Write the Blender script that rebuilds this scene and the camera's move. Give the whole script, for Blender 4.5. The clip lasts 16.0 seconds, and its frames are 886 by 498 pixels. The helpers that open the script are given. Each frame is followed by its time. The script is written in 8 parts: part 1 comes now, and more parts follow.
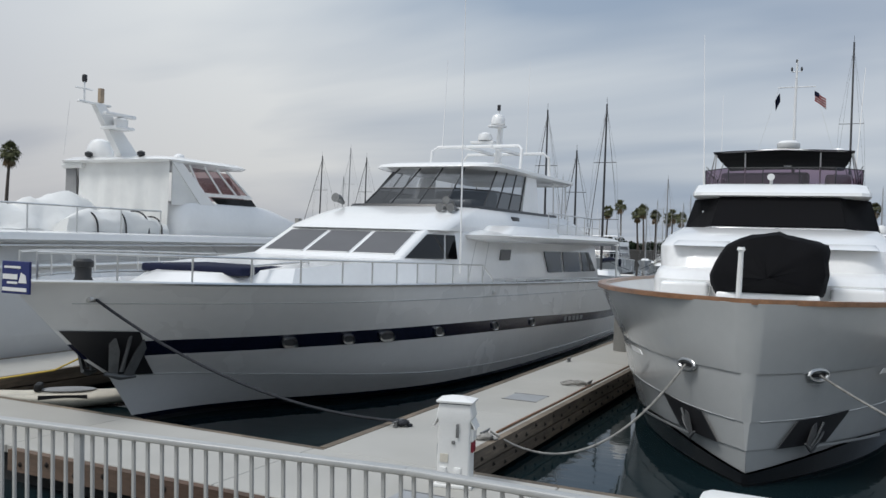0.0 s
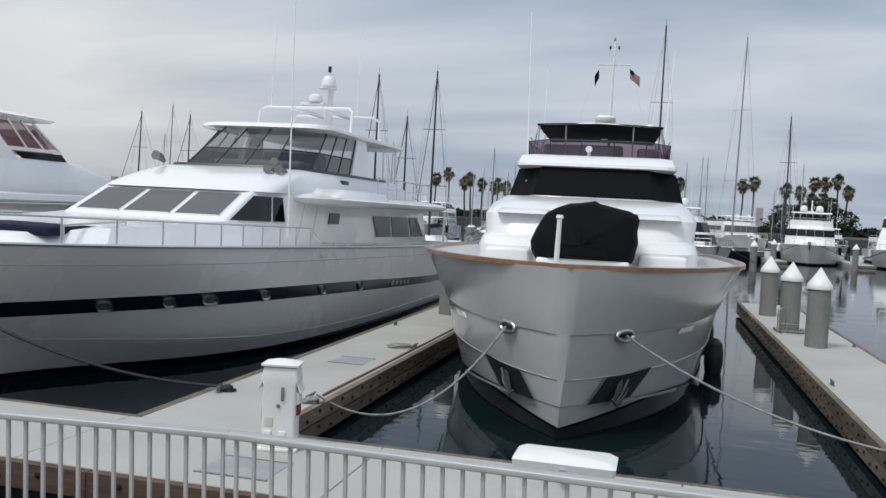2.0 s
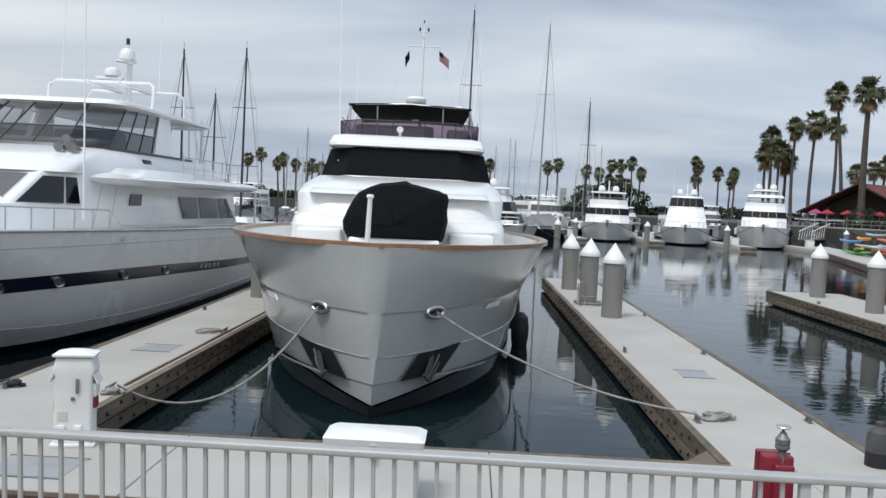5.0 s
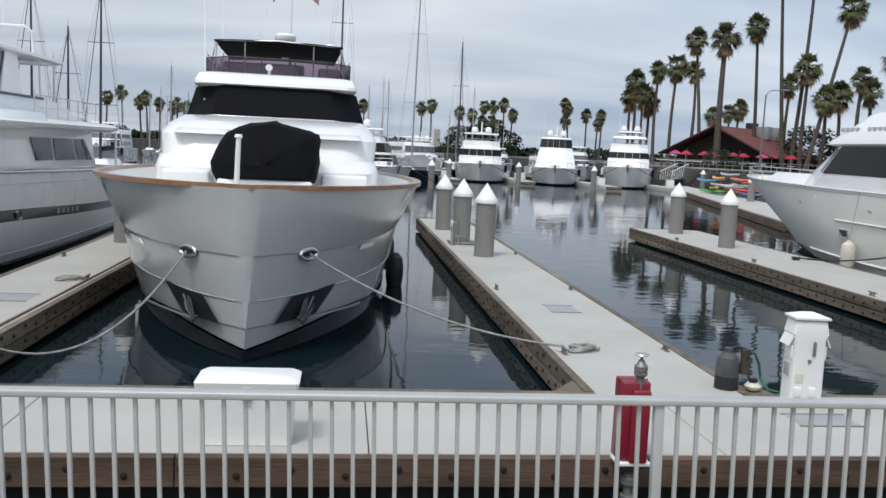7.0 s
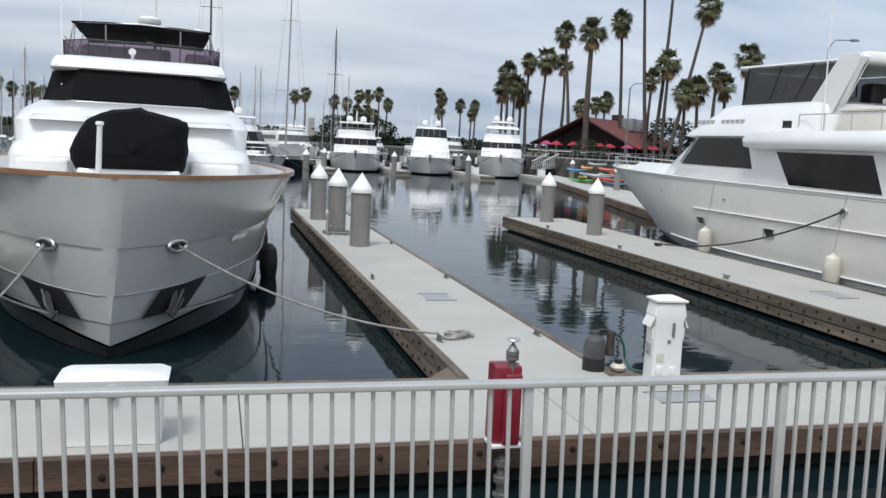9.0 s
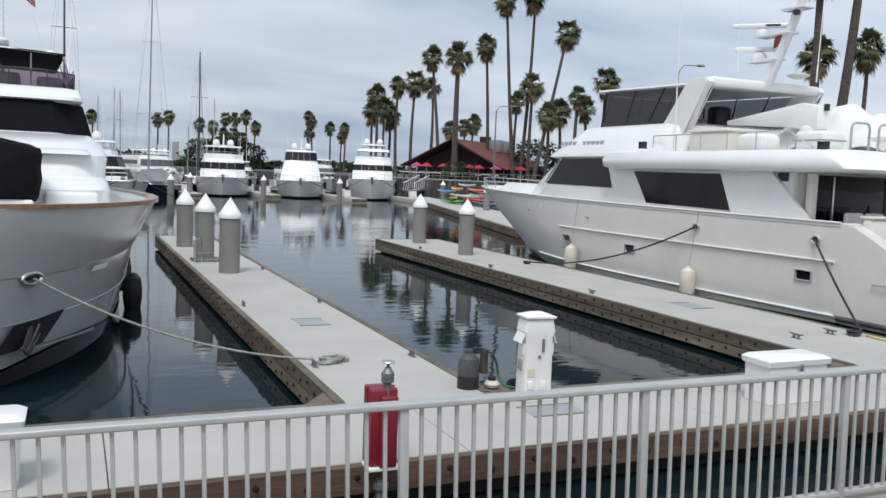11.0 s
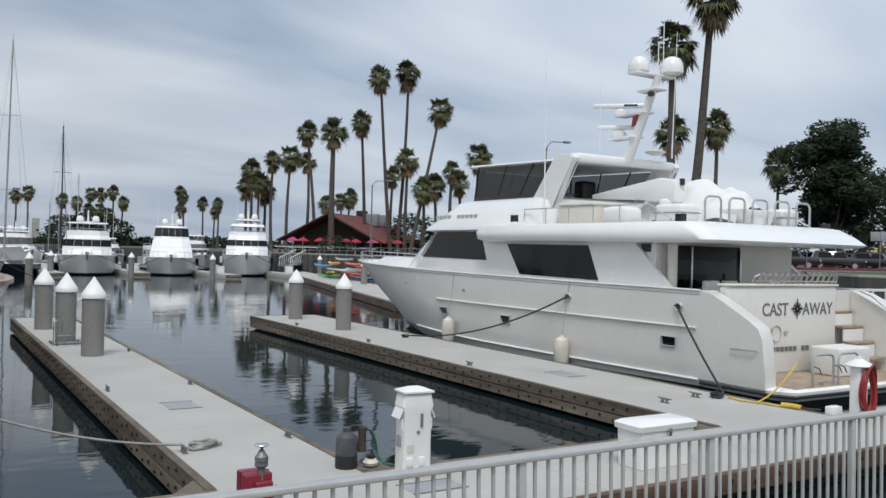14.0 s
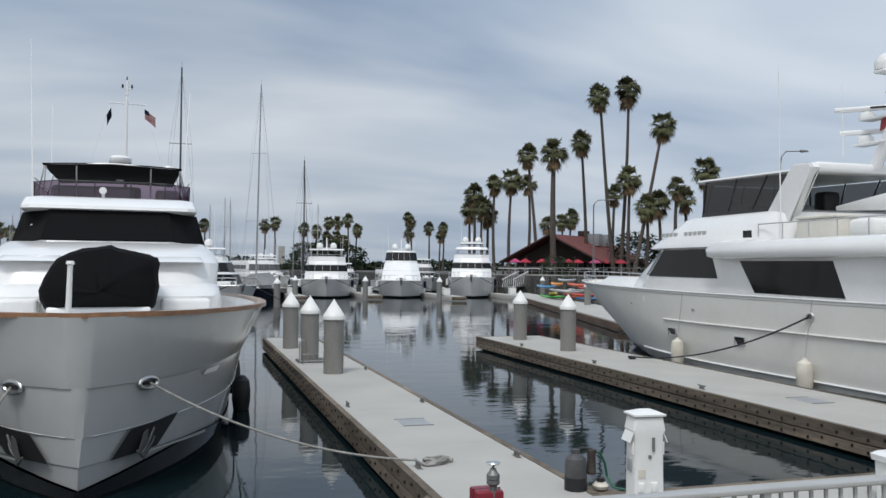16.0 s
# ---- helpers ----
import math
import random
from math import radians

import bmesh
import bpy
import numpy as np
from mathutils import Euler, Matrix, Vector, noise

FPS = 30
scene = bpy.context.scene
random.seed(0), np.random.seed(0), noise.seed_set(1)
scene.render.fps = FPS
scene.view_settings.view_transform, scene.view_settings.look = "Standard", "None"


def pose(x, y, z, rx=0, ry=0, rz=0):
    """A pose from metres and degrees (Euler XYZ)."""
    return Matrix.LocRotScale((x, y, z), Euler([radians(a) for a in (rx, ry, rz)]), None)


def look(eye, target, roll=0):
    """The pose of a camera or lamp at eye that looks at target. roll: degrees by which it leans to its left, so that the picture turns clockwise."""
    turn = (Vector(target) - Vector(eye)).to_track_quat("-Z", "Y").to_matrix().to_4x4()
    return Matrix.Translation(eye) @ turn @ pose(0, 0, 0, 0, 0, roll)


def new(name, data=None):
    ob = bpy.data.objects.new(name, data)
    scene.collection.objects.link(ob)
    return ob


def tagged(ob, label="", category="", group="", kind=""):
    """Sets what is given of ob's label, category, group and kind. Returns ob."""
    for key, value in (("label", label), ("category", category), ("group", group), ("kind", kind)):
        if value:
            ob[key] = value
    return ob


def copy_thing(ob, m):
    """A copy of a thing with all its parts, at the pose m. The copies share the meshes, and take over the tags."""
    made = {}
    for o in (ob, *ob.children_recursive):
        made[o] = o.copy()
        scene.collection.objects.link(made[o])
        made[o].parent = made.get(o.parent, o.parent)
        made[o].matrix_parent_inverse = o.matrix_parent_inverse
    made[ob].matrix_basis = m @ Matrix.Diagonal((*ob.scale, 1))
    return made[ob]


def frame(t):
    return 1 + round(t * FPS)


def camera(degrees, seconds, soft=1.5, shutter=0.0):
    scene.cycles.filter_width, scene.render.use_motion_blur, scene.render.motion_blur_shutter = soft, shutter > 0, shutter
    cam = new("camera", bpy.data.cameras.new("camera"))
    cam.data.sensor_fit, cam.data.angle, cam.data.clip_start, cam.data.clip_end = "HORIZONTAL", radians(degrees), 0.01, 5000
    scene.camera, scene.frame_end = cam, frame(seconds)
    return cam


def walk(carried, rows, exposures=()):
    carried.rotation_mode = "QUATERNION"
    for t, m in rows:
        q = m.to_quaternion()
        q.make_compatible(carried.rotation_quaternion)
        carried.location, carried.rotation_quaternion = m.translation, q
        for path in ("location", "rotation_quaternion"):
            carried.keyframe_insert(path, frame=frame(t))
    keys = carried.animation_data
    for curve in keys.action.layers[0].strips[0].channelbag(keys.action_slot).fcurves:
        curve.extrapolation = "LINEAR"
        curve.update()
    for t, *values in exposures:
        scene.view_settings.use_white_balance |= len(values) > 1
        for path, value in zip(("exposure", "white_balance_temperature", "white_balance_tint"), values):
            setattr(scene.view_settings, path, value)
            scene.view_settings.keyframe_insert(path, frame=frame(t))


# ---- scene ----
cam = camera(55.0, 16.0)
PATH = [
    (0, (0.224, 0.029, 2.694), (-0.644, 1.831, 2.675), 1.8),
    (0.5, (0.229, 0.024, 2.682), (-0.559, 1.862, 2.624), 2.0),
    (1, (0.229, -0.003, 2.678), (-0.466, 1.871, 2.593), 2.1),
    (1.5, (0.234, 0.004, 2.683), (-0.362, 1.911, 2.595), 2.4),
    (2, (0.238, 0.016, 2.68), (-0.251, 1.954, 2.595), 3.0),
    (2.5, (0.244, 0.013, 2.678), (-0.158, 1.97, 2.594), 2.8),
    (3, (0.261, -0.02, 2.679), (-0.083, 1.949, 2.597), 2.7),
    (3.5, (0.273, 0.018, 2.676), (-0.012, 1.996, 2.594), 2.6),
    (4, (0.284, 0.024, 2.674), (0.076, 2.011, 2.595), 2.7),
    (6.5, (0.339, 0.037, 2.653), (0.495, 2.021, 2.45), 2.6),
    (7, (0.337, 0.019, 2.651), (0.573, 1.992, 2.42), 2.7),
    (7.5, (0.335, 0.02, 2.646), (0.642, 1.981, 2.401), 2.9),
    (8, (0.335, 0.005, 2.648), (0.72, 1.953, 2.407), 3.1),
    (8.5, (0.348, -0.011, 2.652), (0.802, 1.922, 2.412), 3.1),
    (9, (0.356, -0.013, 2.653), (0.876, 1.903, 2.412), 3.0),
    (11.5, (0.352, -0.069, 2.672), (1.221, 1.725, 2.51), 2.3),
    (12, (0.369, -0.067, 2.674), (1.306, 1.693, 2.512), 2.5),
    (12.5, (0.382, -0.06, 2.67), (1.377, 1.669, 2.518), 2.5),
    (13, (0.39, -0.06, 2.677), (1.441, 1.637, 2.556), 2.4),
    (13.5, (0.398, -0.064, 2.677), (1.483, 1.615, 2.622), 2.0),
    (14, (0.377, -0.081, 2.688), (1.427, 1.621, 2.693), 1.5),
    (14.5, (0.366, -0.084, 2.688), (1.321, 1.674, 2.724), 1.3),
    (15, (0.35, -0.084, 2.686), (1.194, 1.728, 2.734), 1.0),
    (15.5, (0.339, -0.099, 2.687), (1.066, 1.763, 2.738), 0.6),
    (16, (0.333, -0.092, 2.683), (0.911, 1.822, 2.728), 0.5),
]
# the film camera's own exposure drifts a little; its white balance is slightly cool
EXPOSURES = [(0, -.27, 6320, 9.5), (3, -.1, 6320, 9.5), (6.5, .04, 6320, 9.5), (9, .08, 6320, 9.5), (12, -.03, 6320, 9.5), (16, -.18, 6320, 9.5)]
walk(cam, [(t, look(eye, target, roll)) for t, eye, target, roll in PATH], EXPOSURES)

# ---- world and sun ----
world = bpy.data.worlds.new("sky")
scene.world = world
world.use_nodes = True
wn = world.node_tree.nodes
wl = world.node_tree.links
wn.clear()


def wnode(kind, **kw):
    n = wn.new(kind)
    for k, v in kw.items():
        n.inputs[k].default_value = v
    return n


SUN_EL, SUN_AZ = 58.0, 215.0
sky = wn.new("ShaderNodeTexSky")
sky.sky_type = "NISHITA"
sky.sun_disc = False
sky.sun_elevation = radians(SUN_EL)
sky.sun_rotation = radians(SUN_AZ)
sky.dust_density = 3.0
tc = wn.new("ShaderNodeTexCoord")
sep = wn.new("ShaderNodeSeparateXYZ")
wl.new(tc.outputs["Generated"], sep.inputs[0])


def wmath(op, a, b=None):
    n = wn.new("ShaderNodeMath")
    n.operation = op
    for i, v in enumerate((a, b)):
        if v is None:
            continue
        if isinstance(v, (int, float)):
            n.inputs[i].default_value = v
        else:
            wl.new(v, n.inputs[i])
    return n.outputs[0]


def wmix(fac, a, b):
    n = wn.new("ShaderNodeMix")
    n.data_type = "RGBA"
    for i, v in ((0, fac), (6, a), (7, b)):
        if isinstance(v, (int, float)):
            n.inputs[i].default_value = v
        elif isinstance(v, tuple):
            n.inputs[i].default_value = (*v, 1)
        else:
            wl.new(v, n.inputs[i])
    return n.outputs[2]


def wramp(fac, stops):
    n = wn.new("ShaderNodeValToRGB")
    els = n.color_ramp.elements
    while len(els) < len(stops):
        els.new(0.5)
    for e, (p, c) in zip(els, stops):
        e.position, e.color = p, (*c, 1)
    wl.new(fac, n.inputs[0])
    return n.outputs[0]


# clouds lie on a flat layer, so that they draw together towards the horizon
up = wmath("MAXIMUM", sep.outputs[2], 0.0)
den = wmath("ADD", up, 0.16)
cx = wmath("DIVIDE", sep.outputs[0], den)
cy = wmath("DIVIDE", sep.outputs[1], den)
comb = wn.new("ShaderNodeCombineXYZ")
wl.new(cx, comb.inputs[0])
wl.new(cy, comb.inputs[1])
rot = wn.new("ShaderNodeMapping")
rot.inputs["Rotation"].default_value = (0, 0, radians(28))
rot.inputs["Scale"].default_value = (0.60, 1.15, 1.0)
wl.new(comb.outputs[0], rot.inputs[0])
n1 = wnode("ShaderNodeTexNoise", Scale=0.80, Detail=4.5, Roughness=0.46, Distortion=0.35)
wl.new(rot.outputs[0], n1.inputs["Vector"])
n2 = wnode("ShaderNodeTexNoise", Scale=0.33, Detail=3.0, Roughness=0.5)
wl.new(rot.outputs[0], n2.inputs["Vector"])
both = wmath("ADD", wmath("MULTIPLY", n1.outputs[0], 0.55), wmath("MULTIPLY", n2.outputs[0], 0.45))
cover = wramp(both, [(0.41, (0, 0, 0)), (0.585, (1, 1, 1))])
thin = wmix(cover, (0.325, 0.415, 0.555), (0.82, 0.86, 0.90))
low = wramp(sep.outputs[2], [(0.0, (1, 1, 1)), (0.30, (0, 0, 0))])
haze = wmix(wmath("MULTIPLY", low, 0.48), thin, (0.49, 0.545, 0.615))
# the low sky over the west end of the harbour is warm
west = wramp(wmath("ADD", wmath("MULTIPLY", sep.outputs[0], -0.9), wmath("MULTIPLY", sep.outputs[1], 0.45)), [(0.55, (0, 0, 0)), (1.0, (1, 1, 1))])
warm = wmix(wmath("MULTIPLY", wmath("MULTIPLY", west, low), 0.35), haze, (0.80, 0.66, 0.54))
# overhead the cloud is thinner and brighter
top = wramp(sep.outputs[2], [(0.35, (1, 1, 1)), (0.9, (1.75, 1.72, 1.68))])
tot = wn.new("ShaderNodeMix")
tot.data_type, tot.blend_type = "RGBA", "MULTIPLY"
tot.inputs[0].default_value = 1.0
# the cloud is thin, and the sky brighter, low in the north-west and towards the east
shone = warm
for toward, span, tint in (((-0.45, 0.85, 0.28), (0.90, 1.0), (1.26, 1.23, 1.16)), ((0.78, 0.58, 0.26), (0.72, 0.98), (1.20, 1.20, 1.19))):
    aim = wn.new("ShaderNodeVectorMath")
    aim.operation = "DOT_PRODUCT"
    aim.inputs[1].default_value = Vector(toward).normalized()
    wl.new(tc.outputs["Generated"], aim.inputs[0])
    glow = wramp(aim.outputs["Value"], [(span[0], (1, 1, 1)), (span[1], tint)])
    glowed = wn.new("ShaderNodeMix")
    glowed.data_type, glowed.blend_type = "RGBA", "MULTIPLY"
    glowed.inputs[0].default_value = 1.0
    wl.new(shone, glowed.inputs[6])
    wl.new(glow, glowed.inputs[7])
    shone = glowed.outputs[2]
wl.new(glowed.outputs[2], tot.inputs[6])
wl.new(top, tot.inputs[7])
bg_cloud = wn.new("ShaderNodeBackground")
bg_cloud.inputs[1].default_value = 1.05
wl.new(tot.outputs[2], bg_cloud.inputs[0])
bg_sky = wn.new("ShaderNodeBackground")
bg_sky.inputs[1].default_value = 0.05
wl.new(sky.outputs[0], bg_sky.inputs[0])
mixs = wn.new("ShaderNodeMixShader")
mixs.inputs[0].default_value = 0.86
wl.new(bg_sky.outputs[0], mixs.inputs[1])
wl.new(bg_cloud.outputs[0], mixs.inputs[2])
wout = wn.new("ShaderNodeOutputWorld")
wl.new(mixs.outputs[0], wout.inputs[0])

sun_data = bpy.data.lights.new("sun", "SUN")
sun_data.energy, sun_data.angle, sun_data.color = 1.9, radians(14), (1.0, 0.965, 0.92)
sun = new("sun", sun_data)
sd = Vector((math.sin(radians(SUN_AZ)) * math.cos(radians(SUN_EL)), math.cos(radians(SUN_AZ)) * math.cos(radians(SUN_EL)), math.sin(radians(SUN_EL))))
sun.matrix_world = look(sd * 100, (0, 0, 0))


# ---- materials ----
def mat(name, color, rough=0.5, metal=0.0, var=0.06, scale=3.0, fine=60.0, bump=0.02, coat=0.0, spec=0.5, stain=None, stain_amt=0.0, stain_scale=0.6, per_object=0.0, stretch=(1, 1, 1)):
    """A surface with two scales of variation: broad tone and fine grain, with relief, and stains where given."""
    m = bpy.data.materials.new(name)
    m.use_nodes = True
    nt = m.node_tree
    n, l = nt.nodes, nt.links
    p = n["Principled BSDF"]
    p.inputs["Metallic"].default_value = metal
    p.inputs["Coat Weight"].default_value = coat
    p.inputs["Coat Roughness"].default_value = 0.08
    p.inputs["Specular IOR Level"].default_value = spec
    co = n.new("ShaderNodeTexCoord")
    mp = n.new("ShaderNodeMapping")
    mp.inputs["Scale"].default_value = stretch
    l.new(co.outputs["Object"], mp.inputs[0])

    def tex(sc, det):
        t = n.new("ShaderNodeTexNoise")
        t.inputs["Scale"].default_value, t.inputs["Detail"].default_value = sc, det
        l.new(mp.outputs[0], t.inputs["Vector"])
        return t.outputs[0]

    def mix(f, a, b, mode="MIX"):
        q = n.new("ShaderNodeMix")
        q.data_type, q.blend_type = "RGBA", mode
        for i, v in ((0, f), (6, a), (7, b)):
            if isinstance(v, (int, float)):
                q.inputs[i].default_value = v
            elif isinstance(v, tuple):
                q.inputs[i].default_value = (*v, 1)
            else:
                l.new(v, q.inputs[i])
        return q.outputs[2]

    broad, grain = tex(scale, 4), tex(fine, 3)
    dark = tuple(max(0, c * (1 - var * 1.6)) for c in color)
    light = tuple(min(1, c * (1 + var * 1.2)) for c in color)

    def spread(v, lo, hi):
        r = n.new("ShaderNodeMapRange")
        r.inputs[1].default_value, r.inputs[2].default_value = lo, hi
        l.new(v, r.inputs[0])
        return r.outputs[0]

    col = mix(spread(broad, 0.3, 0.7), dark, light)
    g = n.new("ShaderNodeMapRange")
    g.inputs[1].default_value, g.inputs[2].default_value, g.inputs[3].default_value, g.inputs[4].default_value = 0.3, 0.7, 1 - var, 1 + var * 0.6
    l.new(grain, g.inputs[0])
    col = mix(1.0, col, g.outputs[0], "MULTIPLY")
    if stain:
        st = tex(stain_scale, 6)
        k = n.new("ShaderNodeMath")
        k.operation = "MULTIPLY"
        k.inputs[1].default_value = stain_amt
        l.new(spread(st, 0.5, 0.72), k.inputs[0])
        col = mix(k.outputs[0], col, stain)
    if per_object:
        oi = n.new("ShaderNodeObjectInfo")
        r = n.new("ShaderNodeMapRange")
        r.inputs[3].default_value, r.inputs[4].default_value = 1 - per_object, 1 + per_object
        l.new(oi.outputs["Random"], r.inputs[0])
        col = mix(1.0, col, r.outputs[0], "MULTIPLY")
    l.new(col, p.inputs["Base Color"])
    rr = n.new("ShaderNodeMapRange")
    rr.inputs[3].default_value, rr.inputs[4].default_value = max(0.02, rough * 0.85), min(1, rough * 1.2)
    l.new(broad, rr.inputs[0])
    l.new(rr.outputs[0], p.inputs["Roughness"])
    if bump:
        b = n.new("ShaderNodeBump")
        b.inputs["Strength"].default_value, b.inputs["Distance"].default_value = 0.6, bump
        l.new(grain, b.inputs["Height"])
        l.new(b.outputs[0], p.inputs["Normal"])
    return m


def clear_glass(name, tint, rough=0.02, alpha=0.5):
    """Thin tinted glazing that lets the view through."""
    m = bpy.data.materials.new(name)
    m.use_nodes = True
    n, l = m.node_tree.nodes, m.node_tree.links
    n.remove(n["Principled BSDF"])
    tr, gl, ms = n.new("ShaderNodeBsdfTransparent"), n.new("ShaderNodeBsdfGlossy"), n.new("ShaderNodeMixShader")
    lw, pw, ma = n.new("ShaderNodeLayerWeight"), n.new("ShaderNodeMath"), n.new("ShaderNodeMath")
    tr.inputs[0].default_value = (*tint, 1)
    gl.inputs["Roughness"].default_value = rough
    lw.inputs[0].default_value = 0.5
    pw.operation, ma.operation = "POWER", "MULTIPLY_ADD"
    pw.inputs[1].default_value = 4.0
    ma.inputs[1].default_value, ma.inputs[2].default_value = 0.75, 0.05
    l.new(lw.outputs["Facing"], pw.inputs[0])
    l.new(pw.outputs[0], ma.inputs[0])
    l.new(ma.outputs[0], ms.inputs[0])
    l.new(tr.outputs[0], ms.inputs[1])
    l.new(gl.outputs[0], ms.inputs[2])
    l.new(ms.outputs[0], n["Material Output"].inputs[0])
    return m


WHITE = mat("white_gelcoat", (0.80, 0.80, 0.79), 0.22, var=0.02, scale=0.8, fine=8, bump=0.0, coat=0.5, stain=(0.62, 0.60, 0.55), stain_amt=0.10)
HULLWHITE = mat("white_hull_paint", (0.70, 0.70, 0.69), 0.26, var=0.02, scale=0.5, fine=5, bump=0.0, coat=0.2, spec=0.4, stain=(0.55, 0.54, 0.50), stain_amt=0.14)
HULLGREY = mat("pale_grey_hull_paint", (0.44, 0.45, 0.445), 0.20, var=0.025, scale=0.5, fine=5, bump=0.0, coat=0.6, stain=(0.34, 0.34, 0.33), stain_amt=0.18)
STERNWHITE = mat("warm_white_hull_paint", (0.70, 0.685, 0.645), 0.25, var=0.02, scale=0.5, fine=5, bump=0.0, coat=0.4, stain=(0.58, 0.56, 0.50), stain_amt=0.15)
CREAM = mat("cream_gelcoat", (0.70, 0.67, 0.60), 0.35, var=0.04, scale=1.5, fine=12, bump=0.002)
NAVY = mat("navy_paint", (0.007, 0.009, 0.026), 0.22, var=0.05, bump=0.0, coat=0.12, spec=0.3)
BOOTGLOSS = mat("black_boot_enamel", (0.006, 0.0065, 0.008), 0.14, var=0.05, bump=0.0, coat=0.3)
BOOT = mat("black_antifouling", (0.010, 0.011, 0.013), 0.45, var=0.15, bump=0.004)
BLACKCLOTH = mat("black_canvas", (0.0055, 0.0055, 0.0065), 0.85, var=0.16, scale=2, fine=180, bump=0.004, spec=0.12)
WHITECLOTH = mat("white_canvas", (0.72, 0.72, 0.70), 0.8, var=0.05, scale=1.5, fine=150, bump=0.004, spec=0.2)
NAVYCLOTH = mat("navy_canvas", (0.010, 0.013, 0.035), 0.8, var=0.1, scale=2, fine=150, bump=0.004, spec=0.2)
GREYCLOTH = mat("grey_canvas", (0.28, 0.28, 0.28), 0.85, var=0.1, scale=2, fine=150, bump=0.004, spec=0.2)
DARKGLASS = mat("dark_window_glass", (0.006, 0.0065, 0.0075), 0.06, var=0.1, bump=0.0, spec=0.28)
GREYMESH = mat("grey_window_screen", (0.10, 0.10, 0.105), 0.55, var=0.08, scale=2, fine=120, bump=0.001)
FRAME = mat("black_window_frame", (0.02, 0.02, 0.022), 0.4, bump=0.0)
SMOKE = clear_glass("smoked_glass", (0.115, 0.12, 0.125))
SIGNBLUE = mat("blue_sign_face", (0.012, 0.022, 0.13), 0.4, var=0.05, bump=0.0)
PURPLE = clear_glass("purple_tinted_acrylic", (0.30, 0.215, 0.285))
MAUVE = clear_glass("mauve_tinted_acrylic", (0.36, 0.27, 0.28))
ANCHOR = mat("bright_galvanised_steel", (0.12, 0.124, 0.125), 0.45, metal=0.4, var=0.1, scale=6, fine=50, bump=0.002)
VINYL = clear_glass("clear_vinyl", (0.68, 0.69, 0.70), 0.04)
STEEL = mat("stainless_steel", (0.66, 0.66, 0.65), 0.30, metal=1.0, var=0.05, bump=0.0)
ALU = mat("painted_grey_aluminium", (0.40, 0.405, 0.40), 0.40, metal=0.15, var=0.05, scale=4, fine=80, bump=0.001, stain=(0.32, 0.32, 0.31), stain_amt=0.25, stain_scale=5)
GALV = mat("galvanised_steel", (0.23, 0.23, 0.225), 0.5, metal=0.6, var=0.12, scale=8, fine=60, bump=0.003)
TEAK = mat("varnished_teak", (0.27, 0.135, 0.065), 0.35, var=0.2, scale=4, fine=40, bump=0.002, coat=0.4, stretch=(1, 0.15, 1))
TEAKDECK = mat("weathered_teak_deck", (0.36, 0.28, 0.20), 0.7, var=0.15, scale=4, fine=50, bump=0.003)
CONC = mat("pale_dock_concrete", (0.41, 0.40, 0.37), 0.85, var=0.05, scale=0.7, fine=90, bump=0.004, stain=(0.34, 0.32, 0.275), stain_amt=0.4, stain_scale=0.45)
PAVE = mat("beige_promenade_concrete", (0.36, 0.33, 0.27), 0.9, var=0.08, scale=0.8, fine=70, bump=0.004, stain=(0.24, 0.22, 0.19), stain_amt=0.4)
WALE = mat("brown_timber_wale", (0.095, 0.058, 0.040), 0.75, var=0.28, scale=3, fine=30, bump=0.008, per_object=0.25, stretch=(0.15, 0.15, 1.5), stain=(0.20, 0.16, 0.12), stain_amt=0.5)
WALEGREY = mat("weathered_timber_wale", (0.165, 0.132, 0.098), 0.85, var=0.28, scale=3, fine=30, bump=0.008, per_object=0.25, stretch=(0.4, 0.15, 1.5), stain=(0.055, 0.050, 0.045), stain_amt=0.6)
PONTOON = mat("dark_wet_float", (0.022, 0.022, 0.022), 0.6, var=0.25, scale=3, bump=0.01, stain=(0.05, 0.055, 0.04), stain_amt=0.5)
PILE = mat("grey_concrete_pile", (0.24, 0.235, 0.22), 0.8, var=0.10, scale=2, fine=40, bump=0.006, stretch=(1, 1, 0.25), stain=(0.14, 0.135, 0.12), stain_amt=0.5, stain_scale=1.5)
PVCWHITE = mat("white_plastic", (0.78, 0.78, 0.76), 0.4, var=0.03, scale=3, bump=0.001, stain=(0.55, 0.53, 0.48), stain_amt=0.25, stain_scale=3)
OLDWHITE = mat("off_white_vinyl_fender", (0.66, 0.62, 0.53), 0.5, var=0.08, scale=4, bump=0.002)
RED = mat("red_painted_steel", (0.21, 0.014, 0.028), 0.35, var=0.08, scale=5, bump=0.001, stain=(0.20, 0.02, 0.03), stain_amt=0.4, stain_scale=4)
REDHOSE = mat("red_rubber_hose", (0.28, 0.03, 0.03), 0.45, var=0.1, bump=0.0)
BLACKRUB = mat("black_rubber", (0.015, 0.015, 0.016), 0.5, var=0.15, bump=0.002)
GREYPLASTIC = mat("grey_plastic", (0.30, 0.31, 0.32), 0.55, var=0.08, bump=0.001)
ROPE = mat("grey_white_rope", (0.30, 0.29, 0.27), 0.9, var=0.2, scale=10, fine=150, bump=0.006)
ROPEDARK = mat("dark_rope", (0.03, 0.032, 0.038), 0.85, var=0.2, scale=10, fine=150, bump=0.005)
YELLOW = mat("yellow_cable", (0.60, 0.42, 0.05), 0.5, var=0.1, bump=0.0)
GREENHOSE = mat("green_hose", (0.02, 0.12, 0.07), 0.45, var=0.1, bump=0.0)
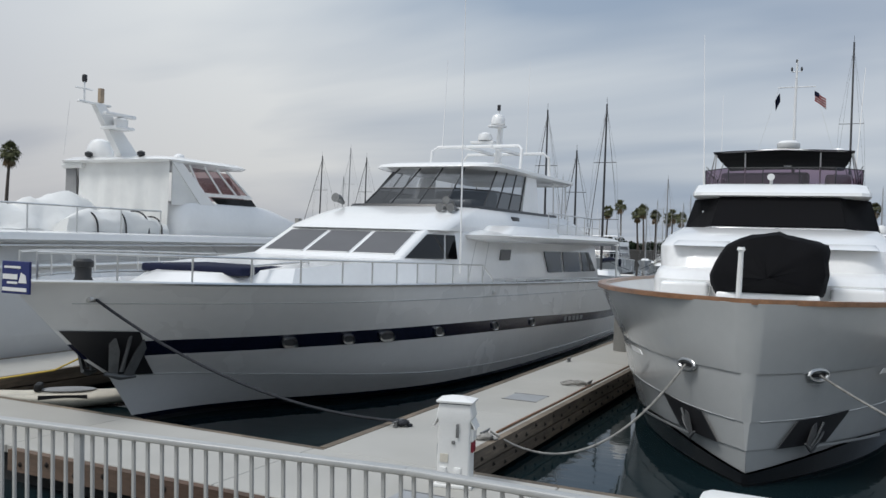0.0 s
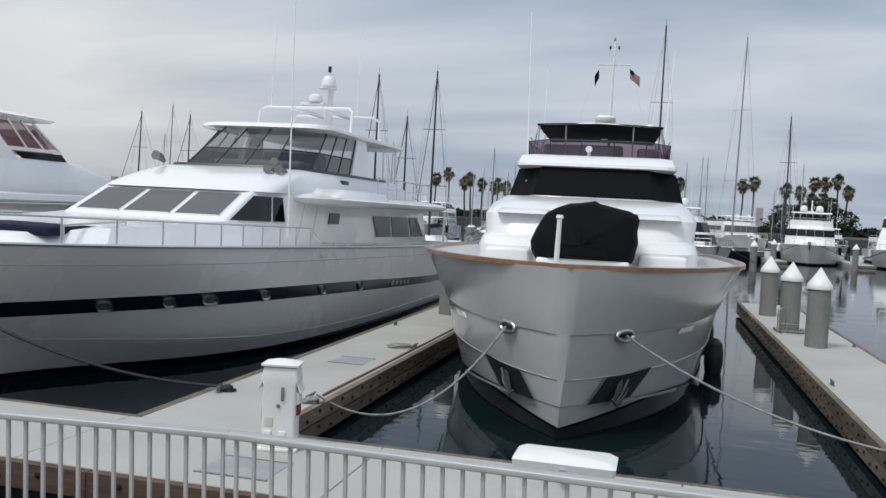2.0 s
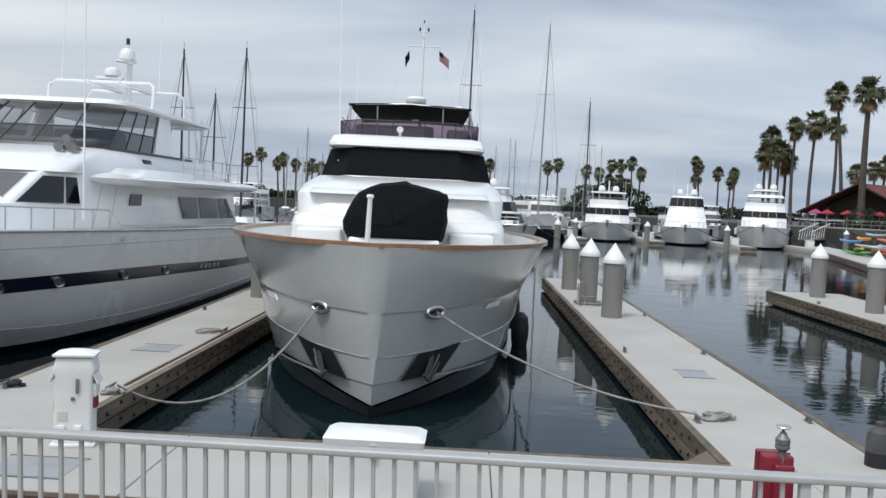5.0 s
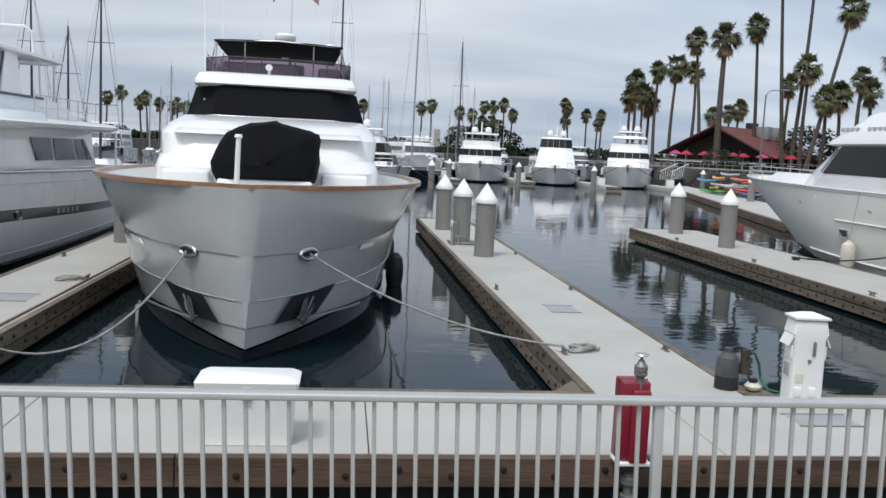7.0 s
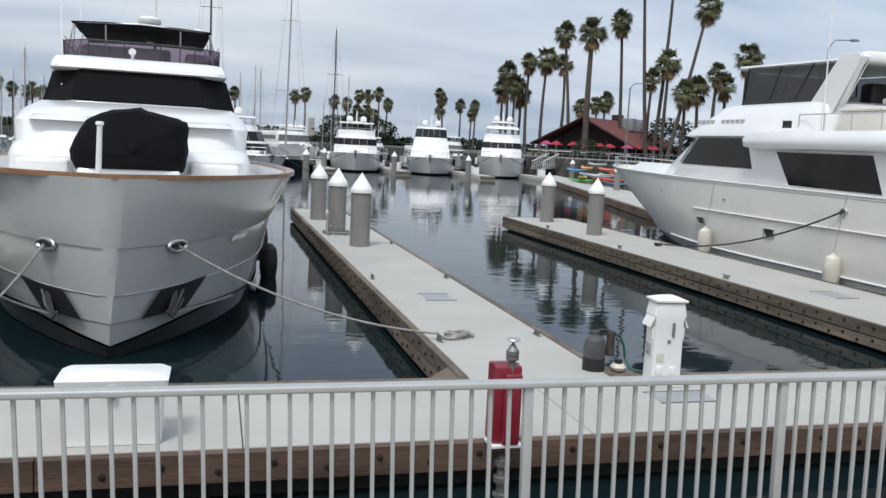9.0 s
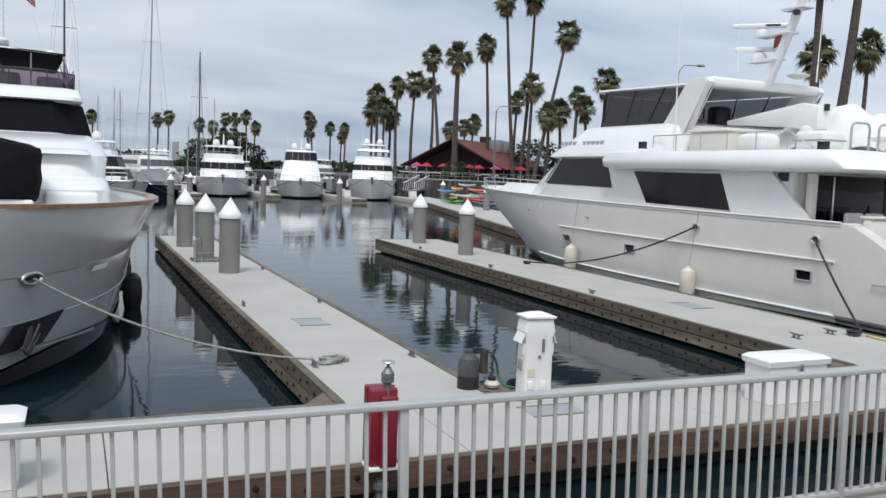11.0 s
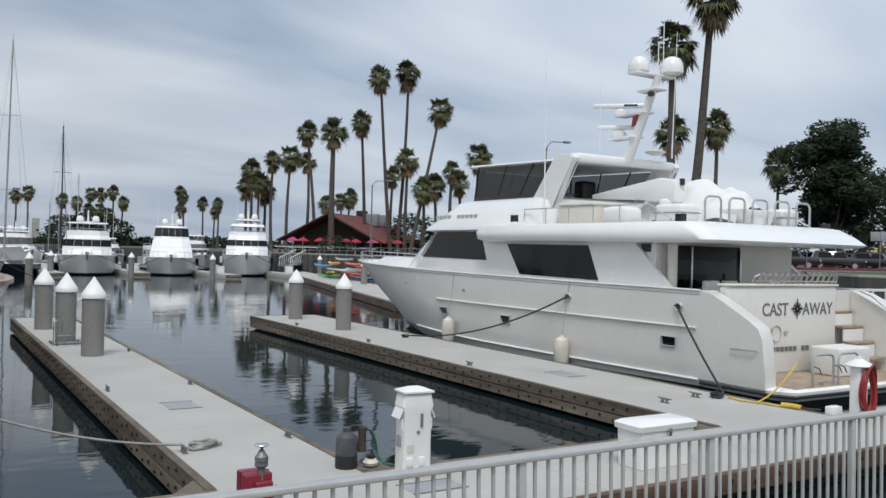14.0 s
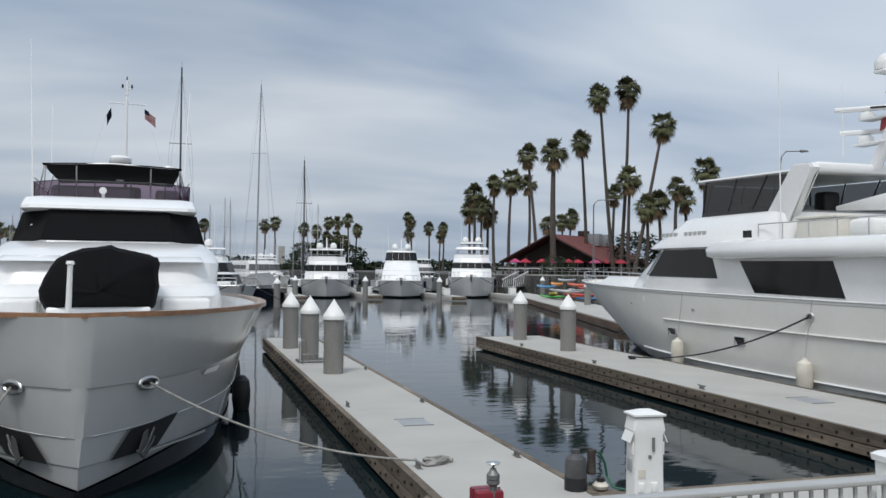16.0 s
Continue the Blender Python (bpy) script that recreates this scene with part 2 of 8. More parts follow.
TRUNK = mat("palm_trunk", (0.095, 0.078, 0.065), 0.95, var=0.3, scale=3, fine=20, bump=0.03, stretch=(1, 1, 3), per_object=0.2)
FROND = mat("palm_frond", (0.115, 0.120, 0.062), 0.8, var=0.3, scale=2, bump=0.0, per_object=0.25, spec=0.15)
SKIRT = mat("dead_palm_fronds", (0.24, 0.165, 0.09), 0.9, var=0.3, scale=3, bump=0.0, per_object=0.2)
LEAF = mat("dark_tree_leaves", (0.030, 0.044, 0.024), 0.9, var=0.35, scale=1.2, bump=0.0, per_object=0.3, spec=0.1)
MASTMETAL = mat("mast_aluminium", (0.36, 0.36, 0.36), 0.4, metal=0.5, var=0.08, bump=0.0)
MASTDARK = mat("dark_mast", (0.035, 0.035, 0.038), 0.5, var=0.08, bump=0.0)


# ---- mesh helpers ----
def thing(name, at=(0, 0, 0), label="", category="", group="", kind="", rz=0.0):
    ob = new(name)
    ob.empty_display_size = 0.2
    ob.matrix_world = pose(*at, 0, 0, rz)
    return tagged(ob, label, category, group, kind)


def finish(bm, ang=32):
    bmesh.ops.recalc_face_normals(bm, faces=bm.faces)
    lim = radians(ang)
    for f in bm.faces:
        f.smooth = True
    for e in bm.edges:
        if len(e.link_faces) == 2 and e.calc_face_angle(0) > lim:
            e.smooth = False


def part(name, bm, material, parent=None, label="", ang=32, at=None):
    """Links a bmesh as one mesh object, under a thing or part."""
    finish(bm, ang)
    me = bpy.data.meshes.new(name)
    bm.to_mesh(me)
    bm.free()
    me.materials.append(material)
    ob = new(name, me)
    if parent is not None:
        ob.parent = parent
    if at is not None:
        ob.matrix_basis = at if isinstance(at, Matrix) else Matrix.Translation(at)
    return tagged(ob, label)


def B():
    return bmesh.new()


def box(bm, a, b, bev=0.0, seg=2):
    a, b = Vector(a), Vector(b)
    r = bmesh.ops.create_cube(bm, size=1.0)
    vs = r["verts"]
    for v in vs:
        v.co = Vector((a[i] + (v.co[i] + 0.5) * (b[i] - a[i]) for i in range(3)))
    if bev:
        es = list({e for v in vs for e in v.link_edges})
        bmesh.ops.bevel(bm, geom=es, offset=bev, segments=seg, affect="EDGES", profile=0.5)
    return bm


def cyl(bm, p0, p1, r0, r1=None, n=10, caps=True):
    return tube(bm, [p0, p1], [r0, r0 if r1 is None else r1], n, caps)


def tube(bm, pts, r, n=8, caps=True):
    """A round tube along the points; r is one radius or one for each point."""
    pts = [Vector(p) for p in pts]
    rs = r if isinstance(r, (list, tuple)) else [r] * len(pts)
    rings = []
    ref = None
    for i, p in enumerate(pts):
        d = (pts[min(i + 1, len(pts) - 1)] - pts[max(i - 1, 0)]).normalized()
        if ref is None:
            ref = Vector((0, 0, 1)) if abs(d.z) < 0.9 else Vector((1, 0, 0))
        u = d.cross(ref).normalized()
        ref = u.cross(d).normalized()
        rings.append([bm.verts.new(p + rs[i] * (math.cos(2 * math.pi * k / n) * u + math.sin(2 * math.pi * k / n) * ref)) for k in range(n)])
    for a, b in zip(rings, rings[1:]):
        for k in range(n):
            bm.faces.new((a[k], a[(k + 1) % n], b[(k + 1) % n], b[k]))
    if caps:
        bm.faces.new(rings[0])
        bm.faces.new(rings[-1])
    return bm


def lathe(bm, prof, at=(0, 0, 0), n=20, sx=1.0, sy=1.0):
    """Turns the profile of (radius, height) round an upright axis."""
    at = Vector(at)
    rings = []
    for r, z in prof:
        if r < 1e-4:
            rings.append([bm.verts.new(at + Vector((0, 0, z)))])
        else:
            rings.append([bm.verts.new(at + Vector((sx * r * math.cos(2 * math.pi * k / n), sy * r * math.sin(2 * math.pi * k / n), z))) for k in range(n)])
    for a, b in zip(rings, rings[1:]):
        for k in range(n):
            q = [a[k % len(a)], a[(k + 1) % len(a)], b[(k + 1) % len(b)], b[k % len(b)]]
            q = list(dict.fromkeys(q))
            if len(q) > 2:
                bm.faces.new(q)
    for ring in (rings[0], rings[-1]):
        if len(ring) > 2:
            bm.faces.new(ring)
    return bm


def slab(bm, pts, thick, off=0.0):
    """A flat plate over the 3D polygon, thickened along its normal."""
    pts = [Vector(p) for p in pts]
    c = sum(pts, Vector()) / len(pts)
    nrm = Vector()
    for a, b in zip(pts, pts[1:] + pts[:1]):
        nrm += (a - c).cross(b - c)
    nrm.normalize()
    lo = [bm.verts.new(p + nrm * off) for p in pts]
    hi = [bm.verts.new(p + nrm * (off + thick)) for p in pts]
    bm.faces.new(lo[::-1])
    bm.faces.new(hi)
    for i in range(len(pts)):
        j = (i + 1) % len(pts)
        bm.faces.new((lo[i], lo[j], hi[j], hi[i]))
    return bm


def loft(bm, rings, close=True, caps=True):
    """Joins rings of the same number of points."""
    vr = [[bm.verts.new(p) for p in r] for r in rings]
    n = len(vr[0])
    for a, b in zip(vr, vr[1:]):
        for k in range(n if close else n - 1):
            bm.faces.new((a[k], a[(k + 1) % n], b[(k + 1) % n], b[k]))
    if caps and close:
        bm.faces.new(vr[0])
        bm.faces.new(vr[-1])
    return bm


def rrect(hx, y0, y1, z, r=0.3, n=4, cx=0.0, front=0.0):
    """A rounded rectangle in plan, half hx wide, y0 to y1, with a front (low y) that may bow forward."""
    pts = []
    for sx, sy, a0 in ((1, 1, 0), (-1, 1, 90), (-1, -1, 180), (1, -1, 270)):
        ox, oy = sx * (hx - r), (y1 - r if sy > 0 else y0 + r)
        for i in range(n + 1):
            a = radians(a0 + 90 * i / n)
            pts.append((cx + ox + r * math.cos(a), oy + r * math.sin(a), z))
    if front:
        pts = [(x, y - front * (1 - ((x - cx) / hx) ** 2) if y < (y0 + y1) / 2 else y, zz) for x, y, zz in pts]
    return pts


def catmull(xs, ys, x):
    """A smooth line through (xs, ys), read at x."""
    i = max(0, min(len(xs) - 2, int(np.searchsorted(xs, x, side="right")) - 1))
    m = lambda j: (ys[min(j + 1, len(ys) - 1)] - ys[max(j - 1, 0)]) / (xs[min(j + 1, len(xs) - 1)] - xs[max(j - 1, 0)])
    h = xs[i + 1] - xs[i]
    t = (x - xs[i]) / h
    return (2 * t**3 - 3 * t**2 + 1) * ys[i] + (t**3 - 2 * t**2 + t) * h * m(i) + (-2 * t**3 + 3 * t**2) * ys[i + 1] + (t**3 - t**2) * h * m(i + 1)


class Hull:
    """A hull from level lines: each has its stem place y0 and, along the length, half breadth b and height z."""

    def __init__(self, T, y1, levels, steps=44):
        self.T, self.y1, self.levels = T, y1, levels
        self.ts = [(i / steps) ** 1.6 for i in range(steps + 1)]

    def point(self, k, t, side=1, out=0.0):
        y0, b, z = self.levels[k]
        return Vector((side * max(0.0, catmull(self.T, b, t) + out), y0 + (self.y1 - y0) * t, catmull(self.T, z, t)))

    def between(self, k, f, t, side=1, out=0.0):
        return self.point(k, t, side, out).lerp(self.point(k + 1, t, side, out), f)

    def t_at(self, k, y):
        y0 = self.levels[k][0]
        return (y - y0) / (self.y1 - y0)

    def band(self, bm, k0, k1, sub=3, out=0.0, transom=True, t0=0.0, t1=1.0):
        for side in (1, -1):
            grid = []
            for t in [u for u in self.ts if t0 <= u <= t1]:
                row = []
                for k in range(k0, k1):
                    for j in range(sub):
                        row.append(self.between(k, j / sub, t, side, out))
                row.append(self.point(k1, t, side, out))
                grid.append([bm.verts.new(p) for p in row])
            for a, b in zip(grid, grid[1:]):
                for j in range(len(a) - 1):
                    bm.faces.new((a[j], a[j + 1], b[j + 1], b[j]))
            if side == 1:
                last, first = grid[-1], grid[0]
            elif first[0].co.x > 0.02:
                for j in range(len(first) - 1):
                    bm.faces.new((first[j], first[j + 1], grid[0][j + 1], grid[0][j]))
            if side == 1:
                pass
            elif transom and t1 == 1.0:
                for j in range(len(last) - 1):
                    bm.faces.new((last[j], last[j + 1], grid[-1][j + 1], grid[-1][j]))
        bmesh.ops.remove_doubles(bm, verts=bm.verts, dist=0.002)
        return bm

    def deck(self, bm, k, drop=0.0, inset=0.06, t0=0.0, t1=1.0):
        rows = []
        for t in self.ts:
            if t0 <= t <= t1:
                a, b = self.point(k, t), self.point(k + 1, t)
                q = a.lerp(b, min(1.0, drop / max(0.05, a.z - b.z)))
                rows.append([bm.verts.new(Vector((s * max(0.0, q.x - inset), q.y, q.z))) for s in (1, 0, -1)])
        for a, b in zip(rows, rows[1:]):
            for j in range(2):
                bm.faces.new((a[j], a[j + 1], b[j + 1], b[j]))
        bmesh.ops.remove_doubles(bm, verts=bm.verts, dist=0.002)
        return bm

    def line(self, k, t0, t1, n=30, side=1, out=0.0, dz=0.0):
        return [self.point(k, t0 + (t1 - t0) * i / n, side, out) + Vector((0, 0, dz)) for i in range(n + 1)]


class Cabin:
    """A deckhouse between two outlines in plan; its walls can carry windows."""

    def __init__(self, low, high):
        self.low, self.high = [Vector(p) for p in low], [Vector(p) for p in high]

    def build(self, bm, bev=0.06, seg=2):
        loft(bm, [self.low, self.high])
        if bev:
            bmesh.ops.bevel(bm, geom=list(bm.edges), offset=bev, segments=seg, affect="EDGES", profile=0.5)
        return bm

    def at(self, i, u, v):
        j = (i + 1) % len(self.low)
        return self.low[i].lerp(self.low[j], u).lerp(self.high[i].lerp(self.high[j], u), v)

    def pane(self, bm, i, uv, thick=0.02):
        pts = [self.at(i, u, v) for u, v in uv]
        c = (self.low[0] + self.low[len(self.low) // 2]) / 2
        mid = sum(pts, Vector()) / len(pts)
        nrm = (pts[1] - pts[0]).cross(pts[2] - pts[1])
        if nrm.dot(mid - c) < 0:
            pts.reverse()
        if thick <= 0.012:
            bm.faces.new([bm.verts.new(p) for p in pts])  # thin glazing is one sheet
            return bm
        return slab(bm, pts, thick + 0.004, -0.004)


# ---- the place: water, land, docks, fence ----
WATER_Z = -0.48
wm = bpy.data.materials.new("harbour_water")
wm.use_nodes = True
_n, _l = wm.node_tree.nodes, wm.node_tree.links
_p = _n["Principled BSDF"]
_p.inputs["Base Color"].default_value = (0.006, 0.014, 0.017, 1)
_p.inputs["Roughness"].default_value = 0.03
_p.inputs["IOR"].default_value = 1.333
_c = _n.new("ShaderNodeTexCoord")
_heights = []
for _sc, _st, _amt in ((0.5, (1.0, 1.6, 1.0), 0.010), (2.2, (0.8, 2.0, 1.0), 0.0022), (9.0, (1.0, 1.5, 1.0), 0.0003)):
    _mp = _n.new("ShaderNodeMapping")
    _mp.inputs["Scale"].default_value = _st
    _l.new(_c.outputs["Object"], _mp.inputs[0])
    _t = _n.new("ShaderNodeTexNoise")
    _t.inputs["Scale"].default_value, _t.inputs["Detail"].default_value = _sc, 2.0
    _l.new(_mp.outputs[0], _t.inputs["Vector"])
    _m = _n.new("ShaderNodeMath")
    _m.operation = "MULTIPLY"
    _m.inputs[1].default_value = _amt
    _l.new(_t.outputs[0], _m.inputs[0])
    _heights.append(_m.outputs[0])
_a = _n.new("ShaderNodeMath")
_l.new(_heights[0], _a.inputs[0])
_l.new(_heights[1], _a.inputs[1])
_a2 = _n.new("ShaderNodeMath")
_l.new(_a.outputs[0], _a2.inputs[0])
_l.new(_heights[2], _a2.inputs[1])
_b = _n.new("ShaderNodeBump")
_b.inputs["Strength"].default_value, _b.inputs["Distance"].default_value = 1.0, 1.0
_l.new(_a2.outputs[0], _b.inputs["Height"])
_l.new(_b.outputs[0], _p.inputs["Normal"])

bm = B()
slab(bm, [(-2500, -40, WATER_Z), (2500, -40, WATER_Z), (2500, 3500, WATER_Z), (-2500, 3500, WATER_Z)], 0.02, -0.02)
tagged(part("water", bm, wm), "calm dark harbour water with soft ripples", "water", kind="structure")

# the promenade from which one looks, with a sea wall under the fence
bm = B()
box(bm, (-60, -45, -3), (60, 4.98, 0.16), 0.02)
tagged(part("pavement", bm, PAVE), "beige concrete promenade behind the fence", "pavement", kind="structure")

MAIN_Y0, MAIN_Y1 = 7.2, 9.1
FINGERS = [(-15.3, -13.5, 34.0), (-5.75, -4.15, 33.0), (3.24, 5.0, 32.5), (11.4, 13.95, 31.6)]


def dock_slab(name, x0, x1, y0, y1, length_axis, label):
    """A dock deck cut into concrete panels."""
    root = thing(name, (0, 0, 0), label, "dock", kind="structure")
    step = 3.2
    a, b = (x0, x1) if length_axis == "x" else (y0, y1)
    n = max(1, round((b - a) / step))
    for i in range(n):
        s0, s1 = a + (b - a) * i / n + 0.005, a + (b - a) * (i + 1) / n - 0.005
        bm = B()
        if length_axis == "x":
            box(bm, (s0, y0, -0.10), (s1, y1, 0.0), 0.008, 1)
        else:
            box(bm, (x0, s0, -0.10), (x1, s1, 0.0), 0.008, 1)
        part("panel", bm, CONC, root)
    bm = B()
    box(bm, (x0 + 0.12, y0 + 0.12, WATER_Z - 0.3), (x1 - 0.12, y1 - 0.12, -0.11))
    part("float", bm, PONTOON, root)
    return root


RUSTBOLT = mat("dark_rusted_bolt", (0.028, 0.022, 0.018), 0.7, metal=0.3, var=0.2, bump=0.0)


def bolt_mesh():
    bm = B()
    lathe(bm, [(0.0, 0.0), (0.032, 0.0), (0.032, 0.006), (0.016, 0.010), (0.016, 0.024), (0.0, 0.026)], n=8)
    me = bpy.data.meshes.new("bolt")
    finish(bm)
    bm.to_mesh(me)
    bm.free()
    me.materials.append(RUSTBOLT)
    return me


BOLT = bolt_mesh()


def wale(parent, p0, p1, out, m, boards=((0.006, -0.20), (-0.225, -0.40)), bolts=0.47, length=4.2, rows=1, thick=0.11):
    """Timber boards bolted along the edge of a dock from p0 to p1, facing the direction out."""
    p0, p1, out = Vector((*p0, 0)), Vector((*p1, 0)), Vector((*out, 0))
    d = (p1 - p0)
    total = d.length
    d.normalize()
    n = max(1, round(total / length))
    for zi, (z1, z0) in enumerate(boards):
        for i in range(n):
            a = p0 + d * (total * i / n + 0.006)
            b = p0 + d * (total * (i + 1) / n - 0.006)
            bm = B()
            slab(bm, [a + Vector((0, 0, z0)), b + Vector((0, 0, z0)), b + Vector((0, 0, z1)), a + Vector((0, 0, z1))], thick, 0)
            mid = (a + b) / 2
            c = sum((v.co for v in bm.verts), Vector()) / len(bm.verts)
            if (c - mid - Vector((0, 0, (z0 + z1) / 2))).dot(out) < 0:
                for v in bm.verts:
                    v.co += out * thick
            part("board", bm, m, parent)
    k = int(total / bolts)
    turn = Vector((0, 0, 1)).rotation_difference(out).to_matrix().to_4x4()
    for zi, (z1, z0) in enumerate(boards[:rows]):
        for i in range(k):
            o = new("bolt", BOLT)
            o.parent = parent
            o.matrix_basis = Matrix.Translation(p0 + d * (bolts * (i + 0.5)) + out * thick + Vector((0, 0, (z0 + z1) / 2 + (0.03 if i % 2 else -0.03)))) @ turn


main = dock_slab("main_dock", -32.0, 30.0, MAIN_Y0, MAIN_Y1, "x", "long pale concrete floating dock with brown timber edge")
wale(main, (-9.0, MAIN_Y0), (15.0, MAIN_Y0), (0, -1), WALE, boards=((-0.015, -0.27),), bolts=0.46, thick=0.10)
edges = [f for f in FINGERS]
stops = [-32.0] + [v for f in FINGERS for v in f[:2]] + [30.0]
for a, b in zip(stops[::2], stops[1::2]):
    wale(main, (a, MAIN_Y1), (b, MAIN_Y1), (0, 1), WALEGREY, boards=((-0.004, -0.22),), bolts=0.8, rows=0)
for i, (x0, x1, y1) in enumerate(FINGERS):
    f = dock_slab("finger_dock", x0, x1, MAIN_Y1 + 0.004, y1, "y", "pale concrete finger dock with weathered bolted timber sides")
    wale(f, (x0, MAIN_Y1 + 0.08), (x0, y1), (-1, 0), WALEGREY, rows=2 if i >= 2 else 0, bolts=0.36)
    wale(f, (x1, MAIN_Y1 + 0.08), (x1, y1), (1, 0), WALEGREY, rows=2 if i == 1 else 0, bolts=0.42)
    wale(f, (x0 - 0.07, y1), (x1 + 0.07, y1), (0, 1), WALEGREY, rows=0)

# corner gussets where the fingers meet the main dock
for x, s in ((3.24, -1), (5.0, 1), (-4.15, 1), (11.4, -1)):
    bm = B()
    loft(bm, [[(x, MAIN_Y1, z), (x + s * 0.55, MAIN_Y1, z), (x, MAIN_Y1 + 0.75, z)] for z in (-0.32, -0.012)])
    tagged(part("dock_gusset", bm, WALEGREY), "weathered timber corner brace between docks", "dock brace", kind="structure")


# ---- fence ----
LEAN = -1.7  # the old railing has sagged a little


def fence_section(p0, p1, posts, pitch=0.1215):
    """Grey metal railing with round-edged bars between two points."""
    p0, p1 = Vector((*p0, 0)), Vector((*p1, 0))
    d = p1 - p0
    L = d.length
    root = thing("railing", p0, "grey painted aluminium railing with upright bars", "railing", "promenade railings", rz=math.degrees(math.atan2(d.y, d.x)))
    Z0, Z1 = 0.20, 1.245
    bm = B()
    box(bm, (0, -0.045, Z1 - 0.045), (L, 0.045, Z1), 0.014, 3)
    part("top_rail", bm, ALU, root)
    bm = B()
    box(bm, (0, -0.024, Z0), (L, 0.024, Z0 + 0.045), 0.008, 2)
    part("bottom_rail", bm, ALU, root)
    bm = B()
    box(bm, (-0.012, -0.012, Z0 + 0.045), (0.012, 0.012, Z1 - 0.045), 0.003, 1)
    me = bpy.data.meshes.new("bar")
    finish(bm)
    bm.to_mesh(me)
    bm.free()
    me.materials.append(ALU)
    bm = B()
    box(bm, (-0.03, -0.026, 0.16), (0.03, 0.026, Z1 - 0.045), 0.006, 2)
    pm = bpy.data.meshes.new("post")
    finish(bm)
    bm.to_mesh(pm)
    bm.free()
    pm.materials.append(ALU)
    n = round(L / pitch)
    for i in range(n):
        o = new("post" if i in posts else "bar", pm if i in posts else me)
        o.parent = root
        o.matrix_basis = Matrix.Translation(((i + 0.5) * L / n, 0, Z1)) @ Matrix.Rotation(radians(LEAN), 4, "Y") @ Matrix.Translation((0, 0, -Z1))


BEND = (-2.30, 4.82)
fence_section((BEND[0], BEND[1]), (16.5, 4.66), (37, 52, 68, 84, 100, 116, 132, 148))
fence_section((-12.5, 3.6), (BEND[0] + 0.03, BEND[1]), (15, 31, 47, 63))


# ---- yachts ----
W = -WATER_Z
T8 = [0, 0.05, 0.10, 0.20, 0.30, 0.50, 0.80, 1.0]


def maker(root):
    """part() for one boat: heights are given over the dock, the root floats at the water."""

    def make(name, bm, m, label="", parent=None, ang=32):
        return part(name, bm, m, parent or root, label, ang, at=(0, 0, W) if parent is None else None)

    return make


def rail(P, pts, foot, r=0.018, every=1, name="rail", mid=False, m=None):
    """A handrail over the points with a stanchion from foot to each."""
    m = m or STEEL
    P(name, tube(B(), pts, r, 8), m)
    for i, (p, f) in enumerate(zip(pts, foot)):
        if i % every == 0:
            P("stanchion", cyl(B(), f, p, r * 0.85, n=6), m)


def hoop(P, x, y0, y1, z0, z1, r=0.025, m=None, axis="y"):
    pts = []
    rr = min(0.12, (y1 - y0) / 2.2)
    for a, b in ((y0, z0), (y0, z1 - rr), (y0 + rr * 0.3, z1 - rr * 0.3), (y0 + rr, z1), (y1 - rr, z1), (y1 - rr * 0.3, z1 - rr * 0.3), (y1, z1 - rr), (y1, z0)):
        pts.append((x, a, b) if axis == "y" else (a, x, b))
    P("grab_hoop", tube(B(), pts, r, 8), m or STEEL)


def dome(P, at, r, h=1.15, m=None, name="radar_dome"):
    bm = B()
    lathe(bm, [(r * 0.72, 0), (r * 0.98, r * 0.15), (r, r * 0.55), (r * 0.93, r * 0.95), (r * 0.7, r * h * 1.2), (r * 0.36, r * h * 1.36), (0, r * h * 1.42)], at, 18)
    return P(name, bm, m or WHITE)


def whip(P, p0, p1, r=0.016):
    a, b = Vector(p0), Vector(p1)
    P("aerial", tube(B(), [a, a.lerp(b, 0.12), a.lerp(b, 0.13), b], [r * 1.5, r * 1.4, r, r * 0.45], 6), WHITE)


def porthole(P, h, k, f, y, side, w, hgt):
    t = h.t_at(k, y)
    c = h.between(k, f, t, side)
    d = (h.between(k, f, t + 0.01, side) - c).normalized()
    upv = (h.between(k, max(0, f - 0.4), t, side) - c).normalized()
    nrm = d.cross(upv).normalized() * 1.0
    if nrm.x * side < 0:
        nrm = -nrm
    outer, inner, back = [], [], []
    for i in range(20):
        a = 2 * math.pi * i / 20
        ca, sa = math.cos(a), math.sin(a)
        px = abs(ca) ** 0.7 * (1 if ca > 0 else -1)
        pz = abs(sa) ** 0.8 * (1 if sa > 0 else -1)
        outer.append(c + d * px * w / 2 + upv * pz * hgt / 2 + nrm * 0.004)
        inner.append(c + d * px * w / 2 * 0.78 + upv * pz * hgt / 2 * 0.74 + nrm * 0.03)
    ring = P("porthole", loft(B(), [outer, [p + nrm * 0.05 for p in outer], inner], caps=False), STEEL, "oval porthole with a polished rim")
    part("porthole_glass", slab(B(), [p - nrm * 0.012 for p in inner], 0.004), GREYMESH, ring)


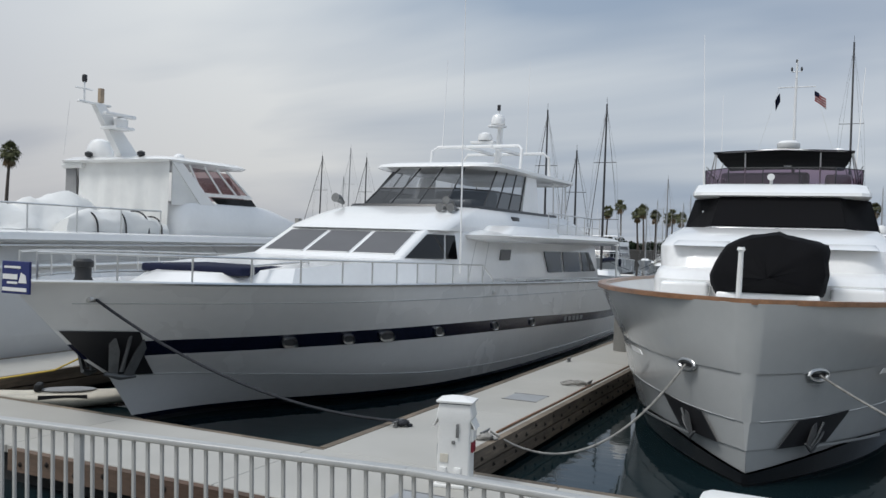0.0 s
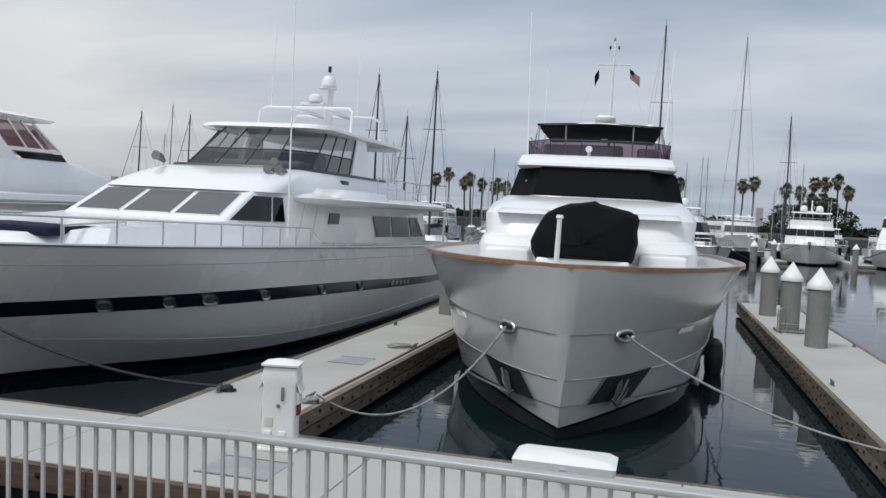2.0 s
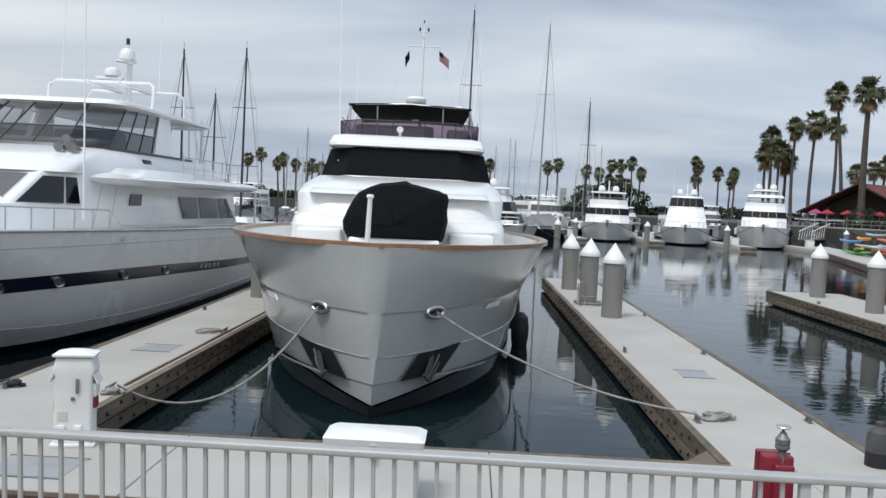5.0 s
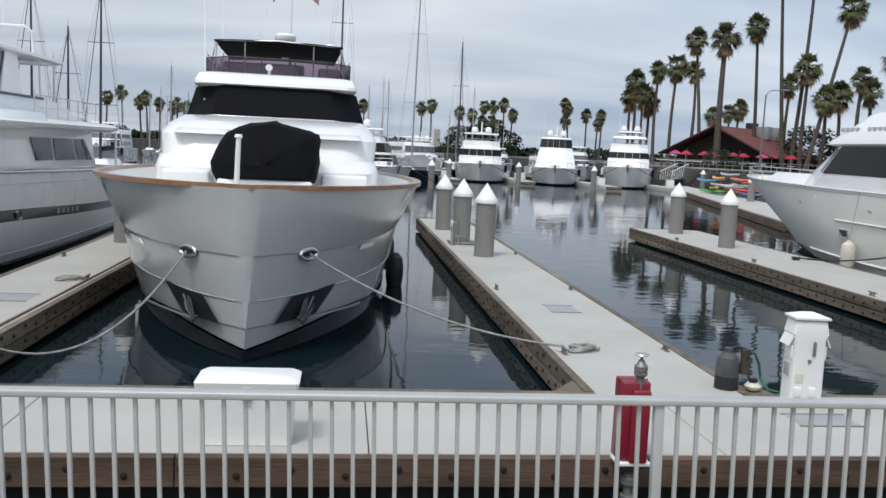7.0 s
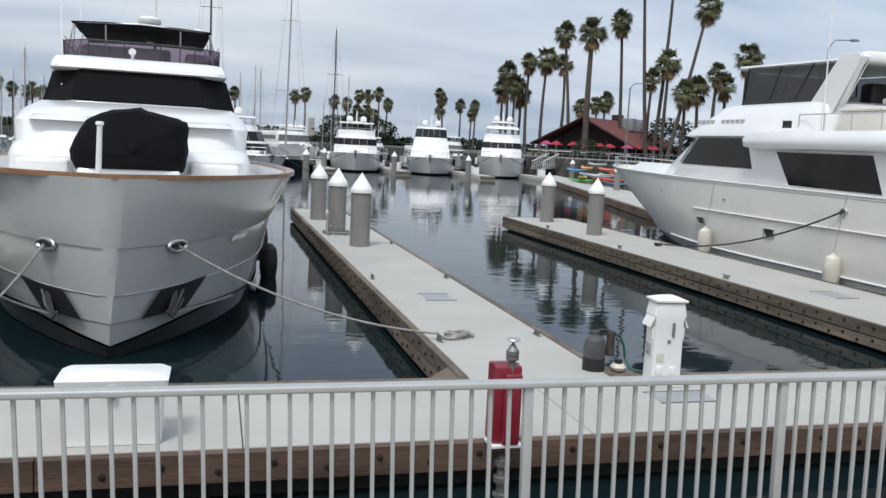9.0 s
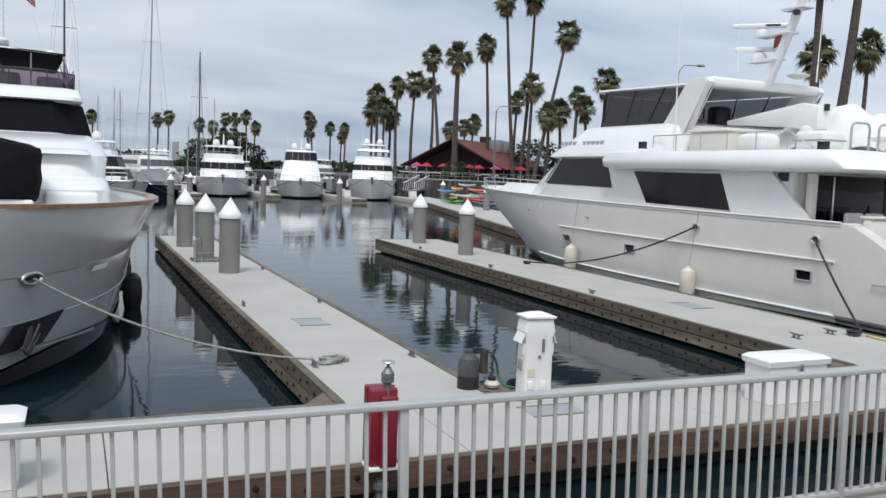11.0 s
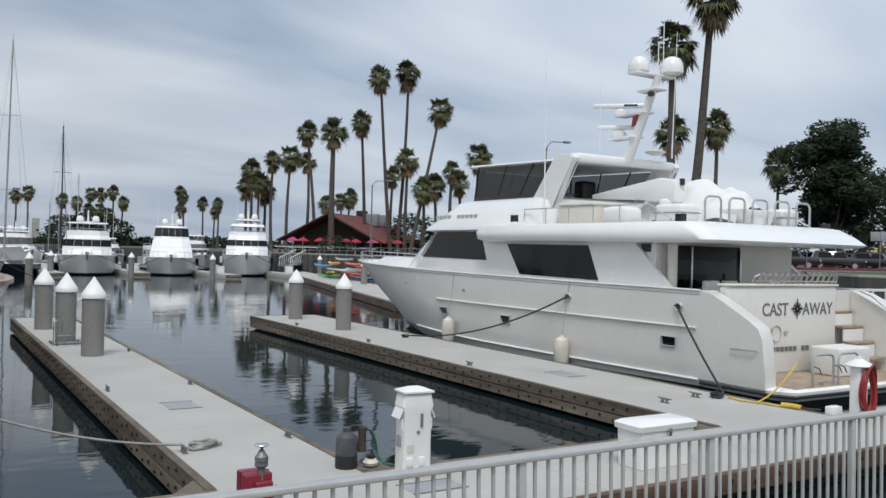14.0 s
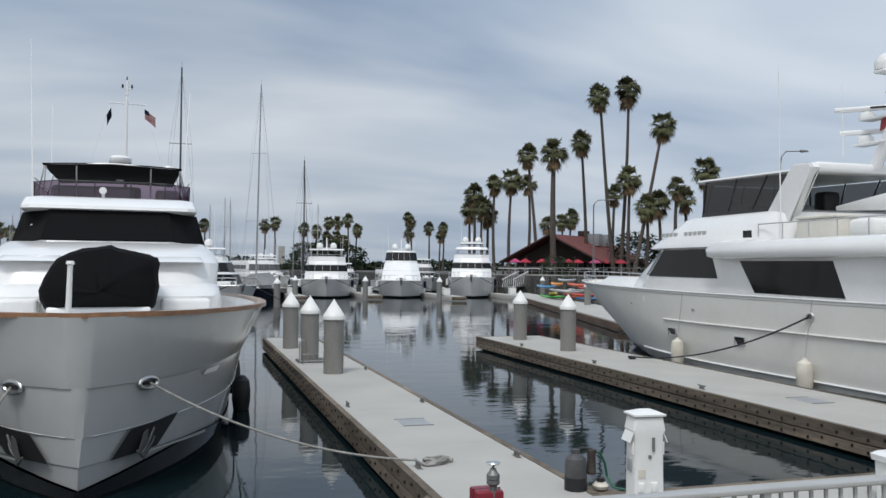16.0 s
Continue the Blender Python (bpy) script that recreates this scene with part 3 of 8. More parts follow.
def hull_plate(h, lo, hi, side, out=0.006, nu=8, nv=5):
    """A plate on the hull between two lines of (level + fraction, t) pairs."""
    bm = B()

    def on(lv, t):
        k = min(int(lv), len(h.levels) - 2)
        return h.between(k, lv - k, t, side, out)

    g = []
    for i in range(nu + 1):
        u = i / nu
        a = (lo[0][0] + (lo[1][0] - lo[0][0]) * u, lo[0][1] + (lo[1][1] - lo[0][1]) * u)
        b = (hi[0][0] + (hi[1][0] - hi[0][0]) * u, hi[0][1] + (hi[1][1] - hi[0][1]) * u)
        g.append([bm.verts.new(on(a[0] + (b[0] - a[0]) * j / nv, a[1] + (b[1] - a[1]) * j / nv)) for j in range(nv + 1)])
    for a, b in zip(g, g[1:]):
        for j in range(nv):
            bm.faces.new((a[j], a[j + 1], b[j + 1], b[j]))
    r = bmesh.ops.extrude_face_region(bm, geom=list(bm.faces))
    for v in r["geom"]:
        if isinstance(v, bmesh.types.BMVert):
            v.co.x += side * 0.012
    return bm


def anchor(P, at, fwd, upv, s):
    """A plough anchor stowed flat against the hull."""
    c, f, u = Vector(at), Vector(fwd).normalized(), Vector(upv).normalized()
    n = f.cross(u).normalized()
    if n.x * c.x < 0:
        n = -n
    root = P("anchor", tube(B(), [c + u * 0.62 * s + n * 0.05, c + u * 0.1 * s + n * 0.09, c - u * 0.35 * s + n * 0.10], [0.045 * s, 0.04 * s, 0.05 * s], 8), ANCHOR, "galvanised anchor in its pocket")
    f = (f - u * f.dot(u)).normalized()
    part("crown_bar", tube(B(), [c - u * .44 * s - f * .34 * s + n * .09, c - u * .47 * s + n * .12, c - u * .44 * s + f * .34 * s + n * .09], [.04 * s, .07 * s, .04 * s], 8), ANCHOR, root)
    for sd in (1, -1):
        bm = B()
        slab(bm, [c - u * .44 * s + f * sd * .06 * s + n * .10, c - u * .40 * s + f * sd * .26 * s + n * .10, c + u * .22 * s + f * sd * .40 * s + n * .05, c + u * .42 * s + f * sd * .30 * s + n * .05, c + u * .10 * s + f * sd * .15 * s + n * .10], .05 * s)
        part("fluke", bm, ANCHOR, root)
    return root


# the sleek motor yacht with the dark blue stripe
def blue_stripe_yacht():
    root = thing("motor_yacht", (-10.3, 0, WATER_Z), "sleek white motor yacht, dark blue hull stripe, oval portholes", "yacht")
    P = maker(root)
    h = Hull(T8, 31.5, [
        (8.0, [0, .95, 1.85, 2.80, 3.12, 3.3, 3.2, 3.0], [1.95, 1.94, 1.92, 1.88, 1.83, 1.72, 1.57, 1.5]),
        (8.35, [0, .87, 1.72, 2.74, 3.10, 3.3, 3.2, 3.0], [1.62, 1.61, 1.60, 1.57, 1.53, 1.44, 1.30, 1.24]),
        (9.05, [0, .70, 1.48, 2.60, 3.03, 3.28, 3.18, 2.98], [.97, .985, 1.0, 1.02, .99, .86, .58, .48]),
        (9.35, [0, .60, 1.34, 2.48, 2.97, 3.25, 3.15, 2.95], [.71, .725, .74, .75, .72, .59, .34, .25]),
        (9.85, [0, .47, 1.14, 2.30, 2.86, 3.18, 3.1, 2.9], [.40, .35, .27, .10, -.04, -.14, -.20, -.22]),
        (10.36, [0, .25, .74, 2.06, 2.76, 3.12, 3.05, 2.88], [-.31, -.31, -.31, -.31, -.32, -.33, -.34, -.34]),
        (10.60, [0, .23, .70, 2.02, 2.72, 3.10, 3.04, 2.87], [-.40] * 8),
        (11.3, [0, .15, .45, 1.3, 2.0, 2.6, 2.7, 2.6], [-1.0] * 8)])
    for nm, k0, k1, m, out in (("topside", 0, 2, HULLWHITE, 0), ("stripe", 2, 3, NAVY, .004), ("lower_hull", 3, 5, HULLWHITE, 0), ("boot_line", 5, 6, NAVY, .004), ("underbody", 6, 7, BOOT, 0)):
        P(nm, h.band(B(), k0, k1, out=out), m, ang=40)
    P("deck", h.deck(B(), 0, 0.10), WHITE)
    for s in (1, -1):
        P("rub_rail", tube(B(), h.line(0, .002, .995, 50, s, .01), .03, 6), STEEL)
        P("feature_line", tube(B(), h.line(1, .02, .995, 50, s, 0), .009, 5), HULLGREY)
        P("chine_rail", tube(B(), h.line(4, .02, .9, 40, s, -.004), .012, 5), HULLGREY)
        for y, w, hg in ((12.0, .30, .27), (13.05, .26, .25), (13.9, .40, .26), (15.5, .32, .25), (18.0, .28, .24), (20.3, .26, .23)):
            porthole(P, h, 2, .5, y, s, w, hg)
        for i in range(5):
            P("vent_slot", hull_plate(h, ((2.25, h.t_at(2, 23.0 + i * .42)), (2.25, h.t_at(2, 23.25 + i * .42))), ((2.75, h.t_at(2, 22.95 + i * .42)), (2.75, h.t_at(2, 23.2 + i * .42))), s, .01, 2, 2), GREYPLASTIC)
        pk = P("anchor_pocket", hull_plate(h, ((3.98, .003), (3.98, .031)), ((1.66, .002), (1.74, .043)), s, .010), FRAME, "black recessed anchor pocket")
        a = h.between(2, .75, .024, s, .07)
        anchor(P, a, Vector((s * .5, 1, 0)), Vector((s * .35, 0, 1)), .72)
        # bow rail, lower along the side deck
        ts = [.015, .05, .085, .12, .155, .19, .22, .25, .28, .31, .34, .37, .40]
        foot = [h.point(0, t, s, -.10) for t in ts]
        top = [f + Vector((0, 0, .41)) for f in foot]
        rail(P, top + [h.point(0, .425, s, -.10) + Vector((0, 0, .09))], foot)
        ts = [.425 + i * .03 for i in range(19)]
        foot = [h.point(0, t, s, -.10) for t in ts]
        rail(P, [f + Vector((0, 0, .09)) for f in foot], foot, .012)
        P("fairlead", box(B(), h.point(1, .030, s) + Vector((-.05, -.11, .02)), h.point(1, .030, s) + Vector((.06, .11, .11)), .03), STEEL)
        P("deck_light", lathe(B(), [(0, 0), (.05, 0), (.06, .03), (.05, .08), (0, .1)], h.point(1, h.t_at(1, 17.8), s, .02) + Vector((0, 0, .05)), 10), STEEL)
    # foredeck trunk, sun pad
    P("trunk_cabin", loft(B(), [[(2.30, 16.0, 1.72), (1.75, 12.2, 1.72), (.7, 10.8, 1.78), (-.7, 10.8, 1.78), (-1.75, 12.2, 1.72), (-2.30, 16.0, 1.72)],
                                [(2.10, 16.0, 2.30), (1.55, 12.6, 2.12), (.5, 11.3, 2.00), (-.5, 11.3, 2.00), (-1.55, 12.6, 2.12), (-2.10, 16.0, 2.30)]]), WHITE)
    P("sun_pad", box(B(), (-1.15, 11.6, 1.98), (1.15, 13.6, 2.13), .05, 3), NAVYCLOTH, "navy canvas sun pad cover")
    P("pad_rail", tube(B(), [(1.25, 11.8, 2.0), (1.25, 11.8, 2.16), (1.28, 13.4, 2.22), (1.28, 13.4, 2.08)], .02, 6), STEEL)
    P("windlass", lathe(B(), [(.13, 0), (.14, .1), (.12, .14), (.12, .28), (.15, .3), (.15, .38), (.1, .42), (0, .42)], (-.1, 9.4, 1.83), 14), BLACKRUB, "black covered windlass")
    # saloon with raked front windows and swept front quarters
    low = [(2.35, 29.9, 1.55), (2.35, 17.5, 1.70), (1.98, 14.65, 1.75), (-1.98, 14.65, 1.75), (-2.35, 17.5, 1.70), (-2.35, 29.9, 1.55)]
    high = [(2.15, 29.9, 2.95), (2.15, 18.6, 2.95), (1.86, 17.15, 2.95), (-1.86, 17.15, 2.95), (-2.15, 18.6, 2.95), (-2.15, 29.9, 2.95)]
    cab = Cabin(low, high)
    P("saloon", cab.build(B(), .05), WHITE)
    for a, b in ((.055, .325), (.355, .645), (.675, .945)):
        P("front_window", cab.pane(B(), 2, [(a, .52), (b, .52), (b, .92), (a, .92)]), GREYMESH, "grey screened front window")
        P("window_surround", tube(B(), [cab.at(2, u, v) for u, v in ((a, .52), (b, .52), (b, .92), (a, .92), (a, .52))], .022, 6, False), WHITE)
    for wall, fl in ((1, False), (3, True)):
        q = lambda uv: [((1 - u) if fl else u, v) for u, v in uv]
        for uv in ([(.93, .46), (.27, .46), (.50, .90), (.90, .90)], [(.22, .46), (.02, .46), (.24, .90), (.45, .90)]):
            P("quarter_window", cab.pane(B(), wall, q(uv)), DARKGLASS, "dark raked quarter window")
    for wall, fl in ((0, False), (4, True)):
        q = lambda uv: [((1 - u) if fl else u, v) for u, v in uv]
        for uv in ([(.784, .44), (.722, .44), (.722, .66), (.784, .66)],
                   [(.455, .17), (.345, .17), (.355, .64), (.49, .64)], [(.325, .17), (.180, .17), (.190, .64), (.335, .64)], [(.155, .17), (.03, .17), (.085, .64), (.165, .64)]):
            P("side_window", cab.pane(B(), wall, q(uv)), DARKGLASS)
        P("door_seam", cab.pane(B(), wall, q([(.93, .10), (.927, .10), (.927, .80), (.93, .80)]), .006), HULLGREY)
        P("door_seam", cab.pane(B(), wall, q([(.86, .10), (.857, .10), (.857, .80), (.86, .80)]), .006), HULLGREY)
    P("roof", loft(B(), [rrect(2.14, 16.95, 29.9, 2.93, .8, 6), rrect(2.16, 17.15, 29.8, 3.02, .85, 6), rrect(2.08, 18.0, 29.0, 3.28, .85, 6), rrect(1.98, 18.9, 28.0, 3.50, .8, 6), rrect(1.85, 19.4, 27.5, 3.57, .8, 6)]), WHITE, ang=50)
    P("upper_deck", loft(B(), [rrect(2.75, 19.6, 31.0, 2.70, 1.0), rrect(3.02, 18.6, 31.1, 2.78, 1.2), rrect(3.05, 18.5, 31.1, 2.86, 1.2), rrect(2.85, 18.9, 31.0, 2.95, 1.1), rrect(2.3, 19.5, 30.5, 3.02, .8)]), WHITE, ang=50)
    for s in (1, -1):
        P("deck_step", loft(B(), [rrect(.45, 19.3, 23.8, 2.9, .3, cx=s * 2.5), rrect(.38, 19.9, 23.6, 3.12, .3, cx=s * 2.45)]), WHITE, ang=50)
        P("seat_vent", slab(B(), [(s * 2.06, 19.6, 3.12), (s * 2.06, 20.0, 3.12), (s * 2.0, 20.1, 3.32), (s * 2.0, 19.7, 3.32)], .03), GREYPLASTIC)
        P("air_intake", box(B(), (s * 2.02 - .05, 21.9, 3.1), (s * 2.02 + .05, 22.5, 3.42), .04), FRAME)
    # flybridge screen and hardtop
    fl = [(1.85, 23.0, 3.54), (1.82, 20.4, 3.54), (1.2, 19.35, 3.54), (-1.2, 19.35, 3.54), (-1.82, 20.4, 3.54), (-1.85, 23.0, 3.54)]
    fh = [(1.75, 23.7, 4.68), (1.62, 21.8, 4.68), (1.0, 21.0, 4.68), (-1.0, 21.0, 4.68), (-1.62, 21.8, 4.68), (-1.75, 23.7, 4.68)]
    fb = Cabin(fl, fh)
    for w_, cuts in ((0, (0, .33, .66, 1)), (1, (0, 1)), (2, (0, .33, .67, 1)), (3, (0, 1)), (4, (0, .33, .66, 1))):
        for a, b in zip(cuts, cuts[1:]):
            e = .012
            P("wind_screen", fb.pane(B(), w_, [(a + e, .03), (b - e, .03), (b - e, .46), (a + e, .46)], .012), SMOKE, "dark smoked lower screen").visible_shadow = False
            P("upper_screen", fb.pane(B(), w_, [(a + e, .48), (b - e, .48), (b - e, .99), (a + e, .99)], .012), VINYL).visible_shadow = False
        for a in cuts[:-1]:
            P("mullion", tube(B(), [fb.at(w_, a, 0), fb.at(w_, a, 1)], .022, 6), FRAME)
        P("mid_frame", tube(B(), [fb.at(w_, 0, .47), fb.at(w_, 1, .47)], .02, 6), FRAME)
    P("screen_base", loft(B(), [rrect(1.92, 19.25, 27.0, 3.46, .8), rrect(1.88, 19.35, 27.0, 3.62, .8)]), FRAME, ang=50)
    P("helm_console", box(B(), (-1.3, 20.9, 3.5), (1.3, 22.0, 3.85), .12, 3), WHITE)
    P("helm_seat", box(B(), (-.9, 23.0, 3.5), (.9, 23.7, 4.2), .12, 3), WHITECLOTH)
    P("hardtop", loft(B(), [rrect(1.8, 21.1, 28.2, 4.66, .6), rrect(1.92, 20.85, 28.5, 4.72, .7), rrect(1.92, 20.9, 28.5, 4.80, .7), rrect(1.65, 21.3, 28.1, 4.88, .6)]), WHITE, ang=50)
    for s in (1, -1):
        P("hardtop_leg", loft(B(), [[(s * 1.88, 23.1, 3.3), (s * 1.88, 24.7, 3.3), (s * 1.76, 24.6, 4.7), (s * 1.76, 23.8, 4.7)], [(s * 1.76, 23.1, 3.3), (s * 1.76, 24.7, 3.3), (s * 1.64, 24.6, 4.7), (s * 1.64, 23.8, 4.7)]]), WHITE)
        for y in (26.6, 27.9):
            P("hardtop_post", cyl(B(), (s * 1.7, y, 2.95), (s * 1.65, y, 4.7), .025, n=8), STEEL)
        pts = [(s * 2.3, 24.3 + i * .95, 3.62) for i in range(7)]
        rail(P, pts, [(x, y, 2.97) for x, y, z in pts])
        rail(P, [(x, y, 3.3) for x, y, z in pts], [(x, y, 3.28) for x, y, z in pts], .012)
        P("overhang_post", cyl(B(), (s * 2.8, 30.6, 1.5), (s * 2.8, 30.6, 2.72), .04, n=10), WHITE)
    # mast and aerials
    P("radar_arch", tube(B(), [(1.5, 23.9, 4.85), (1.5, 24.0, 5.50), (1.35, 24.1, 5.63), (-1.35, 24.1, 5.63), (-1.5, 24.0, 5.50), (-1.5, 23.9, 4.85)], .05, 8), WHITE)
    P("radar_arch", tube(B(), [(1.5, 26.6, 4.85), (1.5, 26.5, 5.50), (1.35, 26.4, 5.63), (-1.35, 26.4, 5.63), (-1.5, 26.5, 5.50), (-1.5, 26.6, 4.85)], .05, 8), WHITE)
    for x in (.45, -.45):
        P("arch_beam", box(B(), (x - .08, 24.0, 5.58), (x + .08, 26.5, 5.68), .03), WHITE)
    P("mast", tube(B(), [(.1, 25.5, 4.9), (.1, 25.6, 5.6), (.1, 25.7, 6.55)], [.15, .11, .08], 10), WHITE)
    P("mast_plate", lathe(B(), [(.3, 0), (.3, .04), (0, .06)], (.1, 25.4, 6.4), 14), WHITE)
    dome(P, (.17, 25.3, 6.44), .23)
    P("radar_base", lathe(B(), [(.22, 0), (.24, .08), (.2, .2), (.1, .26), (0, .27)], (-.22, 25.2, 5.95), 14), WHITE)
    P("radar_bracket", box(B(), (-.7, 25.1, 5.85), (.1, 25.35, 5.94), .03), WHITE)
    P("mast_light", cyl(B(), (.02, 25.7, 6.55), (.02, 25.7, 7.15), .025, n=8), WHITE)
    P("light_top", cyl(B(), (.02, 25.7, 6.98), (.02, 25.7, 7.16), .055, n=10), FRAME)
    P("scanner", box(B(), (-1.0, 24.35, 5.05), (.6, 24.55, 5.15), .04), WHITE)
    P("scanner_foot", lathe(B(), [(.18, 0), (.12, .16), (.12, .24), (0, .25)], (-.2, 24.45, 4.86), 12), WHITE)
    whip(P, (-1.2, 24.1, 5.6), (-1.15, 24.2, 8.4))
    whip(P, (.75, 26.4, 5.6), (.75, 26.5, 8.7))
    whip(P, (2.42, 17.8, 1.95), (2.25, 18.0, 8.3), .02)
    P("horn", tube(B(), [(1.52, 19.0, 3.46), (1.52, 18.8, 3.50), (1.52, 18.5, 3.50), (1.52, 18.45, 3.50)], [.03, .035, .07, .11], 12), GALV)
    P("horn", tube(B(), [(1.76, 19.1, 3.44), (1.76, 18.9, 3.50), (1.76, 18.6, 3.50), (1.76, 18.55, 3.50)], [.03, .035, .07, .11], 12), GALV)
    P("horn", tube(B(), [(1.64, 19.1, 3.50), (1.64, 18.9, 3.68), (1.64, 18.6, 3.68), (1.64, 18.55, 3.68)], [.03, .035, .07, .10], 12), GALV)
    P("search_light", tube(B(), [(-1.75, 19.3, 3.62), (-1.75, 19.1, 3.72), (-1.75, 18.9, 3.75)], [.05, .10, .12], 14), GALV)
    # broker's board tied to the bow rail
    bd = P("sale_board", box(B(), (.10, 7.86, 1.80), (.64, 7.90, 2.24), .006, 1), SIGNBLUE, "dark blue board with white lettering bars")
    for z, x0, x1, hh in ((2.16, .16, .48, .03), (2.03, .13, .42, .07), (1.95, .22, .42, .03), (1.86, .13, .60, .05)):
        part("board_bar", box(B(), (x0, 7.850, z - hh / 2), (x1, 7.858, z + hh / 2)), PVCWHITE, bd)
    part("board_mark", slab(B(), [(.44, 7.858, 1.95), (.60, 7.858, 1.95), (.58, 7.858, 2.05), (.49, 7.858, 2.09)], .006), PVCWHITE, bd)
    return root, h


y1, h1 = blue_stripe_yacht()


# the grey-hulled yacht moored bow first, black covers on windows and tender
def grey_yacht():
    root = thing("motor_yacht", (-0.98, 12.0, WATER_Z), "pale grey bow-moored motor yacht with black canvas covers and teak rail", "yacht", rz=2.7)
    P = maker(root)
    T = [0, .02, .05, .10, .16, .25, .40, .70, 1.0]
    h = Hull(T, 25.0, [
        (-.15, [.16, 1.0, 1.70, 2.42, 2.88, 3.12, 3.22, 3.25, 3.0], [2.0, 2.0, 1.99, 1.98, 1.97, 1.95, 1.90, 1.75, 1.65]),
        (-.02, [.12, .74, 1.34, 2.02, 2.50, 2.82, 3.0, 3.1, 2.9], [1.06, 1.07, 1.08, 1.12, 1.17, 1.22, 1.2, 1.1, 1.0]),
        (.03, [.09, .62, 1.18, 1.86, 2.36, 2.68, 2.92, 3.0, 2.85], [.40, .41, .43, .46, .50, .52, .45, .3, .25]),
        (.03, [.06, .52, 1.04, 1.66, 2.16, 2.52, 2.8, 2.9, 2.8], [.02, .02, .0, -.06, -.14, -.22, -.3, -.3, -.3]),
        (.06, [.045, .468, .995, 1.65, 2.15, 2.51, 2.79, 2.895, 2.795], [-.30, -.23, -.14, -.075, -.15, -.23, -.31, -.31, -.31]),
        (.08, [.04, .42, .90, 1.52, 2.02, 2.40, 2.74, 2.86, 2.76], [-.44] * 9),
        (.4, [.03, .2, .45, .9, 1.4, 1.9, 2.3, 2.5, 2.4], [-1.1] * 9)], 60)
    for nm, k0, k1, m, out in (("topside", 0, 1, HULLGREY, 0), ("lower_topside", 1, 2, HULLGREY, -.035), ("lower_hull", 2, 3, HULLGREY, -.05), ("forefoot", 3, 4, HULLGREY, -.07), ("boot_top", 4, 5, BOOTGLOSS, .004), ("underbody", 5, 6, BOOT, 0)):
        P(nm, h.band(B(), k0, k1, out=out), m, ang=40)
    P("deck", h.deck(B(), 0, .52, .08), WHITE)
    inner = B()
    for s in (1, -1):
        g = [[inner.verts.new(h.point(0, t, s, -.09)), inner.verts.new(h.between(0, .56, t, s, -.11))] for t in h.ts if t > .004]
        for a, b in zip(g, g[1:]):
            inner.faces.new((a[0], a[1], b[1], b[0]))
    P("bulwark_lining", inner, WHITE)
    line = h.line(0, .8, 0, 40, -1, -.03, .02)[:-1] + [Vector((0, -.13, 2.02))] + h.line(0, 0, .8, 40, 1, -.03, .02)[1:]
    bm = B()
    loft(bm, [[p + Vector((0, 0, .035)) + d * .075 for p, d in [(q, Vector((1 if q.x >= 0 else -1, -.6 if abs(q.x) < 1.5 else 0, 0)).normalized())]][0:1] + [p + Vector((0, 0, -.035)) + d * .075 for p, d in [(q, Vector((1 if q.x >= 0 else -1, -.6 if abs(q.x) < 1.5 else 0, 0)).normalized())]] +
              [p + Vector((0, 0, -.035)) - d * .075 for p, d in [(q, Vector((1 if q.x >= 0 else -1, -.6 if abs(q.x) < 1.5 else 0, 0)).normalized())]] + [p + Vector((0, 0, .035)) - d * .075 for p, d in [(q, Vector((1 if q.x >= 0 else -1, -.6 if abs(q.x) < 1.5 else 0, 0)).normalized())]] for q in line])
    P("cap_rail", bm, TEAK, "varnished teak cap rail", ang=60)
    for s in (1, -1):
        P("knuckle_line", tube(B(), h.line(1, .004, .9, 60, s, -.014), .011, 6), HULLGREY)
        P("chine_line", tube(B(), h.line(2, .004, .9, 60, s, -.036), .010, 6), HULLGREY)
        P("spray_rail", hull_plate(h, ((3.02, .03), (3.02, .10)), ((2.95, .028), (2.90, .098)), s, .11, 8, 2), HULLGREY)
        P("anchor_pocket", hull_plate(h, ((3.0, .013), (2.94, .045)), ((2.02, .020), (1.94, .056)), s, .010), FRAME, "black recessed anchor pocket")
        a = h.between(2, .62, .032, s, .0)
        anchor(P, a, h.between(2, .60, .048, s) - a, h.between(2, .08, .036, s) - a, .40)
        c = h.between(1, .06, h.t_at(1, .60), s, .02)
        bm = B()
        pts = [c + Vector((s * .16 * math.cos(q) * .75, .16 * math.cos(q) * .75, .075 * math.sin(q))) for q in [2 * math.pi * i / 16 for i in range(17)]]
        tube(bm, pts, .03, 8, False)
        ch = P("hawse_ring", bm, STEEL, "polished oval hawse ring")
        P("hawse_opening", hull_plate(h, ((1.10, h.t_at(1, .50)), (1.10, h.t_at(1, .70))), ((1.02, h.t_at(1, .50)), (1.02, h.t_at(1, .70))), s, .008, 3, 2), FRAME)
        P("freeing_port", hull_plate(h, ((1.19, h.t_at(1, 1.78)), (1.19, h.t_at(1, 2.22))), ((1.07, h.t_at(1, 1.84)), (1.07, h.t_at(1, 2.28))), s, .05, 3, 2), WHITE, "bright freeing port slot")
    # superstructure, from the foredeck up
    P("forward_house", loft(B(), [rrect(2.42, 6.4, 22, 1.40, .9, 6), rrect(2.42, 6.4, 22, 2.05, .9, 6), rrect(2.38, 6.6, 22, 2.22, .9, 6), rrect(2.36, 6.9, 22, 2.30, .9, 6), rrect(2.42, 7.2, 22, 2.75, .9, 6), rrect(2.36, 7.8, 22, 2.98, .95, 6), rrect(2.2, 9.2, 22, 3.22, .95, 6)]), WHITE, ang=35)
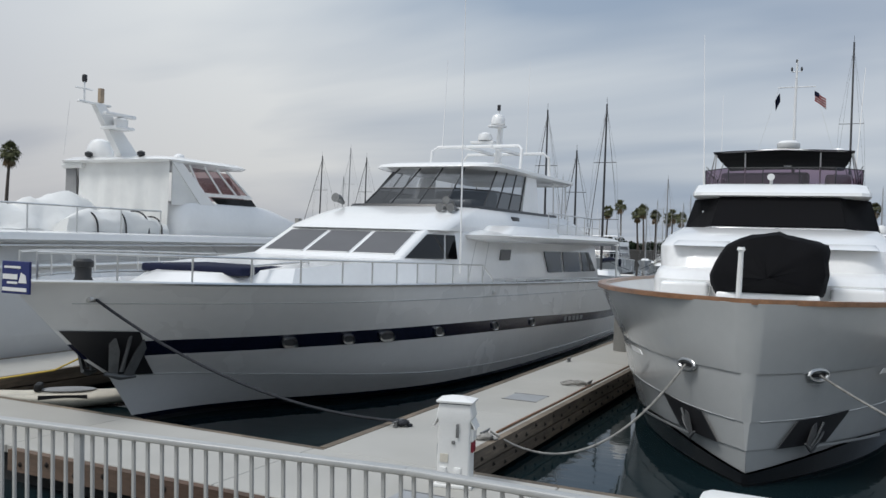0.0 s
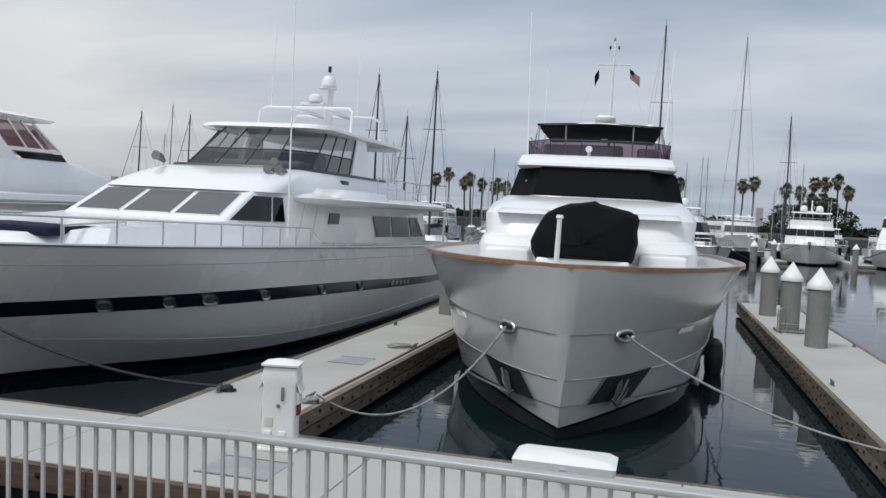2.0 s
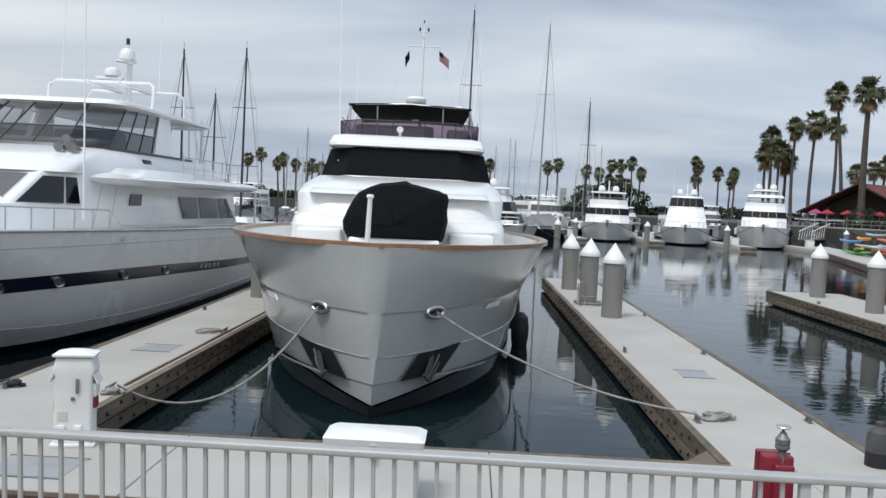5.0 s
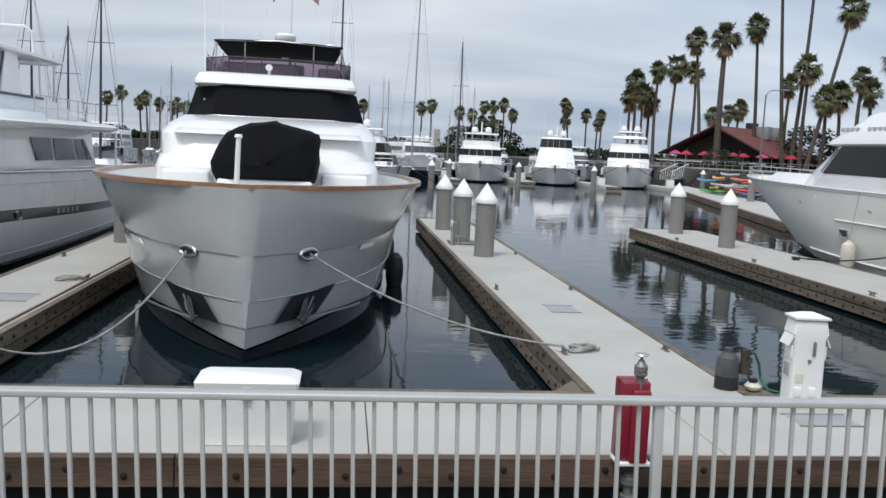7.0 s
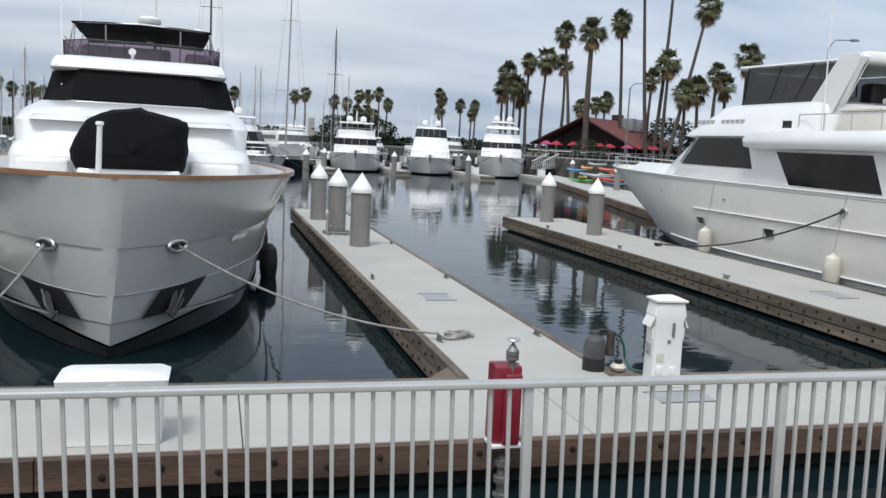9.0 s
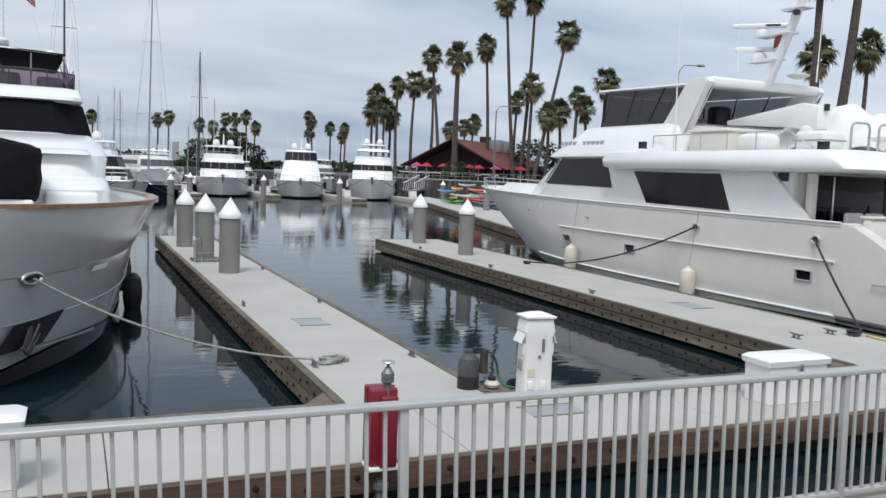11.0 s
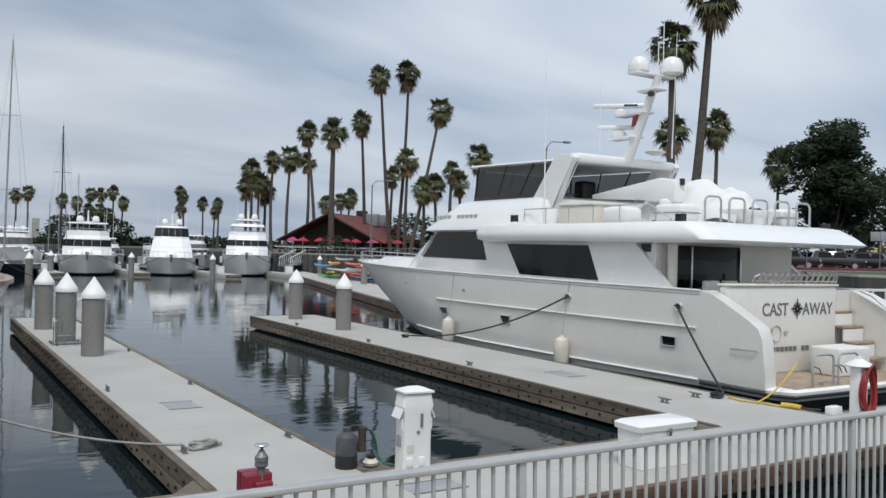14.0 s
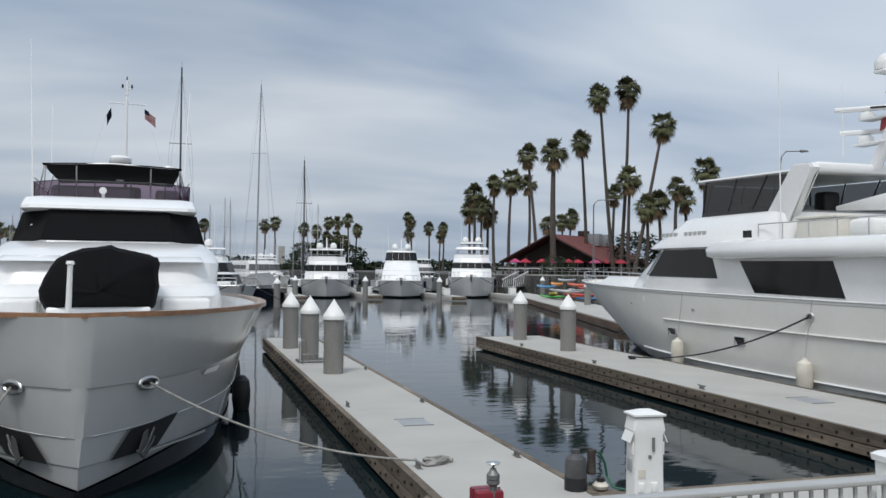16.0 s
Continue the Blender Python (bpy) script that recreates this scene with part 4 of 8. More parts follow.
    for s in (1, -1):
        P("foredeck_seat", box(B(), (s * 1.15 - .02 if s > 0 else -2.1, 5.9, 1.42), (2.1 if s > 0 else -1.13, 6.7, 2.02), .08, 3), WHITE)
        P("brow_panel", loft(B(), [rrect(.62, 6.95, 8.0, 2.76, .2, cx=s * 1.42), rrect(.55, 7.3, 8.0, 2.88, .2, cx=s * 1.42)]), WHITE, ang=50)
    lowp = [(2.32, 20.5, 3.14), (2.32, 11.6, 3.14), (1.5, 10.0, 3.20), (-1.5, 10.0, 3.20), (-2.32, 11.6, 3.14), (-2.32, 20.5, 3.14)]
    hip = [(2.05, 20.5, 4.02), (2.08, 11.9, 4.02), (1.35, 10.75, 4.08), (-1.35, 10.75, 4.08), (-2.08, 11.9, 4.02), (-2.05, 20.5, 4.02)]
    wh = Cabin(lowp, hip)
    P("wheelhouse", wh.build(B(), .05), WHITE)
    for w_, u0, u1 in ((0, .72, 1.003), (1, -.012, 1.012), (2, -.006, 1.006), (3, -.012, 1.012), (4, -.003, .28)):
        P("window_cover", wh.pane(B(), w_, [(u0, .08), (u1, .08), (u1, .97), (u0, .97)], .05), BLACKCLOTH, "black canvas window cover")
    for x in (-1.45, 0.0, 1.45):
        P("wiper_foot", box(B(), (x - .05, 9.98, 3.20), (x + .05, 10.08, 3.27), .015), STEEL)
    P("brow", loft(B(), [rrect(2.06, 10.75, 21, 4.02, .5, 3), rrect(2.10, 10.52, 21, 4.07, .5, 3), rrect(2.10, 10.55, 21, 4.15, .5, 3), rrect(2.04, 10.9, 21, 4.36, .5, 3), rrect(1.95, 11.6, 21, 4.44, .5, 3)]), WHITE, ang=25)
    fl = [(1.98, 17.5, 4.40), (1.98, 12.9, 4.40), (1.3, 12.0, 4.40), (-1.3, 12.0, 4.40), (-1.98, 12.9, 4.40), (-1.98, 17.5, 4.40)]
    fh = [(2.0, 17.5, 4.90), (2.0, 12.95, 4.90), (1.32, 12.1, 4.90), (-1.32, 12.1, 4.90), (-2.0, 12.95, 4.90), (-2.0, 17.5, 4.90)]
    fb = Cabin(fl, fh)
    for w_, cuts in ((0, (0, .25, .5, .75, 1)), (1, (0, 1)), (2, (0, .33, .67, 1)), (3, (0, 1)), (4, (0, .25, .5, .75, 1))):
        for a, b in zip(cuts, cuts[1:]):
            P("venturi_screen", fb.pane(B(), w_, [(a + .004, .02), (b - .004, .02), (b - .004, 1), (a + .004, 1)], .012), PURPLE, "purple tinted acrylic screen").visible_shadow = False
            P("screen_post", cyl(B(), fb.at(w_, a, 0), fb.at(w_, a, 1.02), .016, n=6), FRAME)
        P("screen_edge", tube(B(), [fb.at(w_, 0, 1), fb.at(w_, 1, 1)], .014, 6), FRAME)
    P("helm_console", box(B(), (-1.6, 13.0, 4.3), (.5, 13.9, 4.85), .1, 3), GREYPLASTIC)
    P("helm_seat", box(B(), (-.6, 14.6, 4.3), (.7, 15.2, 5.0), .1, 3), WHITECLOTH)
    P("side_locker", box(B(), (1.1, 13.6, 4.3), (1.75, 14.6, 4.85), .08, 3), CREAM)
    # sun awning on posts
    g = []
    bm = B()
    nx, ny = 10, 8
    for i in range(nx + 1):
        row = []
        for j in range(ny + 1):
            x = (-1.76 + 3.52 * i / nx) * (1 - .06 * j / ny)
            y = 12.5 + 4.6 * j / ny
            z = 5.40 - .06 * (x / 1.8) ** 2 - .10 * j / ny - .03 * math.sin(j * math.pi / 2) ** 2
            row.append(bm.verts.new((x, y, z)))
        g.append(row)
    for a, b in zip(g, g[1:]):
        for j in range(ny):
            bm.faces.new((a[j], a[j + 1], b[j + 1], b[j]))
    r = bmesh.ops.extrude_face_region(bm, geom=list(bm.faces))
    for v in r["geom"]:
        if isinstance(v, bmesh.types.BMVert):
            v.co.z += .03
    P("awning", bm, BLACKCLOTH, "black canvas sun awning", ang=60)
    for s in (1, -1):
        for y0, y1 in ((13.2, 12.7), (15.2, 15.2), (17.3, 17.2)):
            P("awning_post", cyl(B(), (s * 1.95, y0, 4.45), (s * 1.72, y1, 5.36), .02, n=8), STEEL)
        P("awning_brace", cyl(B(), (s * 1.95, 14.6, 4.5), (s * 1.70, 12.8, 5.34), .016, n=6), STEEL)
        P("awning_strut", cyl(B(), (s * .95, 13.0, 4.45), (s * .95, 12.8, 5.36), .02, n=8), STEEL)
        P("rail_side", tube(B(), [(s * 1.98, 12.9, 5.0), (s * 2.0, 17.5, 5.0)], .018, 6), STEEL)
        P("whip_flag_line", cyl(B(), (.25 + s * .52, 16.9, 7.85), (.25 + s * 1.2, 16.5, 5.4), .004, n=4), WHITECLOTH)
        whip(P, (s * 2.1 - .2, 15.5, 4.5), (s * 2.35 - .2, 16.5, 9.6 if s < 0 else 8.3), .022)
    whip(P, (-1.9, 16.5, 4.5), (-2.0, 17.5, 7.8), .016)
    P("awning_bow", tube(B(), [(-1.76, 12.55, 5.36), (0, 12.5, 5.43), (1.76, 12.55, 5.36)], .02, 6), STEEL)
    P("mast", tube(B(), [(.22, 16.8, 4.6), (.22, 16.8, 7.3), (.24, 16.8, 8.7)], [.05, .04, .03], 8), WHITE)
    P("yard", cyl(B(), (-.30, 16.8, 7.85), (.80, 16.8, 7.85), .018, n=6), WHITE)
    for dx, dz in ((-.14, 8.35), (.14, 8.35), (0, 8.05), (0, 8.6)):
        P("mast_lamp", lathe(B(), [(.02, 0), (.032, .02), (.032, .09), (.02, .12), (0, .13)], (.23 + dx, 16.8, dz), 10), FRAME)
    P("lamp_arm", cyl(B(), (.07, 16.8, 8.33), (.39, 16.8, 8.33), .014, n=6), WHITE)
    P("radome", lathe(B(), [(.30, 0), (.33, .05), (.33, .17), (.26, .24), (0, .27)], (.08, 16.0, 5.82), 20), WHITE, "white radar dome with a dark band")
    P("radome_stand", cyl(B(), (.08, 16.0, 5.3), (.08, 16.0, 5.84), .12, n=10), WHITE)
    dome(P, (1.5, 16.4, 5.50), .24)
    P("camera_head", lathe(B(), [(.24, 0), (.26, .04), (.18, .08), (0, .09)], (-1.25, 15.0, 5.50), 16), WHITE)
    for s, m in ((-1, NAVYCLOTH), (1, REDHOSE)):
        bm = B()
        rows = []
        for i in range(7):
            x = .32 + s * .5 - .06 + i * .055 * (1 if s > 0 else -.4)
            rows.append([(x, 16.8 + .03 * math.sin(i * 1.7), 7.7 - i * .04), (x + .02, 16.8 + .04 * math.sin(i * 1.3 + 1), 7.42 - i * .05)])
        vr = [[bm.verts.new(p) for p in r_] for r_ in rows]
        for a, b in zip(vr, vr[1:]):
            bm.faces.new((a[0], a[1], b[1], b[0]))
        bmesh.ops.solidify(bm, geom=list(bm.faces), thickness=.006)
        fg = P("flag", bm, WHITECLOTH if s > 0 else m, "small red, white and blue ensign" if s > 0 else "small folded dark flag")
        if s > 0:
            for i in range(4):
                part("flag_stripe", slab(B(), [(.77, 16.755, 7.66 - i * .075), (1.10, 16.755, 7.44 - i * .08), (1.10, 16.755, 7.40 - i * .08), (.77, 16.755, 7.62 - i * .075)], .004), REDHOSE, fg)
            part("canton", slab(B(), [(.76, 16.745, 7.71), (.90, 16.745, 7.62), (.90, 16.745, 7.49), (.76, 16.745, 7.57)], .004), NAVYCLOTH, fg)
    P("spotlight", tube(B(), [(-.2, 11.2, 4.55), (-.2, 11.05, 4.56), (-.2, 10.9, 4.56)], [.05, .08, .09], 12), WHITE)
    P("spotlight_foot", cyl(B(), (-.2, 11.15, 4.35), (-.2, 11.15, 4.55), .04, n=8), WHITE)
    P("jack_staff", tube(B(), [(-.22, .75, 1.45), (-.19, .75, 2.68), (-.19, .75, 2.70), (-.19, .75, 2.74)], [.045, .035, .06, .045], 12), PVCWHITE)
    # tender under a black cover, standing on white chocks on the foredeck
    P("tender_chock", box(B(), (-.86, 4.55, 1.40), (.92, 6.5, 1.92), .05, 3), WHITE)
    outline = [(-1.08, 1.86), (-1.19, 2.06), (-1.22, 2.22), (-1.14, 2.45), (-1.03, 2.64), (-.90, 2.82), (-.70, 2.93), (-.48, 3.01), (-.25, 3.04), (0, 3.07), (.22, 3.02), (.45, 2.97), (.66, 2.90), (.84, 2.84), (.88, 2.72), (.87, 2.5), (.90, 2.3), (.86, 2.1), (.84, 1.98), (.78, 1.88)]
    cx0, cz0 = -.15, 2.2
    rings = []
    for j in range(13):
        v = j / 12
        y = 4.30 + 2.4 * v
        # the front hangs flat from its gathered edge, the rest swells and falls away
        k = (.0, .55, .90, .985, 1.0, 1.0, 1.0, 1.0, .99, .98, .95, .88, .55)[j]
        ring = []
        for i, (x, z) in enumerate(outline):
            wob = noise.noise((x * 2.2, y * 2.0, z * 2.0)) * .05 + noise.noise((x * 6 + z * 2, y * 5, 3)) * .022
            fold = .018 * math.sin(i * 2.4) * (1 - v)
            ring.append((.18 + cx0 + (x - cx0) * k + wob, y + (.02 if j < 2 else 0) - .10 * math.cos((z - 1.9) * 1.4) * (1 - v) + fold, cz0 + (z - cz0) * k + wob * .7 - .05 * v))
        rings.append(ring)
    P("tender_cover", loft(B(), rings), BLACKCLOTH, "black canvas cover over the tender", ang=40)
    for y, z in ((2.6, .25), (3.9, -.15)):
        bm = B()
        c = h.between(1, .6, h.t_at(1, y + 2), 1, .22)
        lathe(bm, [(0, -.44), (.08, -.42), (.17, -.32), (.2, -.1), (.2, .1), (.17, .32), (.08, .42), (0, .44)], (c.x - .06, c.y + (1.2 if z < 0 else 3.0), z), 14)
        P("fender", bm, BLACKRUB, "black sleeved fender")
    return root, h


y2, h2 = grey_yacht()


# the white yacht moored along the right-hand finger, stern to the promenade
def stern_yacht():
    root = thing("motor_yacht", (18.1, 0, WATER_Z), "white raised-deck motor yacht with dark windows, moored stern in", "yacht")
    P = maker(root)
    T = [0, .05, .10, .20, .30, .50, .80, 1.0]
    h = Hull(T, 12.9, [
        (35.55, [0, .80, 1.42, 2.22, 2.66, 2.95, 3.0, 3.0], [2.22, 2.21, 2.19, 2.14, 2.10, 2.03, 1.98, 1.97]),
        (34.0, [0, .62, 1.18, 2.02, 2.54, 2.92, 3.0, 3.0], [1.18, 1.18, 1.17, 1.15, 1.12, 1.10, 1.12, 1.14]),
        (32.2, [0, .42, .9, 1.75, 2.36, 2.86, 2.97, 2.97], [.12, .11, .10, .06, .02, -.03, -.02, 0]),
        (31.5, [0, .32, .75, 1.58, 2.22, 2.80, 2.94, 2.94], [-.30, -.30, -.30, -.30, -.30, -.28, -.2, -.14]),
        (31.2, [0, .28, .7, 1.5, 2.16, 2.78, 2.92, 2.92], [-.42, -.42, -.42, -.42, -.42, -.40, -.34, -.30]),
        (30.5, [0, .1, .35, .9, 1.5, 2.2, 2.5, 2.5], [-1.1] * 8)], 50)
    for nm, k0, k1, m, out in (("topside", 0, 2, STERNWHITE, 0), ("lower_hull", 2, 3, STERNWHITE, 0), ("boot_stripe", 3, 4, BOOT, .004), ("underbody", 4, 5, BOOT, 0)):
        P(nm, h.band(B(), k0, k1, out=out), m, ang=40)
    P("deck", h.deck(B(), 0, .12), WHITE)
    for s in (1, -1):
        P("cap_line", tube(B(), h.line(0, .004, .999, 40, s, .0), .03, 6), HULLWHITE)
        P("seam", tube(B(), h.line(0, .03, .999, 40, s, .002, -.09), .008, 5), GREYPLASTIC)
        P("rub_rail", tube(B(), h.line(1, .46, .995, 30, s, .02), .035, 6), STERNWHITE)
        P("spray_chine", tube(B(), h.line(2, .3, .999, 30, s, .02), .035, 6), WHITE)
        for y in (24.15, 20.43, 13.84):
            t = h.t_at(1, y)
            P("porthole", hull_plate(h, ((1.42, t - .009), (1.42, t + .009)), ((1.24, t - .009), (1.24, t + .009)), s, .004, 3, 2), DARKGLASS)
            c = h.between(1, .33, t, s, .012)
            P("porthole_frame", tube(B(), [c + Vector((s * .01, a, b)) for a, b in ((-.22, -.11), (.22, -.11), (.22, .11), (-.22, .11), (-.22, -.11))], .02, 6), STEEL)
        for y, z in ((27.3, .3), (23.0, .35)):
            P("drain", hull_plate(h, ((.62, h.t_at(0, y)), (.62, h.t_at(0, y - .15))), ((.55, h.t_at(0, y)), (.55, h.t_at(0, y - .15))), s, .006, 2, 2), GREYPLASTIC)
        for y in (17.54, 13.55):
            c = h.between(0, .48, h.t_at(0, y), s, .03)
            P("hawse_ring", tube(B(), [c + Vector((0, .10 * math.cos(q), .085 * math.sin(q))) for q in [2 * math.pi * i / 14 for i in range(15)]], .03, 8, False), STEEL)
            P("hawse_opening", slab(B(), [c + Vector((-s * .02, .09 * math.cos(q), .075 * math.sin(q))) for q in [2 * math.pi * i / 14 for i in range(14)]], .006), FRAME)
        # stern quarter wings run down to the swim platform
        prof = [(12.95, 1.97), (12.6, 1.90), (12.1, 1.66), (11.6, 1.40), (11.38, 1.25), (11.28, 1.05), (11.18, .30), (11.18, .02), (12.95, .02)]
        bm = B()
        loft(bm, [[(s * 3.0, y, z) for y, z in prof], [(s * 2.96, y, z) for y, z in prof], [(s * 2.5, y + (.12 if y < 12.9 else 0), z) for y, z in prof]])
        bmesh.ops.bevel(bm, geom=[e for e in bm.edges if e.calc_face_angle(0) > .6], offset=.07, segments=3, affect="EDGES")
        P("stern_wing", bm, STERNWHITE, ang=40)
        P("wing_grab", tube(B(), [(s * 2.98, 11.40, .78), (s * 3.06, 11.38, .80), (s * 3.06, 12.0, .80), (s * 2.98, 12.05, .78)], .016, 6), STEEL)
        # bow rail
        ts = [.005, .04, .08, .12, .16, .20, .235]
        foot = [h.point(0, t, s, -.1) for t in ts]
        rail(P, [f + Vector((0, 0, .38 - .02 * i)) for i, f in enumerate(foot)], foot, .016)
        rail(P, [f + Vector((0, 0, .2 - .01 * i)) for i, f in enumerate(foot)], foot, .010, name="lower_rail")
    # saloon
    low = [(2.6, 14.7, 1.80), (2.6, 26.4, 1.95), (1.7, 28.6, 2.05), (-1.7, 28.6, 2.05), (-2.6, 26.4, 1.95), (-2.6, 14.7, 1.80)]
    high = [(2.55, 14.7, 3.42), (2.52, 24.9, 3.42), (1.6, 26.5, 3.42), (-1.6, 26.5, 3.42), (-2.52, 24.9, 3.42), (-2.55, 14.7, 3.42)]
    cab = Cabin(low, high)
    P("saloon", cab.build(B(), .05), WHITE)
    for wall, fl in ((4, False), (0, True)):
        q = lambda uv: [((1 - u) if fl else u, v) for u, v in uv]
        P("saloon_window", cab.pane(B(), wall, q([(.427, .70), (.532, .13), (.852, .13), (.796, .70)])), DARKGLASS, "long dark raked saloon window")
        P("pilothouse_window", cab.pane(B(), wall, q([(.006, .95), (.006, .36), (.36, .36), (.262, .95)])), DARKGLASS)
        P("vent_grille", cab.pane(B(), wall, q([(.955, .74), (.955, .62), (.985, .62), (.985, .74)])), FRAME)
    for wall in (1, 2, 3):
        n = 1 if wall != 2 else 3
        for i in range(n):
            P("windscreen", cab.pane(B(), wall, [((i + .04) / n, .38), ((i + .96) / n, .38), ((i + .96) / n, .9), ((i + .04) / n, .9)]), DARKGLASS)
    for s in (1, -1):
        P("foredeck_coaming", loft(B(), [rrect(.2, 26.5, 31.0, 2.05, .15, cx=s * 1.75), rrect(.12, 26.6, 30.2, 2.42, .1, cx=s * 1.7)]), WHITE, ang=50)
        P("raked_panel", loft(B(), [[(s * 2.66, 17.1, 3.1), (s * 2.66, 15.4, 3.1), (s * 2.72, 14.05, 1.95), (s * 2.72, 16.5, 1.95)], [(s * 2.56, 17.1, 3.1), (s * 2.56, 15.4, 3.1), (s * 2.6, 14.05, 1.95), (s * 2.6, 16.5, 1.95)]]), WHITE)
        P("cockpit_coaming", box(B(), (s * 2.55 - .1, 12.9, 1.0), (s * 2.55 + .1, 14.8, 1.92), .04), WHITE)
    P("saloon_door", box(B(), (-2.22, 14.60, 1.05), (.35, 14.66, 2.98), .02), DARKGLASS, "dark glass sliding door")
    for x in (-2.22, -1.45, .35):
        P("door_frame", box(B(), (x - .025, 14.56, 1.05), (x + .03, 14.63, 2.95), .01), STEEL)
    P("cream_bulkhead", box(B(), (-2.5, 14.64, 1.05), (-2.24, 14.70, 2.98)), CREAM)
    P("cream_bulkhead", box(B(), (.40, 14.64, 1.05), (2.5, 14.70, 2.98)), CREAM)
    P("wardrobe_column", cyl(B(), (-2.42, 14.3, 1.0), (-2.42, 14.3, 3.0), .12, n=14), CREAM)
    P("cockpit_sole", box(B(), (-2.5, 12.9, .95), (2.5, 14.7, 1.05)), TEAKDECK)
    for x in (-1.5, -.85, .9):
        ch = P("cockpit_chair", box(B(), (x - .25, 13.4, 1.05), (x + .25, 13.9, 1.5), .06, 3), WHITECLOTH, "covered cockpit chair")
        part("chair_back", box(B(), (x - .27, 13.85, 1.35), (x + .27, 13.98, 2.15), .05, 3), WHITECLOTH, ch)
    P("bottle_stand", cyl(B(), (1.6, 13.6, 1.05), (1.6, 13.6, 2.4), .05, n=8), FRAME)
    # transom with name, stairs, swim platform
    P("transom", box(B(), (-2.44, 12.62, .05), (1.52, 12.9, 2.08), .07, 3), STERNWHITE)
    P("transom_cap", box(B(), (-2.46, 12.58, 2.07), (1.54, 12.95, 2.13), .025, 3), CREAM)
    for i in range(14):
        x = -1.42 + i * .212
        P("rod_holder", tube(B(), [(x + .03, 12.74, 2.02), (x, 12.62, 2.20), (x - .02, 12.53, 2.36), (x - .02, 12.52, 2.40)], [.026, .026, .028, .036], 8), STEEL)
    P("rod_rail", tube(B(), [(-1.62, 12.66, 2.12), (-1.58, 12.60, 2.30), (-1.48, 12.56, 2.34), (1.40, 12.56, 2.34), (1.48, 12.60, 2.30), (1.5, 12.66, 2.12)], .022, 8), STEEL)
    P("lower_rod_rail", tube(B(), [(-1.58, 12.60, 2.19), (1.46, 12.60, 2.19)], .020, 8), STEEL)
    for i in range(4):
        P("stair_tread", box(B(), (1.66, 11.9 + i * .3, .32 + i * .36), (2.46, 12.25 + i * .3, .38 + i * .36), .01), TEAKDECK)
        P("stair_riser", box(B(), (1.66, 12.2 + i * .3, .02), (2.46, 12.24 + i * .3, .66 + i * .36)), WHITE)
    P("stair_rail", tube(B(), [(2.44, 11.4, .9), (2.44, 11.6, 1.35), (2.44, 12.3, 1.85), (2.44, 12.6, 1.95)], .02, 8), STEEL)
    bm = B()
    tp = [(-2.95, 12.9), (-2.95, 11.0), (-2.7, 10.65), (2.7, 10.65), (2.95, 11.0), (2.95, 12.9)]
    loft(bm, [[(x * .98, y + .05, -.16) for x, y in tp], [(x, y, -.08) for x, y in tp], [(x, y, .03) for x, y in tp], [(x * .99, y + .02, .05) for x, y in tp]])
    P("swim_platform", bm, WHITE, ang=40)
    P("platform_guard", tube(B(), [(x * 1.005, y - .01, -.06) for x, y in tp], .035, 6), BLACKRUB)
    P("teak_platform", box(B(), (-2.45, 10.85, .045), (2.45, 12.6, .062), .005, 1), TEAKDECK)
    P("stern_underbody", box(B(), (-2.75, 11.2, -.9), (2.75, 12.95, -.14), .05), BOOT)
    for x0, x1 in ((-1.85, -1.15), (-.98, -.28), (.95, 1.65), (1.85, 2.5)):
        hoop(P, 10.9, x0, x1, .06, .72, .026, axis="x")
        for x in (x0, x1):
            P("hoop_arm", tube(B(), [(x, 10.9, .5), (x + .1, 10.82, .45), (x + .12, 10.78, .33)], .014, 6), FRAME)
    P("locker_cover", box(B(), (.05, 11.55, .06), (1.25, 12.3, .72), .06, 3), WHITECLOTH, "white cover over a platform locker")
    P("platform_cleat", tube(B(), [(-1.55, 11.0, .14), (-1.25, 11.0, .14)], .018, 8), STEEL)
    P("cleat_leg", box(B(), (-1.46, 10.985, .06), (-1.34, 11.015, .14), .008), STEEL)
    P("hatch_ring", tube(B(), [(-.78 + .17 * math.cos(q), 12.60, .98 + .19 * math.sin(q)) for q in [2 * math.pi * i / 22 for i in range(23)]], .012, 6, False), HULLGREY)
    P("hatch_handle", box(B(), (-.95, 12.58, 1.02), (-.93, 12.61, 1.12), .006), STEEL)
    P("shore_socket", box(B(), (-.5, 12.58, .96), (-.38, 12.61, 1.04), .008), STEEL)

    def lettering(text, x, y, z, size, wide, m, parent_name, label=""):
        cu = bpy.data.curves.new(parent_name, "FONT")
        cu.body, cu.size, cu.extrude, cu.align_x, cu.offset = text, size, .004, "CENTER", .003
        tmp = bpy.data.objects.new("tmp", cu)
        me = bpy.data.meshes.new_from_object(tmp)
        bpy.data.objects.remove(tmp)
        me.materials.append(m)
        ob = new(parent_name, me)
        ob.parent = root
        ob.matrix_basis = Matrix.Translation((x, y, z + W)) @ Matrix.Rotation(radians(90), 4, "X") @ Matrix.Diagonal((wide, 1, 1, 1))
        return tagged(ob, label)

    lettering("CAST", -.82, 12.612, 1.40, .42, .92, GALV, "boat_name", "grey painted lettering")
    lettering("AWAY", .76, 12.612, 1.40, .42, .92, GALV, "boat_name", "grey painted lettering")
    star = B()
